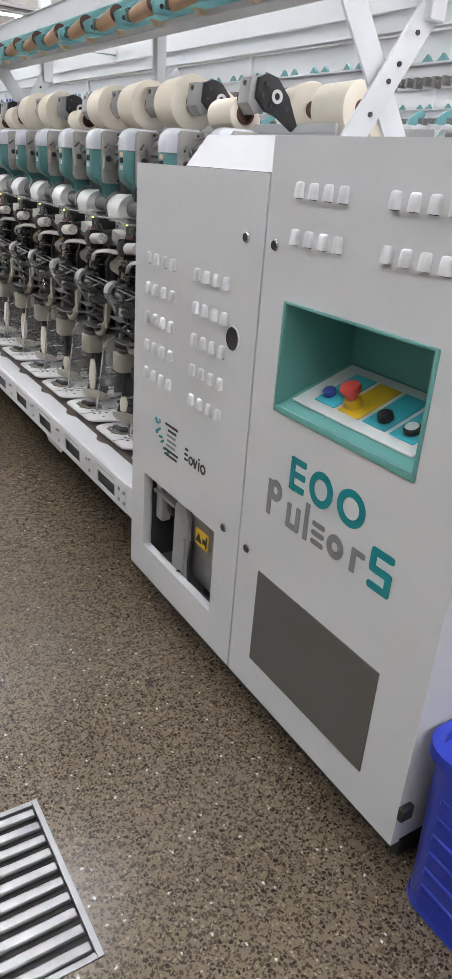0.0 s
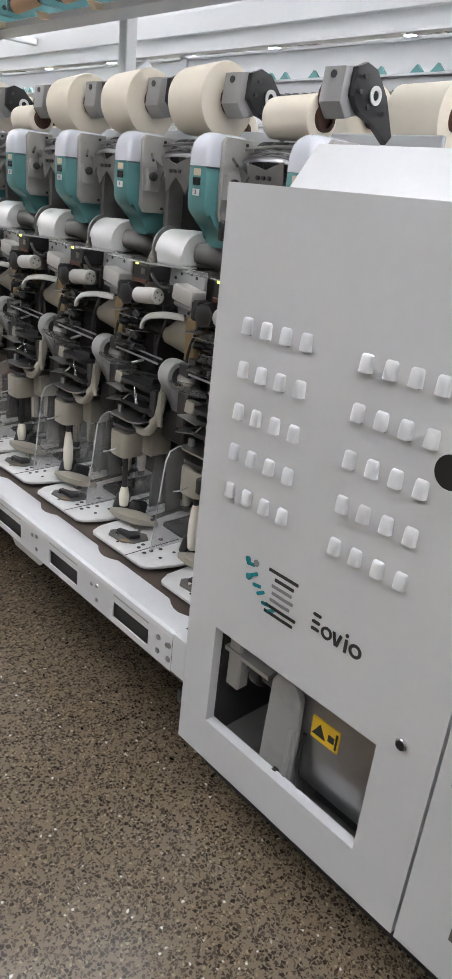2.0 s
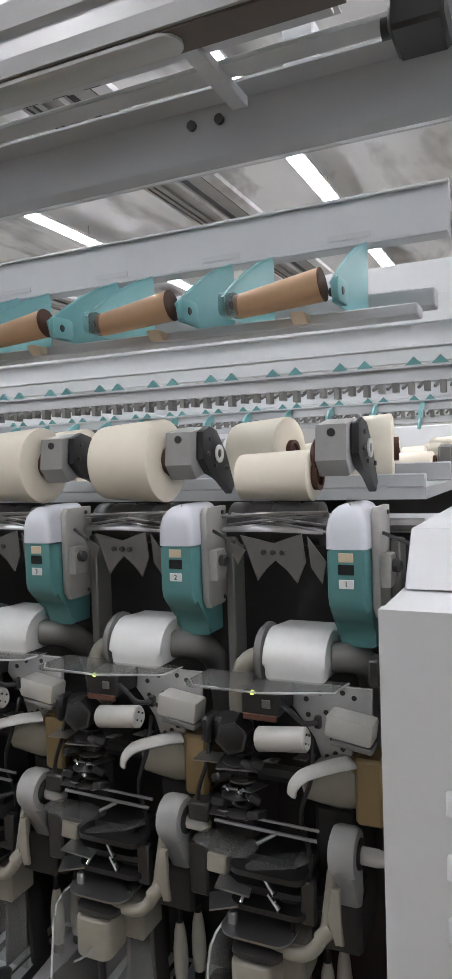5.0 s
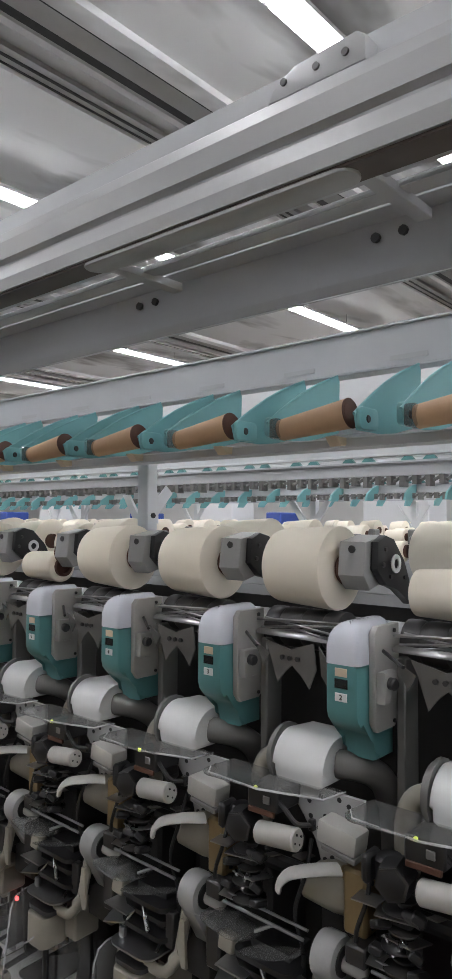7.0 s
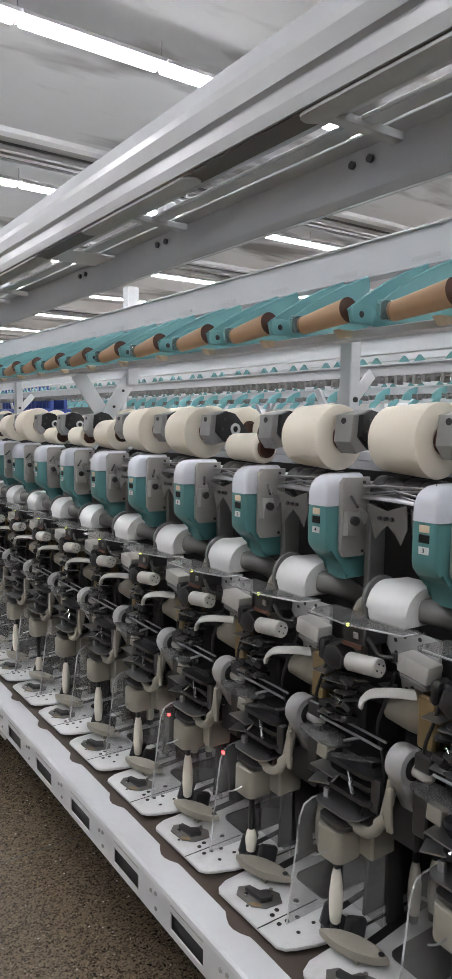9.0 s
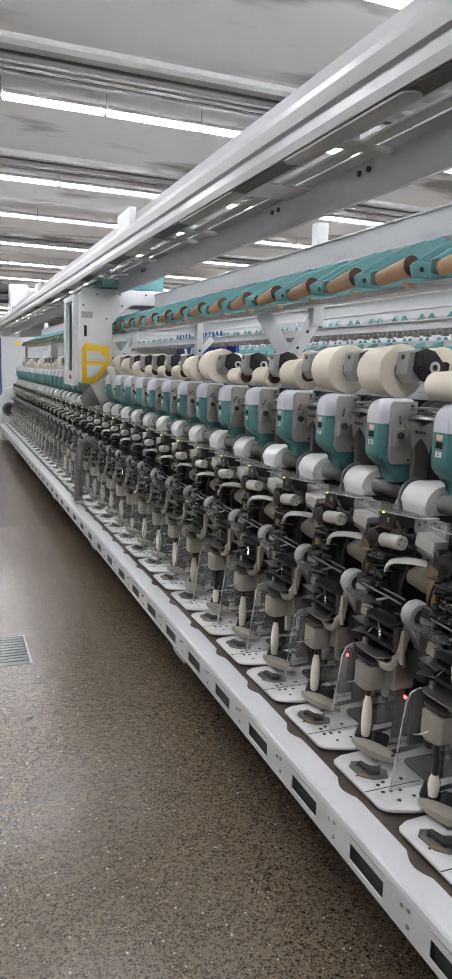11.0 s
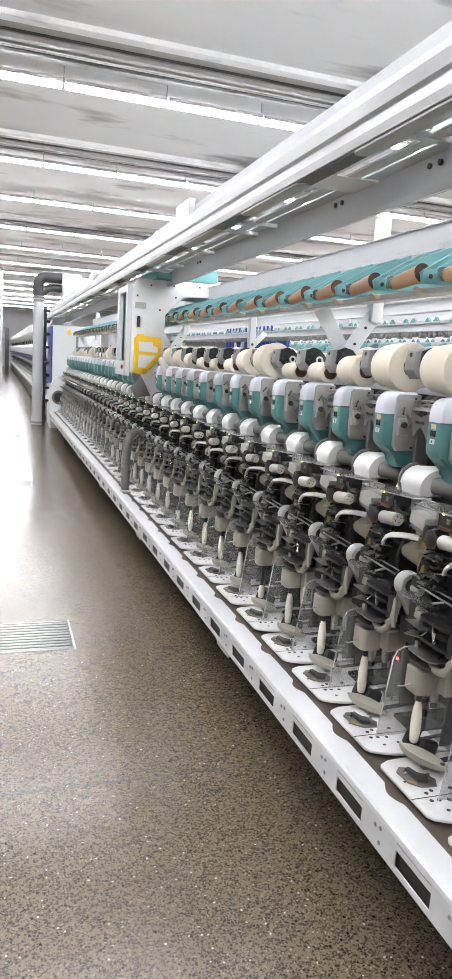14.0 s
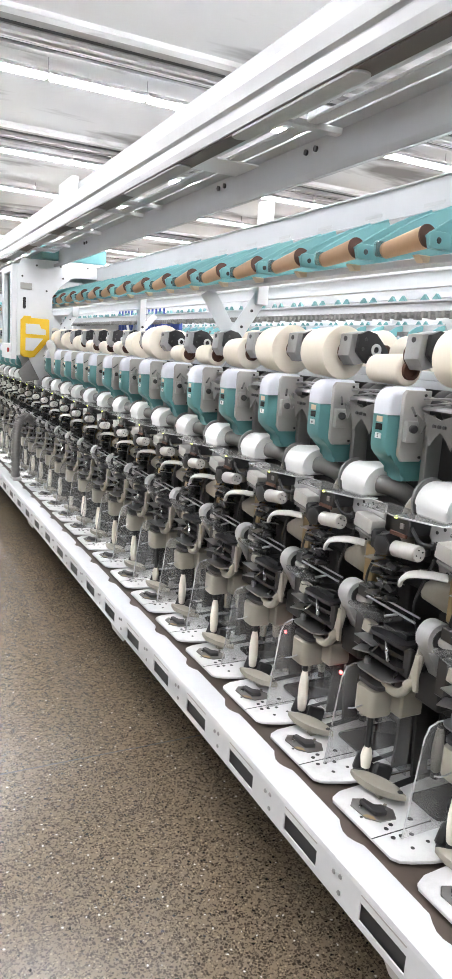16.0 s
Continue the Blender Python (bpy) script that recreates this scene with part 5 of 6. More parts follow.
def build_bobbin(full):
    b = thing("yarn_bobbin", (0, 0, 0), "slim bobbin with pale yarn on a black tube" if full > 0.5 else "nearly empty black bobbin tube with a little pale yarn", "yarn bobbin", "bobbins on pegs")
    bm = bm_new()
    lathe(bm, (0, 0, 0), (0, 0, 0.19), [(0.011, 0), (0.011, 0.06), (0.0085, 0.1), (0.0075, 1.0), (0.004, 1.0)], 12)
    part("tube", bm, M_BLACK, b)
    top = 0.03 + 0.118 * full
    bm = bm_new()
    lathe(bm, (0, 0, 0.018), (0, 0, top), [(0.009, 0), (0.0125, 0.03), (0.0155, 0.3 if full > 0.5 else 0.45), (0.0155, 0.55), (0.012, 0.85), (0.0078, 1.0)], 16)
    part("yarn", bm, M_YARN_L, b)
    return b


def build_cradle():
    c = thing("tube_cradle", (1.5, 0.0, 1.765), "light teal sheet-metal cradle holding an empty cone tube", "tube cradle", "tube cradles in a row")
    fin = [(1.372, 1.768), (1.362, 1.800), (1.385, 1.816), (1.43, 1.845), (1.49, 1.880), (1.56, 1.914), (1.648, 1.948), (1.656, 1.935), (1.652, 1.805), (1.60, 1.792), (1.53, 1.776), (1.46, 1.768)]
    for y, s in ((0.268, 1), (0.050, -1)):
        bm = bm_new()
        prism(bm, fin, "y", y - 0.0015, y + 0.0015)
        # rolled upper edge
        pipe(bm, [(x, y, z) for x, z in fin[1:7]], 0.0035, 6, smooth=False)
        f = part("fin", bm, M_TEAL_L, c)
        bm = bm_new()
        prism(bm, rounded(1.366, 1.44, 1.770, 1.815, 0.012, 3), "y", y - 0.012 * (s < 0), y + 0.012 * (s > 0), 0.002)
        part("cheek", bm, M_TEAL_L, f)
        bm = bm_new()
        cyl(bm, (1.398, y - 0.014, 1.792), (1.398, y + 0.014, 1.792), 0.0085, n=12, bev=0.002)
        part("pivot", bm, M_DARKST, f)
    bm = bm_new()
    box(bm, 1.358, 1.405, 0.238, 0.262, 1.765, 1.808, 0.004)
    part("tube_clip", bm, M_CLEAR2, c, "clear plastic clip")
    bm = bm_new()
    prism(bm, [(1.40, 1.764), (1.46, 1.764), (1.470, 1.750), (1.42, 1.744)], "y", 0.115, 0.145, 0.003)
    part("tube_rest", bm, M_TAN, c)
    return c


def paper_tube_mesh():
    bm = bm_new()
    lathe(bm, (0, 0.0, 0), (0, 0.175, 0), [(0.026, 0.004), (0.0315, 0.0), (0.0315, 0.02), (0.0235, 1.0), (0.018, 1.0)], 24)
    bmesh.ops.recalc_face_normals(bm, faces=bm.faces[:])
    me = bpy.data.meshes.new("paper_tube")
    bm.to_mesh(me)
    bm.free()
    me.materials.append(M_PAPER)
    me.shade_smooth()
    me.set_sharp_from_angle(angle=radians(40))
    bm = bm_new()
    cyl(bm, (0, -0.001, 0), (0, 0.02, 0), 0.0262, n=20)
    ring_plate(bm, (0, 0.0015, 0), (0, -1, 0), 0.0322, 0.026, 0.002, 20)
    bmesh.ops.recalc_face_normals(bm, faces=bm.faces[:])
    mc = bpy.data.meshes.new("tube_mouth")
    bm.to_mesh(mc)
    bm.free()
    mc.materials.append(M_CORE)
    return me, mc


CONE_R = [0.050, 0.088, 0.087, 0.086, 0.046, 0.086, 0.088, 0.064, 0.047, 0.043, 0.090, 0.076, 0.046, 0.044, 0.046, 0.060, 0.072, 0.080, 0.084]
build_cabinet()
build_rail()
build_frame()
unit = build_unit()
rng = random.Random(4)
full_b, thin_b = build_bobbin(1.0), build_bobbin(0.42)
cradle = build_cradle()
TUBE_ME, MOUTH_ME = paper_tube_mesh()
LOW = {2, 4, 9, 14}
used = {"u": False, "f": False, "t": False, "c": False}


def place(key, proto, m):
    """The first call moves the thing itself, the next ones copy it."""
    if not used[key]:
        used[key] = True
        proto.matrix_basis = m
        return proto
    return copy_thing(proto, m)


units = [place("u", unit, pose(1.25, PITCH * k, 0.372)) for k in range(1, UNITS + 1)]
SMALL = ("screw", "splicer_pin", "arm_pin", "small_bracket", "spring_pin", "thin_cable", "tension_clip", "tension_disc", "guide_screw", "box_screw", "hole", "plate_hole", "motor_hole", "rest_pin", "cup_pin", "sensor_window", "sensor_stripe", "arm_screw", "plug", "splicer_clip", "splicer_leaf", "display", "sticker", "number_label", "plate_joint")
for ob in units[21:]:
    for o in list(ob.children_recursive):
        if o.name.split(".")[0] in SMALL:
            bpy.data.objects.remove(o)
for k in range(1, UNITS + 1):
    y = PITCH * k
    ob = units[k - 1]
    if k <= 16:
        head = [o for o in ob.children if o.name.startswith("head_cover")][0]
        lab = [o for o in head.children if o.name.startswith("number_label")][0]
        bm = text_mesh(str(k), 0.0135 if k < 10 else 0.011)
        bmesh.ops.transform(bm, verts=bm.verts[:], matrix=Matrix.Translation((1.2333 - 1.25, 0.002, 1.2725 - 0.372)) @ pose(0, 0, 0, 90, 0, -90))
        me = bpy.data.meshes.new("digit")
        bm.to_mesh(me)
        bm.free()
        me.materials.append(M_INK)
        d = new("number", me)
        d.parent = head
    if k in (1, 5, 6):
        bm = bm_new()
        dx, dy, dz = (0.195, 0.012, -0.055) if k == 1 else (0, 0, 0)
        box(bm, dx, dx + 0.006, dy + 0.075, dy + 0.083, dz + 0.18, dz + 0.188)
        me = bpy.data.meshes.new("red_led")
        bm.to_mesh(me)
        bm.free()
        me.materials.append(M_REDLED)
        d = new("warning_led", me)
        d.parent = ob
        d["label"] = "lit red signal lamp"
    if k < 24 or k > 27:
        r = CONE_R[k - 1] if k <= len(CONE_R) else rng.choice((0.046, 0.06, 0.075, 0.086))
        size = "large full" if r > 0.08 else ("half-wound" if r > 0.055 else "small, barely wound")
        yarn_cone(pose(1.403, y + 0.104, 1.4005 + r, 0.0, 0, 0), r, f"{size} cream yarn cone held on the winding drum", "yarn cones on the drums")
        place("t" if k in LOW else "f", thin_b if k in LOW else full_b, pose(1.183, y + 0.163, 0.386))
        if k <= 9:
            for x, dy in ((1.365, 0.100), (1.410, 0.080)):
                place("f", full_b, pose(x, y + dy - 0.006, 0.3735))
    if k not in (22, 23):
        place("c", cradle, pose(1.5, y, 1.765))
        t = new("cone_tube", TUBE_ME)
        t.matrix_basis = pose(1.388, y + 0.073, 1.806, -7, 0, 0)
        tagged(t, "empty brown paper cone tube lying in its cradle", "cone tube", "empty tubes in the cradles")
        mo = new("tube_mouth", MOUTH_ME)
        mo.parent = t


# ---- overhead structure of the machine ----
def build_overhead():
    # magazine bar under the cradles
    g = thing("tube_magazine_beam", (1.6, 6.9, 1.74), "grey steel beams carrying the row of tube cradles", "steel beam")
    bm = bm_new()
    box(bm, 1.44, 1.50, 0.23, Y_FAR, 1.742, 1.764, 0.003)
    part("front_bar", bm, M_BEAM, g)
    bm = bm_new()
    box(bm, 1.700, 1.712, 0.20, Y_FAR, 1.955, 2.068, 0.002)
    box(bm, 1.690, 1.740, 0.20, Y_FAR, 2.064, 2.070, 0.001)
    box(bm, 1.66, 1.712, 0.20, Y_FAR, 1.950, 1.956, 0.001)
    part("back_plate", bm, M_BEAM, g, "tall grey back plate")
    # pale bars on the plate paint the light seen through its slots
    for k in range(1, 43):
        bm = bm_new()
        tbox(bm, pose(1.6985, PITCH * k + 0.1, 1.984), 0.0015, 0.10, 0.013)
        part("slot", bm, M_RAIL, g)
    bm = bm_new()
    box(bm, 1.66, 1.72, 0.23, Y_FAR, 1.800, 1.840, 0.003)
    part("rear_bar", bm, M_BEAM, g)
    # white channel behind, on the support uprights
    bm = bm_new()
    box(bm, 2.20, 2.206, 0.0, Y_FAR, 1.870, 1.945, 0.001)
    box(bm, 2.206, 2.260, 0.0, Y_FAR, 1.939, 1.945)
    box(bm, 2.225, 2.231, 0.0, Y_FAR, 1.800, 1.870, 0.001)
    box(bm, 2.190, 2.225, 0.0, Y_FAR, 1.795, 1.803, 0.001)
    box(bm, 2.200, 2.231, 0.0, Y_FAR, 1.866, 1.872, 0.001)
    part("rear_channel", bm, M_WHITE, g, "white channel rail")
    for y in (0.05, 3.26, 6.9, 10.1, 13.3):
        bm = bm_new()
        box(bm, 1.72, 2.20, y - 0.02, y + 0.02, 1.90, 1.935, 0.003)
        part("cross_arm", bm, M_WHITE, g)
    # crossed legs
    proto = None
    for y in (0.05, 3.26, 6.9, 10.1, 13.3):
        if proto is None:
            proto = thing("crossed_support", (1.62, 0.0, 1.36), "white steel crossed support legs under the beams", "support leg", "crossed supports")
            def plank(a, b, w, lo, hi):
                d = Vector((b[0] - a[0], b[1] - a[1])).normalized()
                n = Vector((-d.y, d.x)) * w / 2
                return prism(bm_new(), [(a[0] + n.x, a[1] + n.y), (b[0] + n.x, b[1] + n.y), (b[0] - n.x, b[1] - n.y), (a[0] - n.x, a[1] - n.y)], "y", lo, hi, 0.003)
            part("leg", plank((1.47, 1.745), (1.74, 1.36), 0.075, 0.018, 0.030), M_WHITE, proto)
            part("leg", plank((1.75, 1.745), (1.50, 1.36), 0.075, -0.006, 0.006), M_WHITE, proto)
            bm = bm_new()
            box(bm, 1.715, 1.775, -0.03, 0.03, 1.70, 2.18, 0.004)
            part("upright", bm, M_WHITE, proto)
            for x, z in ((1.70, 1.67), (1.65, 1.59), (1.62, 1.545), (1.57, 1.46), (1.735, 1.72)):
                bm = bm_new()
                cyl(bm, (x, -0.006, z), (x, -0.011, z), 0.007, n=8)
                part("bolt", bm, M_DARKST, proto)
            proto.matrix_basis = pose(1.62, y, 1.36)
        else:
            copy_thing(proto, pose(1.62, y, 1.36))
    # single uprights with a raking strut between the crossed ones
    hanger = thing("beam_upright", (1.745, 0.0, 1.55), "white steel upright with a raking strut under the beams", "support post", "beam uprights")
    bm = bm_new()
    box(bm, 1.722, 1.768, -0.026, 0.026, 1.55, 1.95, 0.004)
    part("upright", bm, M_WHITE, hanger)
    part("strut", plank((1.745, 1.575), (1.852, 1.69), 0.040, 0.002, 0.012), M_WHITE, hanger)
    bm = bm_new()
    cyl(bm, (1.745, -0.026, 1.60), (1.745, -0.032, 1.60), 0.009, n=8)
    part("bolt", bm, M_DARKST, hanger)
    hanger.matrix_basis = pose(1.745, 1.71, 1.55)
    for y in (5.0, 8.4, 11.7):
        copy_thing(hanger, pose(1.745, y, 1.55))
    # deep beam in front of the cradles
    b2 = thing("overhead_beam", (1.36, 8, 2.06), "long grey painted overhead beam above the cradles", "steel beam")
    bm = bm_new()
    box(bm, 1.385, 1.391, -1.0, 18.0, 2.052, 2.186, 0.001)
    box(bm, 1.325, 1.384, -1.0, 18.0, 2.180, 2.186, 0.001)
    prism(bm, [(1.345, 2.040), (1.384, 2.052), (1.384, 2.060), (1.343, 2.062)], "y", -1.0, 18.0)
    part("web", bm, M_BEAM, b2)
    for i in range(9):
        bm = bm_new()
        box(bm, 1.392, 1.44, 0.4 + 1.9 * i, 0.46 + 1.9 * i, 2.10, 2.30, 0.003)
        part("hanger", bm, M_BEAM, b2)
    for y in (0.62, 1.32, 2.3, 3.0, 5.2, 8.4):
        for o in (-0.03, 0.03):
            bm = bm_new()
            cyl(bm, (1.3845, y + o, 2.15), (1.376, y + o, 2.15), 0.010, n=8)
            part("bolt", bm, M_DARKST, b2)
    # blower rail
    rl = thing("blower_rail", (1.12, 7.6, 2.12), "pale grey ribbed aluminium blower rail above the winding machine", "overhead rail")
    bm = bm_new()
    prism(bm, [(1.060, 2.140), (1.057, 2.168), (1.064, 2.200), (1.074, 2.204), (1.074, 2.212), (1.062, 2.220), (1.060, 2.262), (1.068, 2.288), (1.078, 2.296), (1.118, 2.296), (1.118, 2.150), (1.095, 2.140)], "y", 0.252, 16.5)
    part("profile", bm, M_RAIL, rl, smooth=False)
    bm = bm_new()
    box(bm, 1.066, 1.128, 0.27, 16.5, 2.1345, 2.1395)
    under = part("underside", bm, M_BROWN, rl, "dark open underside of the rail")
    for i in range(14):
        y = 0.52 + 1.09 * i
        bm = bm_new()
        prism(bm, rounded(1.063, 1.122, y, y + 0.67, 0.028, 5), "z", 2.128, 2.1343, 0.0015)
        part("underside_cover", bm, M_DUCT, under, "grey rounded cover strip")
    bm = bm_new()
    box(bm, 1.119, 1.125, -0.6, 16.5, 2.22, 2.368, 0.001)
    part("top_plate", bm, M_BEAM, rl)
    bm = bm_new()
    prism(bm, [(0.500, 2.30), (0.690, 2.30), (0.680, 2.322), (0.635, 2.346), (0.515, 2.352), (0.500, 2.340)], "x", 1.080, 1.1185, 0.003)
    p = part("joint_plate", bm, M_RAIL, rl)
    for y in (0.535, 0.59, 0.655):
        bm = bm_new()
        cyl(bm, (1.080, y, 2.325), (1.076, y, 2.325), 0.0065, n=10)
        part("bolt", bm, M_DARKST, p)
    bm = bm_new()
    box(bm, 1.09, 1.12, 0.185, 0.255, 2.31, 2.415, 0.004)
    part("end_stop", bm, M_BLACK, rl, "black end stop block")
    bm = bm_new()
    pipe(bm, [(1.10, 0.235, 2.235), (1.09, 0.19, 2.25), (1.085, 0.15, 2.29), (1.09, 0.11, 2.36), (1.15, 0.02, 2.38), (1.2, -0.3, 2.37)], 0.012, 10)
    part("hose", bm, M_CAST, rl)
    bm = bm_new()
    box(bm, 1.16, 1.26, 0.14, 0.22, 2.10, 2.15, 0.006)
    cyl(bm, (1.20, 0.235, 2.125), (1.20, 0.20, 2.125), 0.016, n=12)
    part("limit_switch", bm, M_BLACK, rl)
    # slotted cable strip between rail and beam
    bm = bm_new()
    box(bm, 1.136, 1.170, 0.30, 16.5, 2.150, 2.156, 0.001)
    box(bm, 1.136, 1.139, 0.30, 16.5, 2.1565, 2.19)
    box(bm, 1.171, 1.214, 0.30, 16.5, 2.176, 2.180)
    st = part("slot_strip", bm, M_RAIL, rl, smooth=False)
    for i in range(30):
        bm = bm_new()
        y = 0.75 + 0.07 * (i % 3) + 0.55 * (i // 3)
        box(bm, 1.176, 1.210, y, y + 0.035, 2.1742, 2.1758)
        part("strip_slot", bm, M_BLACK, st, smooth=False)
    # low rail behind, with cross pieces and small fittings
    bm = bm_new()
    box(bm, 1.216, 1.252, -0.6, 16.5, 2.152, 2.160, 0.001)
    box(bm, 1.253, 1.278, -0.6, 16.5, 2.160, 2.185, 0.002)
    lr = part("rear_profile", bm, M_RAIL, rl)
    for y in [0.53, 1.17, 2.08, 3.62, 3.9, 4.7, 5.5, 7.3, 8.9, 10.5, 12.1]:
        bm = bm_new()
        box(bm, 1.118, 1.345, y - 0.016, y + 0.016, 2.140, 2.160, 0.002)
        part("cross_piece", bm, M_RAIL, rl)
    for y in (2.70, 5.9, 9.1, 12.3):
        bm = bm_new()
        box(bm, 1.118, 1.345, y - 0.10, y + 0.10, 2.150, 2.155)
        part("cross_plate", bm, M_WHITE, rl)
    for y in (4.55, 9.0, 13.0):
        bm = bm_new()
        box(bm, 1.08, 1.1185, y - 0.16, y + 0.16, 2.296, 2.40, 0.003)
        part("box_plate", bm, M_WHITE, rl)


def build_carriage():
    c = thing("doffing_carriage", (1.3, 6.2, 1.3), "white travelling doffer carriage with yellow guard and teal top", "doffer carriage")
    y0, y1 = 6.02, 6.50
    for y, nm in ((y0, "side_wall"), (y1, "side_wall")):
        bm = bm_new()
        prism(bm, [(1.060, 1.33), (1.060, 2.02), (1.10, 2.085), (1.82, 2.10), (1.82, 1.985), (1.50, 1.975), (1.40, 1.90), (1.335, 1.81), (1.335, 1.15), (1.27, 1.10), (1.15, 1.33)], "y", y - 0.004, y + 0.004, 0.003)
        part(nm, bm, M_WHITE, c)
    bm = bm_new()
    box(bm, 1.075, 1.33, y0 + 0.005, y1 - 0.005, 1.36, 2.0)
    part("inner_box", bm, M_TEAL_D, c)
    bm = bm_new()
    box(bm, 1.020, 1.060, y0 - 0.002, y0 + 0.07, 1.30, 2.03, 0.004)
    box(bm, 1.020, 1.060, y1 - 0.07, y1 + 0.002, 1.30, 2.03, 0.004)
    box(bm, 1.020, 1.060, y0 + 0.07, y1 - 0.07, 1.30, 1.42, 0.004)
    box(bm, 1.020, 1.060, y0 + 0.07, y1 - 0.07, 1.98, 2.03, 0.004)
    fr = part("front_frame", bm, M_WHITE, c)
    bm = bm_new()
    cyl(bm, (1.019, y0 + 0.11, 1.37), (1.005, y0 + 0.11, 1.37), 0.018, n=14, bev=0.003)
    part("stop_button", bm, M_RED, fr)
    bm = bm_new()
    box(bm, 1.25, 1.78, y0 + 0.01, y1 - 0.01, 2.10, 2.23, 0.012, 2)
    t = part("top_hood", bm, M_TEAL_L, c, "light teal hood")
    bm = bm_new()
    box(bm, 1.245, 1.785, y0 + 0.005, y1 - 0.005, 2.23, 2.255, 0.008, 2)
    part("hood_lid", bm, M_WHITE, t)
    # yellow guard with two openings
    g = part("guard", prism(bm_new(), [(1.085, 1.34), (1.085, 1.615), (1.10, 1.622), (1.11, 1.645), (1.165, 1.648), (1.165, 1.630), (1.305, 1.630), (1.312, 1.62), (1.312, 1.47), (1.305, 1.455), (1.195, 1.325), (1.16, 1.318), (1.10, 1.325)], "y", y0 - 0.030, y0 - 0.018, 0.003), M_YELLOW, c, "yellow guard panel")
    for pts in ([(1.125, 1.505), (1.125, 1.585), (1.235, 1.585), (1.245, 1.555), (1.285, 1.545), (1.285, 1.505)], [(1.125, 1.375), (1.125, 1.475), (1.265, 1.475), (1.185, 1.375)]):
        bm = bm_new()
        prism(bm, pts, "y", y0 - 0.0315, y0 - 0.0165)
        part("guard_opening", bm, M_WHITE, g)
    bm = bm_new()
    prism(bm, rounded(1.105, 1.128, 1.70, 1.79, 0.008, 3), "y", y0 - 0.012, y0 - 0.005, 0.002)
    part("handle", bm, M_BLACK, c)
    bm = bm_new()
    box(bm, 1.085, 1.175, y0 - 0.0065, y0 - 0.0045, 1.85, 1.90)
    part("plate_sign", bm, M_PANEL, c)
    for x, z in ((1.21, 2.04), (1.40, 2.05), (1.62, 2.06), (1.78, 2.07), (1.42, 1.96), (1.10, 1.95), (1.29, 1.85), (1.29, 1.58)):
        bm = bm_new()
        cyl(bm, (x, y0 - 0.004, z), (x, y0 - 0.009, z), 0.008, n=8)
        part("bolt", bm, M_DARKST, c)
    bm = bm_new()
    pipe(bm, [(1.30, 5.92, 1.42), (1.26, 5.7, 1.44), (1.25, 5.55, 1.38), (1.27, 5.5, 1.25)], 0.03, 12)
    part("suction_hose", bm, M_PANEL, c)
    bm = bm_new()
    prism(bm, [(1.12, 1.12), (1.33, 1.16), (1.31, 1.33), (1.20, 1.36), (1.08, 1.20)], "y", y0 + 0.02, y0 + 0.05, 0.004)
    part("lower_arm", bm, M_CAST, c)
    # cable chain hanging to the base
    bm = bm_new()
    path = curve_points([(1.17, 5.85, 0.82), (1.10, 5.83, 0.86), (1.04, 5.80, 0.80), (1.02, 5.78, 0.65), (1.02, 5.78, 0.38)], 7)
    for a, b in zip(path, path[1:]):
        cyl(bm, a, Vector(a).lerp(Vector(b), 0.72), 0.036, n=10)
        cyl(bm, Vector(a).lerp(Vector(b), 0.72), b, 0.028, n=10)
    part("cable_chain", bm, M_PIPE, c, "ribbed grey cable hose")
    bm = bm_new()
    box(bm, 0.99, 1.06, 5.72, 5.84, 0.362, 0.385, 0.004)
    part("chain_foot", bm, M_PANEL, c)


build_overhead()
build_carriage()


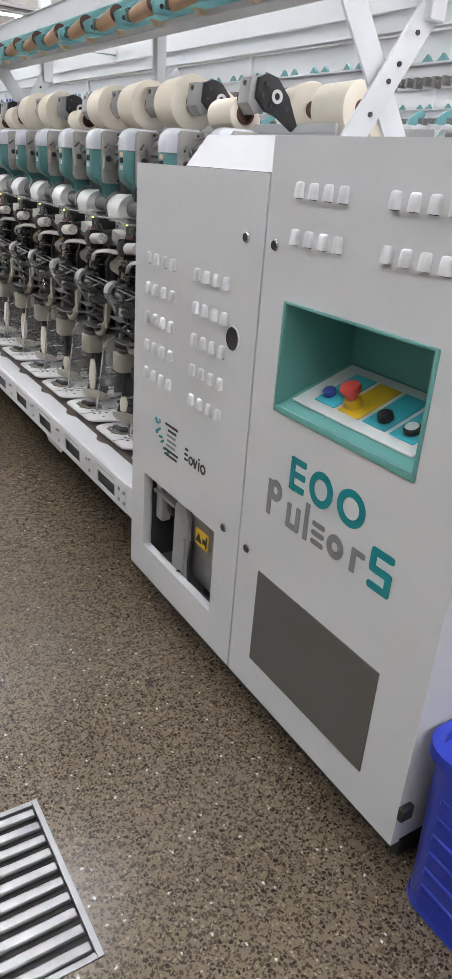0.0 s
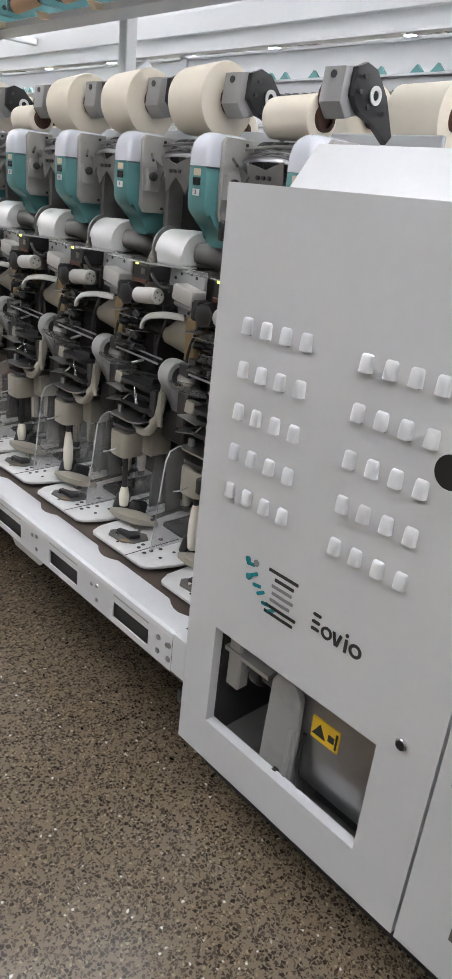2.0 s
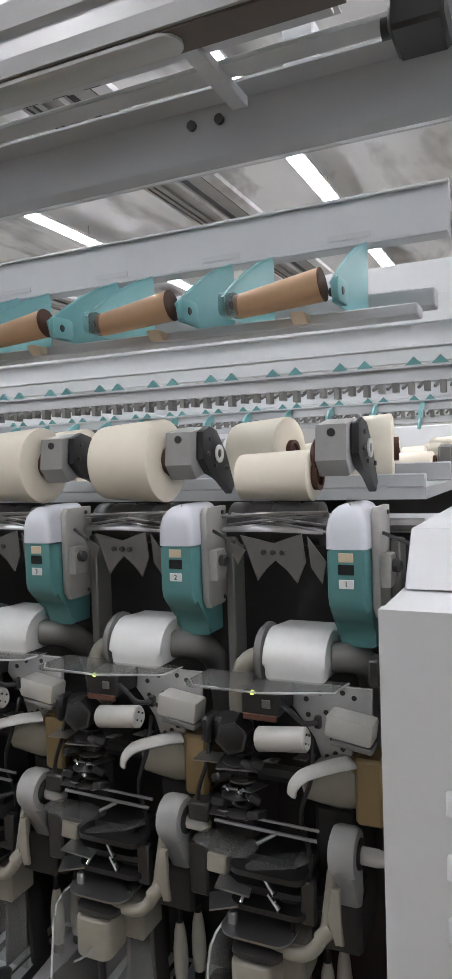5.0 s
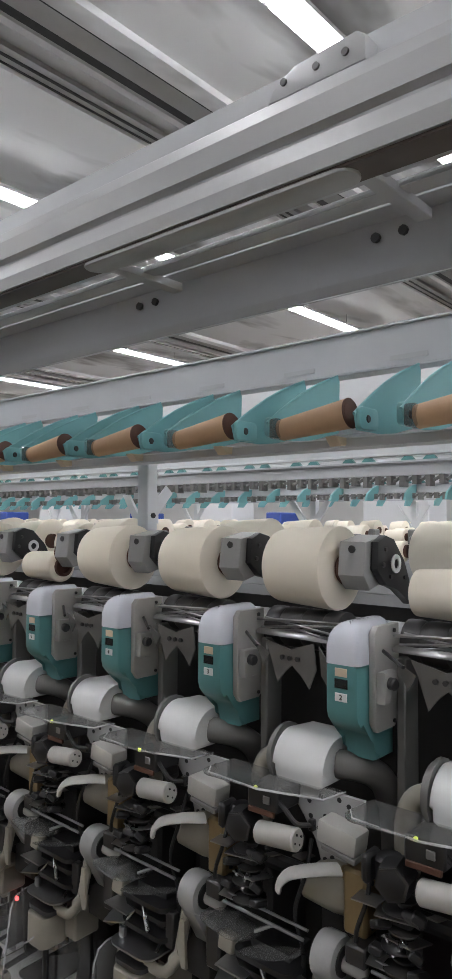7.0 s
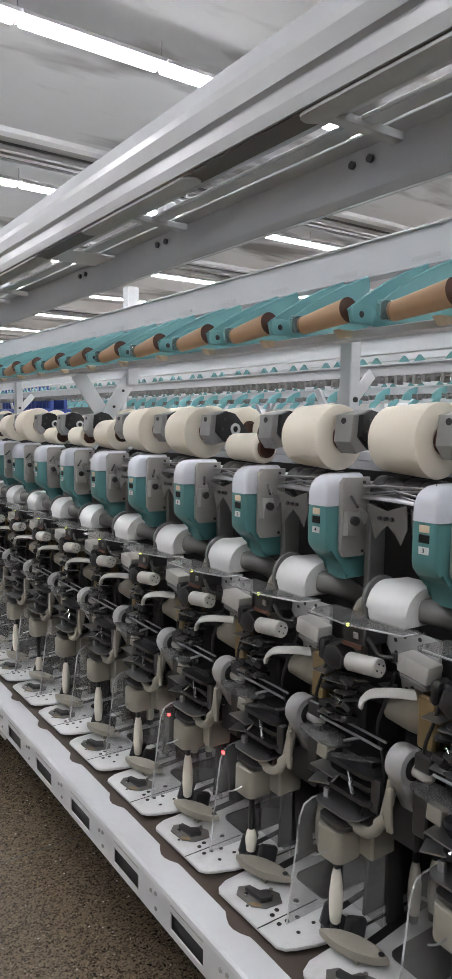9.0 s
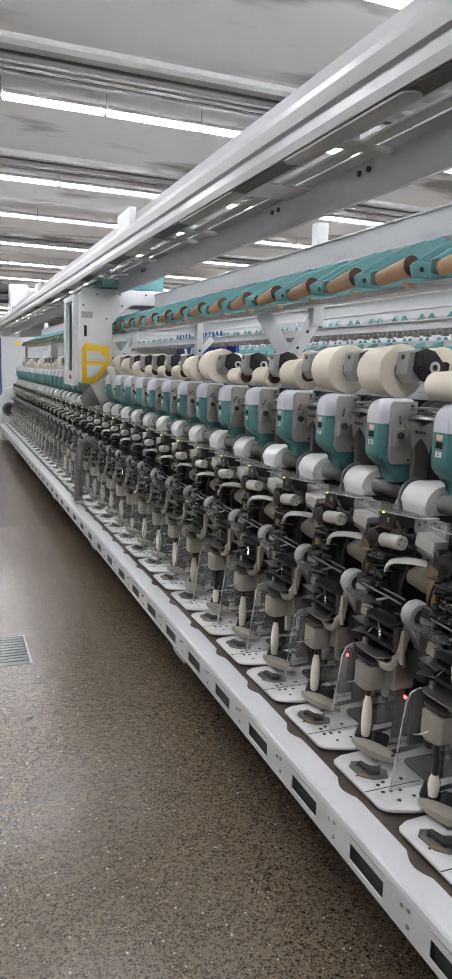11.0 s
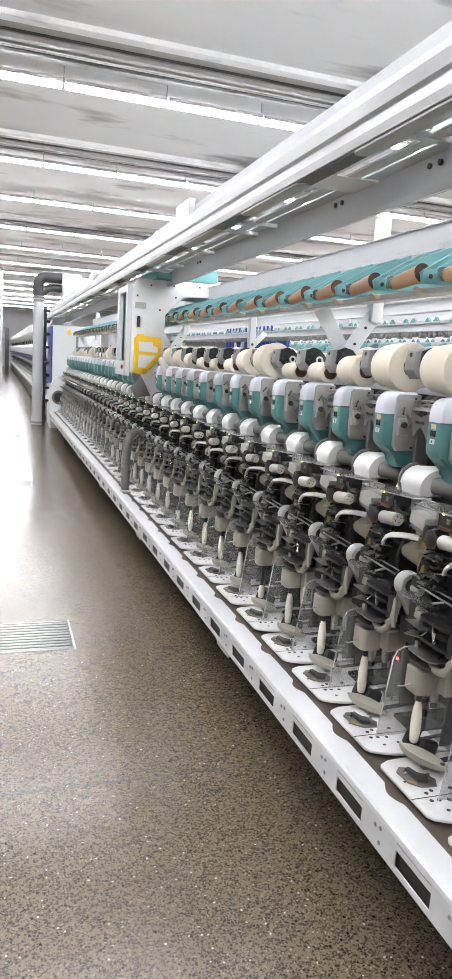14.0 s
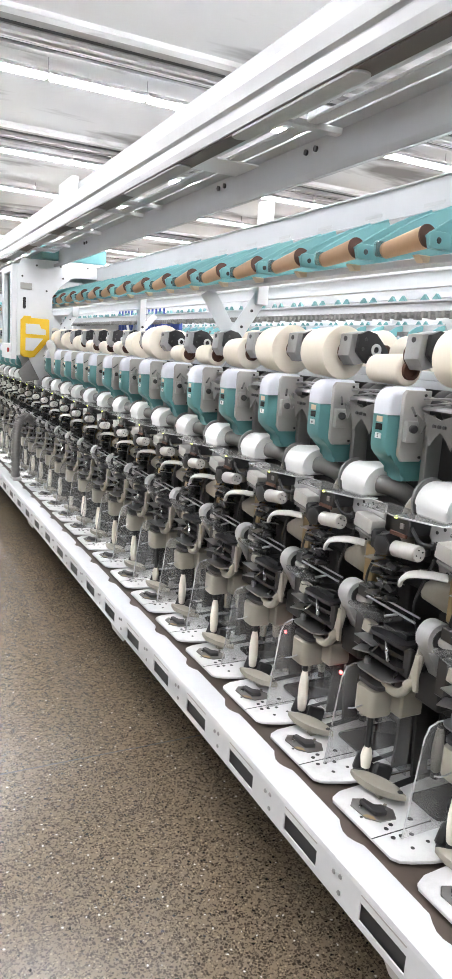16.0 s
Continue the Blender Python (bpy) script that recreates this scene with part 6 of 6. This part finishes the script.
# ---- far end of the machine and the spinning frame behind it ----
def build_far_end():
    e = thing("end_cabinet", (1.35, 14.6, 0.0), "white end cabinet with a blue edge at the far machine end", "machine cabinet")
    bm = bm_new()
    box(bm, 1.02, 1.95, 14.25, 15.3, 0.0, 0.80, 0.01)
    box(bm, 1.04, 1.95, 14.30, 15.3, 0.80, 1.95, 0.01)
    part("body", bm, M_WHITE, e)
    bm = bm_new()
    box(bm, 1.015, 1.039, 14.31, 15.3, 0.84, 1.93)
    part("side_panel", bm, M_BLUEP, e, "blue side panel")
    bm = bm_new()
    box(bm, 1.45, 1.55, 14.24, 14.297, 0.9, 1.3, 0.004)
    box(bm, 1.48, 1.52, 14.26, 14.30, 1.3, 1.8)
    part("switch_box", bm, M_CAST, e)
    bm = bm_new()
    cyl(bm, (1.34, 14.299, 1.83), (1.34, 14.293, 1.83), 0.045, n=18)
    part("warning_sign", bm, M_YELLOW, e)
    a = thing("machine_end_unit", (1.15, 13.9, 0.0), "white end housing with a dark round port", "machine housing")
    bm = bm_new()
    prism(bm, [(0.97, 0.05), (0.97, 0.78), (1.05, 0.98), (1.35, 1.08), (1.40, 1.08), (1.40, 0.05)], "y", 13.62, 14.0, 0.02)
    part("housing", bm, M_WHITE, a)
    bm = bm_new()
    ring_plate(bm, (1.12, 13.62, 0.62), (0, -1, 0), 0.13, 0.09, 0.03, 24)
    part("port_ring", bm, M_CAST, a)
    bm = bm_new()
    cyl(bm, (1.12, 13.62, 0.62), (1.12, 13.61, 0.62), 0.09, n=20)
    part("port", bm, M_DARK, a)
    p = thing("exhaust_pipe", (0.79, 14.75, 0.0), "tall grey exhaust pipe with bends up to an overhead fan box", "exhaust pipe")
    bm = bm_new()
    cyl(bm, (0.79, 14.75, 0.0), (0.79, 14.75, 2.50), 0.10, n=20)
    part("riser", bm, M_RAIL, p)
    for z in (0.02, 2.38, 2.44):
        bm = bm_new()
        cyl(bm, (0.79, 14.75, z), (0.79, 14.75, z + 0.04), 0.112, n=20)
        part("collar", bm, M_CAST, p)
    bm = bm_new()
    pipe(bm, [(0.79, 14.75, 2.49), (0.78, 14.75, 2.70), (0.85, 14.75, 2.84), (1.0, 14.75, 2.86), (1.22, 14.75, 2.86)], 0.105, 14)
    pipe(bm, [(0.85, 14.75, 2.55), (0.95, 14.75, 2.64), (1.05, 14.75, 2.66), (1.22, 14.75, 2.66)], 0.075, 12)
    part("bend", bm, M_DARKST, p)
    bm = bm_new()
    box(bm, 1.22, 1.58, 14.55, 14.95, 2.50, 2.95, 0.03)
    cyl(bm, (1.58, 14.75, 2.75), (1.68, 14.75, 2.75), 0.10, n=16)
    part("fan_box", bm, M_WHITE, p)
    bm = bm_new()
    for z in (0.45, 0.7, 0.95, 1.2, 1.5, 1.75, 2.0, 2.2):
        box(bm, 0.90, 1.02, 14.80, 14.86, z, z + 0.05, 0.01)
    cyl(bm, (0.93, 14.86, 0.0), (0.93, 14.86, 2.3), 0.03, n=10)
    part("cable_ladder", bm, M_BLACK, p)
    # spinning frame
    s = thing("spinning_frame", (1.3, 36, 0.0), "long white spinning frame with dark rows of spindles", "spinning machine")
    ya, yb = 15.6, 56.0
    bm = bm_new()
    box(bm, 1.05, 2.0, ya, yb, 0.05, 0.35, 0.01)
    box(bm, 1.20, 1.85, ya, yb, 0.35, 1.25)
    part("lower_body", bm, M_DARKST, s)
    for z, x, mt, h in ((0.40, 1.02, M_WHITE, 0.07), (0.62, 1.08, M_PANEL, 0.05), (0.85, 1.08, M_DARK, 0.06), (1.05, 1.04, M_PANEL, 0.06), (1.20, 1.00, M_BLUEP, 0.05)):
        bm = bm_new()
        box(bm, x, x + 0.25, ya, yb, z, z + h, 0.008)
        part("rail", bm, mt, s)
    bm = bm_new()
    prism(bm, [(0.98, 1.30), (0.96, 1.52), (1.08, 1.62), (1.40, 1.64), (1.40, 1.30)], "y", ya, yb, 0.01)
    part("upper_cover", bm, M_WHITE, s, "white upper cover")
    bm = bm_new()
    prism(bm, [(1.10, 1.75), (1.04, 1.95), (1.20, 2.22), (1.50, 2.26), (1.50, 1.75)], "y", ya, yb, 0.01)
    part("creel", bm, M_RAIL, s)
    for i in range(26):
        y = ya + 0.4 + i * 1.55
        bm = bm_new()
        cyl(bm, (1.1, y, 1.63), (1.1, y, 2.05), 0.02, n=8)
        part("creel_post", bm, M_DARKST, s)
        bm = bm_new()
        cyl(bm, (1.06, y + 0.5, 1.98), (1.06, y + 0.5, 2.2), 0.07, n=12, bev=0.015)
        part("roving_bobbin", bm, M_WHITE_P, s)
    for i in range(80):
        y = ya + 0.25 + i * 0.5
        bm = bm_new()
        cyl(bm, (1.10, y, 0.47), (1.10, y, 0.62), 0.018, n=8)
        part("spindle", bm, M_WHITE_P, s)
    # steel column and things at the far end of the aisle
    bm = bm_new()
    box(bm, 0.10, 0.26, 30.9, 31.06, 0, CEIL + 0.02, 0.01)
    solid("column", bm, M_RAIL, "slim pale steel column", "column", "structure")
    bm = bm_new()
    box(bm, 0.50, 0.72, 44.0, 44.2, 0, 2.6, 0.01)
    solid("post", bm, M_DARKST, "dark steel post beside the spinning frame", "post")
    r = thing("overhead_rack", (-1.0, 44, 2.1), "overhead conveyor rack hung with white bobbins", "conveyor rack")
    bm = bm_new()
    box(bm, -2.4, 0.4, 42.0, 46.0, 2.62, 2.70)
    part("rack_frame", bm, M_RAIL, r)
    for i in range(12):
        for j in range(3):
            bm = bm_new()
            cyl(bm, (-2.2 + 0.22 * i, 42.3 + 1.2 * j, 2.62), (-2.2 + 0.22 * i, 42.3 + 1.2 * j, 2.15), 0.09, n=10, bev=0.02)
            part("hung_bobbin", bm, M_WHITE_P, r)
    for x in (-2.3, 0.3):
        for y in (42.1, 45.9):
            bm = bm_new()
            cyl(bm, (x, y, 2.7), (x, y, CEIL + 0.02), 0.02, n=6)
            part("rod", bm, M_STEEL, r)
    w = thing("bobbin_trolley", (-0.6, 52, 0.0), "far trolley stacked with rust-red bobbins", "trolley")
    bm = bm_new()
    box(bm, -1.5, 0.2, 51.6, 52.4, 0.15, 0.45, 0.02)
    for x in (-1.4, 0.1):
        box(bm, x - 0.05, x + 0.05, 51.7, 52.3, 0.0, 0.15)
    part("trolley_frame", bm, M_PANEL, w)
    for i in range(4):
        bm = bm_new()
        box(bm, -1.45 + 0.33 * i, -1.18 + 0.33 * i, 51.7, 52.3, 0.45, 1.2 - 0.1 * (i % 2), 0.05)
        part("bobbin_stack", bm, M_TERRA, w)
    bm = bm_new()
    box(bm, 0.3, 1.0, 60.0, 61.9, 0.0, 2.2, 0.02)
    solid("far_cabinet", bm, M_PANEL, "grey cabinet against the far wall", "cabinet")


# ---- behind the machine: conveyor with full cones and the next machines ----
def build_behind():
    c = thing("cone_conveyor", (1.85, 6.9, 0.0), "grey tray conveyor behind the machine for finished cones", "conveyor")
    bm = bm_new()
    box(bm, 1.62, 2.06, 0.25, Y_FAR, 1.39, 1.415)
    box(bm, 1.62, 1.635, 0.25, Y_FAR, 1.415, 1.445, 0.003)
    box(bm, 2.045, 2.06, 0.25, Y_FAR, 1.415, 1.465, 0.003)
    part("tray", bm, M_BEAM, c)
    for y in (0.5, 3.7, 7, 10.2, 13.4):
        bm = bm_new()
        box(bm, 1.80, 1.86, y - 0.03, y + 0.03, 0.0, 1.39)
        part("stand", bm, M_DARKST, c)
    r = random.Random(11)
    y = 0.35
    while y < 12.5:
        if r.random() < 0.5:
            yarn_cone(pose(1.985, y + 0.09, 1.4155 + 0.072, 0, 0, r.uniform(-8, 8)), 0.072, "full cream yarn cone lying on the tray conveyor", "finished cones on the conveyor")
        rad = r.choice((0.078, 0.084, 0.088))
        yarn_cone(pose(1.80 + r.uniform(-0.02, 0.02), y, 1.4165 + rad, 0, 0, r.uniform(-14, 14)), rad, "full cream yarn cone lying on the tray conveyor", "finished cones on the conveyor")
        y += r.choice((0.21, 0.26, 0.34, 0.62)) if y < 4 else r.choice((0.27, 0.34, 0.62, 0.9))
    # neighbouring winders
    for n, x0 in enumerate((2.65, 4.55, 6.45)):
        w = thing("neighbour_winder", (x0 + 0.4, 7, 0.0), "neighbouring winding machine seen across the hall", "winding machine", "neighbouring winders")
        ye = 13.6
        bm = bm_new()
        box(bm, x0, x0 + 0.5, -0.5, ye, 0.0, 0.35)
        box(bm, x0 + 0.12, x0 + 0.5, -0.5, ye, 0.35, 1.36)
        part("body", bm, M_DARK, w)
        bm = bm_new()
        box(bm, x0 + 0.02, x0 + 0.5, -0.5, ye, 1.36, 1.41, 0.004)
        part("top_ledge", bm, M_PANEL, w)
        bm = bm_new()
        box(bm, x0 + 0.80, x0 + 1.16, -0.5, ye, 1.39, 1.416)
        box(bm, x0 + 0.95, x0 + 1.0, -0.5, ye, 0.0, 1.39)
        part("cone_tray", bm, M_DARKST, w)
        bm = bm_new()
        box(bm, x0 + 0.55, x0 + 0.61, -0.5, ye, 1.80, 1.865, 0.004)
        box(bm, x0 + 0.53, x0 + 0.63, -0.5, ye, 1.86, 1.872, 0.002)
        part("shelf_rail", bm, M_BEAM, w)
        bm = bm_new()
        box(bm, x0 + 0.68, x0 + 0.70, -0.5, ye, 1.90, 2.04, 0.002)
        box(bm, x0 + 0.66, x0 + 0.74, -0.5, ye, 2.035, 2.05, 0.002)
        part("upper_beam", bm, M_WHITE, w)
        bm = bm_new()
        box(bm, x0 + 0.45, x0 + 0.54, -0.5, ye, 2.13, 2.28, 0.002)
        part("track_beam", bm, M_WHITE, w)
        fin = bm_new()
        prism(fin, [(0.0, 0.0), (0.02, 0.05), (0.10, 0.10), (0.20, 0.13), (0.20, 0.08), (0.10, 0.0)], "y", -0.008, 0.008)
        me = bpy.data.meshes.new("fin")
        fin.to_mesh(me)
        fin.free()
        me.materials.append(M_TEAL_L)
        hook = bm_new()
        prism(hook, [(-0.035, 0.0), (0.035, 0.0), (0.0, 0.035)], "x", -0.01, 0.01)
        mh = bpy.data.meshes.new("tooth")
        hook.to_mesh(mh)
        hook.free()
        mh.materials.append(M_TEAL)
        low = bm_new()
        for j in range(5):
            yy = -0.13 + 0.065 * j
            box(low, -0.02, 0.03, yy - 0.010, yy + 0.012, -0.045 - 0.01 * (j % 2), -0.004)
            cyl(low, (-0.03, yy + 0.03, -0.03), (0.02, yy + 0.022, -0.008), 0.008, n=6)
        ml = bpy.data.meshes.new("tube_holder")
        low.to_mesh(ml)
        low.free()
        ml.materials.append(M_CAST)
        o = ORIGIN[w.name]
        for k in range(-1, 42):
            y = PITCH * k + 0.15
            for me_, nm, p in ((me, "fin", (x0 + 0.36, y, 1.74)), (mh, "tooth", (x0 + 0.54, y - 0.05, 1.872)), (mh, "tooth", (x0 + 0.54, y + 0.06, 1.872)), (ml, "tube_holder", (x0 + 0.50, y, 1.80))):
                if (n == 0 and nm != "fin") or (n == 1) or (n == 2 and nm == "fin"):
                    q = new(nm, me_)
                    q.parent = w
                    q.location = Vector(p) - o
        for y in (0.2, 3.4, 6.6, 9.8, 13.0):
            bm = bm_new()
            box(bm, x0 + 0.66, x0 + 0.72, y - 0.03, y + 0.03, 1.36, 2.2, 0.004)
            prism(bm, [(y - 0.22, 1.75), (y - 0.16, 1.75), (y + 0.12, 1.36), (y + 0.04, 1.36)], "x", x0 + 0.60, x0 + 0.62)
            prism(bm, [(y + 0.22, 1.75), (y + 0.16, 1.75), (y - 0.12, 1.36), (y - 0.04, 1.36)], "x", x0 + 0.62, x0 + 0.64)
            part("support", bm, M_WHITE, w)
        for k in range(-1, 41 if n < 2 else 30):
            y = PITCH * k
            rad = r.choice((0.045, 0.058, 0.072, 0.084, 0.088))
            yarn_cone(pose(x0 + 0.30, y + 0.104, 1.411 + rad), rad, "cream yarn cone on the neighbouring winder", "cones on neighbouring winders")
            if k < 22 and r.random() < 0.75:
                rad = r.choice((0.058, 0.080, 0.088))
                yarn_cone(pose(x0 + 0.98, y + 0.06, 1.417 + rad, 0, 0, r.uniform(-10, 10)), rad, "cream yarn cone on the neighbouring winder", "cones on neighbouring winders")
            if n < 2:
                q = new("cradle_block", CRADLE_ME)
                q.parent = w
                q.location = Vector((x0 + 0.32, y + 0.05, 1.47)) - o
    # panels and blue units against the far side wall
    for i, (y, mt, h, wdt) in enumerate(((2.0, M_WHITE, 2.0, 1.2), (4.2, M_BLUEP, 1.72, 0.4), (6.5, M_WHITE, 2.1, 1.4), (9.0, M_BLUEP, 1.75, 0.4), (11.0, M_WHITE, 2.0, 1.2), (14.0, M_BLUEP, 1.75, 0.5), (17.0, M_WHITE, 2.1, 1.0), (20.0, M_BLUEP, 1.8, 0.6), (24.0, M_WHITE, 2.0, 1.2), (0.0, M_DARKST, 2.0, 0.5))):
        bm = bm_new()
        box(bm, 12.0 + 0.3 * (i % 3), 12.8 + 0.3 * (i % 3), y - wdt / 2, y + wdt / 2, 0.0, h, 0.02)
        solid("far_machine_panel", bm, mt, "tall blue machine cover far across the hall" if mt == M_BLUEP else ("tall white machine cover far across the hall" if mt == M_WHITE else "dark post far across the hall"), "machine cover", group="far machine covers")
    # blue tube stack and small yellow sign on the next machine
    t = thing("blue_tube_rack", (3.3, 9.6, 1.62), "rack of blue bobbin tubes on the next machine", "tube rack")
    bm = bm_new()
    box(bm, 3.2, 3.6, 8.6, 10.6, 1.60, 1.66, 0.005)
    box(bm, 3.5, 3.55, 8.6, 10.6, 1.66, 2.02, 0.005)
    part("rack_back", bm, M_BLUEP, t)
    for i in range(14):
        bm = bm_new()
        cyl(bm, (3.36, 8.7 + 0.14 * i, 1.66), (3.36, 8.7 + 0.14 * i, 1.96), 0.045, n=10, bev=0.008)
        part("tube", bm, M_BLUEP, t)
    bm = bm_new()
    box(bm, 2.68, 2.84, 4.15, 4.36, 1.411, 1.58, 0.006)
    solid("yellow_box", bm, M_YELLOW, "small yellow box on the machine behind", "box")


bm = bm_new()
box(bm, -0.04, 0.05, -0.02, 0.035, -0.045, 0.055, 0.010)
CRADLE_ME = bpy.data.meshes.new("cradle_block")
bm.to_mesh(CRADLE_ME)
bm.free()
CRADLE_ME.materials.append(M_CAST)
build_far_end()
build_behind()


# ---- blue crate beside the cabinet ----
def build_crate():
    c = thing("plastic_crate", (1.05, -1.25, 0.0), "dark blue plastic crate with slotted sides beside the cabinet", "plastic crate")
    x0, x1, y0, y1, z1 = 0.945, 1.49, -1.62, -1.022, 0.40
    t = 0.02
    bm = bm_new()
    prism(bm, rounded(x0 + 0.02, x1 - 0.02, y0 + 0.02, y1 - 0.016, 0.05, 4), "z", 0.0, 0.02, 0.004)
    part("bottom", bm, M_BLUE, c)
    def wall(offset, z0, z2, grow):
        bm = bm_new()
        o = rounded(x0 + offset, x1 - offset, y0 + offset, y1 - offset, 0.055, 5)
        i = rounded(x0 + offset + t, x1 - offset - t, y0 + offset + t, y1 - offset - t, 0.04, 5)
        o2 = rounded(x0 + offset - grow, x1 - offset + grow, y0 + offset - grow, y1 - offset + grow, 0.06, 5)
        i2 = rounded(x0 + offset + t - grow, x1 - offset - t + grow, y0 + offset + t - grow, y1 - offset - t + grow, 0.045, 5)
        rings = [[bm.verts.new((*p, z)) for p in ps] for ps, z in ((o, z0), (o2, z2), (i2, z2), (i, z0))]
        for p, q in zip(rings, rings[1:] + rings[:1]):
            for k in range(len(p)):
                j = (k + 1) % len(p)
                bm.faces.new((p[k], p[j], q[j], q[k]))
        return bm
    part("wall", wall(0.020, 0.02, z1 - 0.02, 0.010), M_BLUE, c)
    part("rim", wall(0.000, z1 - 0.025, z1, 0.001), M_BLUE, c, "thick rounded rim")
    for i in range(6):
        z = 0.075 + 0.045 * i
        for ya, yb in ((-1.585, -1.34), (-1.30, -1.09)):
            bm = bm_new()
            tbox(bm, pose(0.9665 - 0.010 * (z / 0.38), (ya + yb) / 2, z, 0, -1.5, 0), 0.010, yb - ya, 0.018, 0.003)
            part("rib", bm, M_BLUE, c)


build_crate()
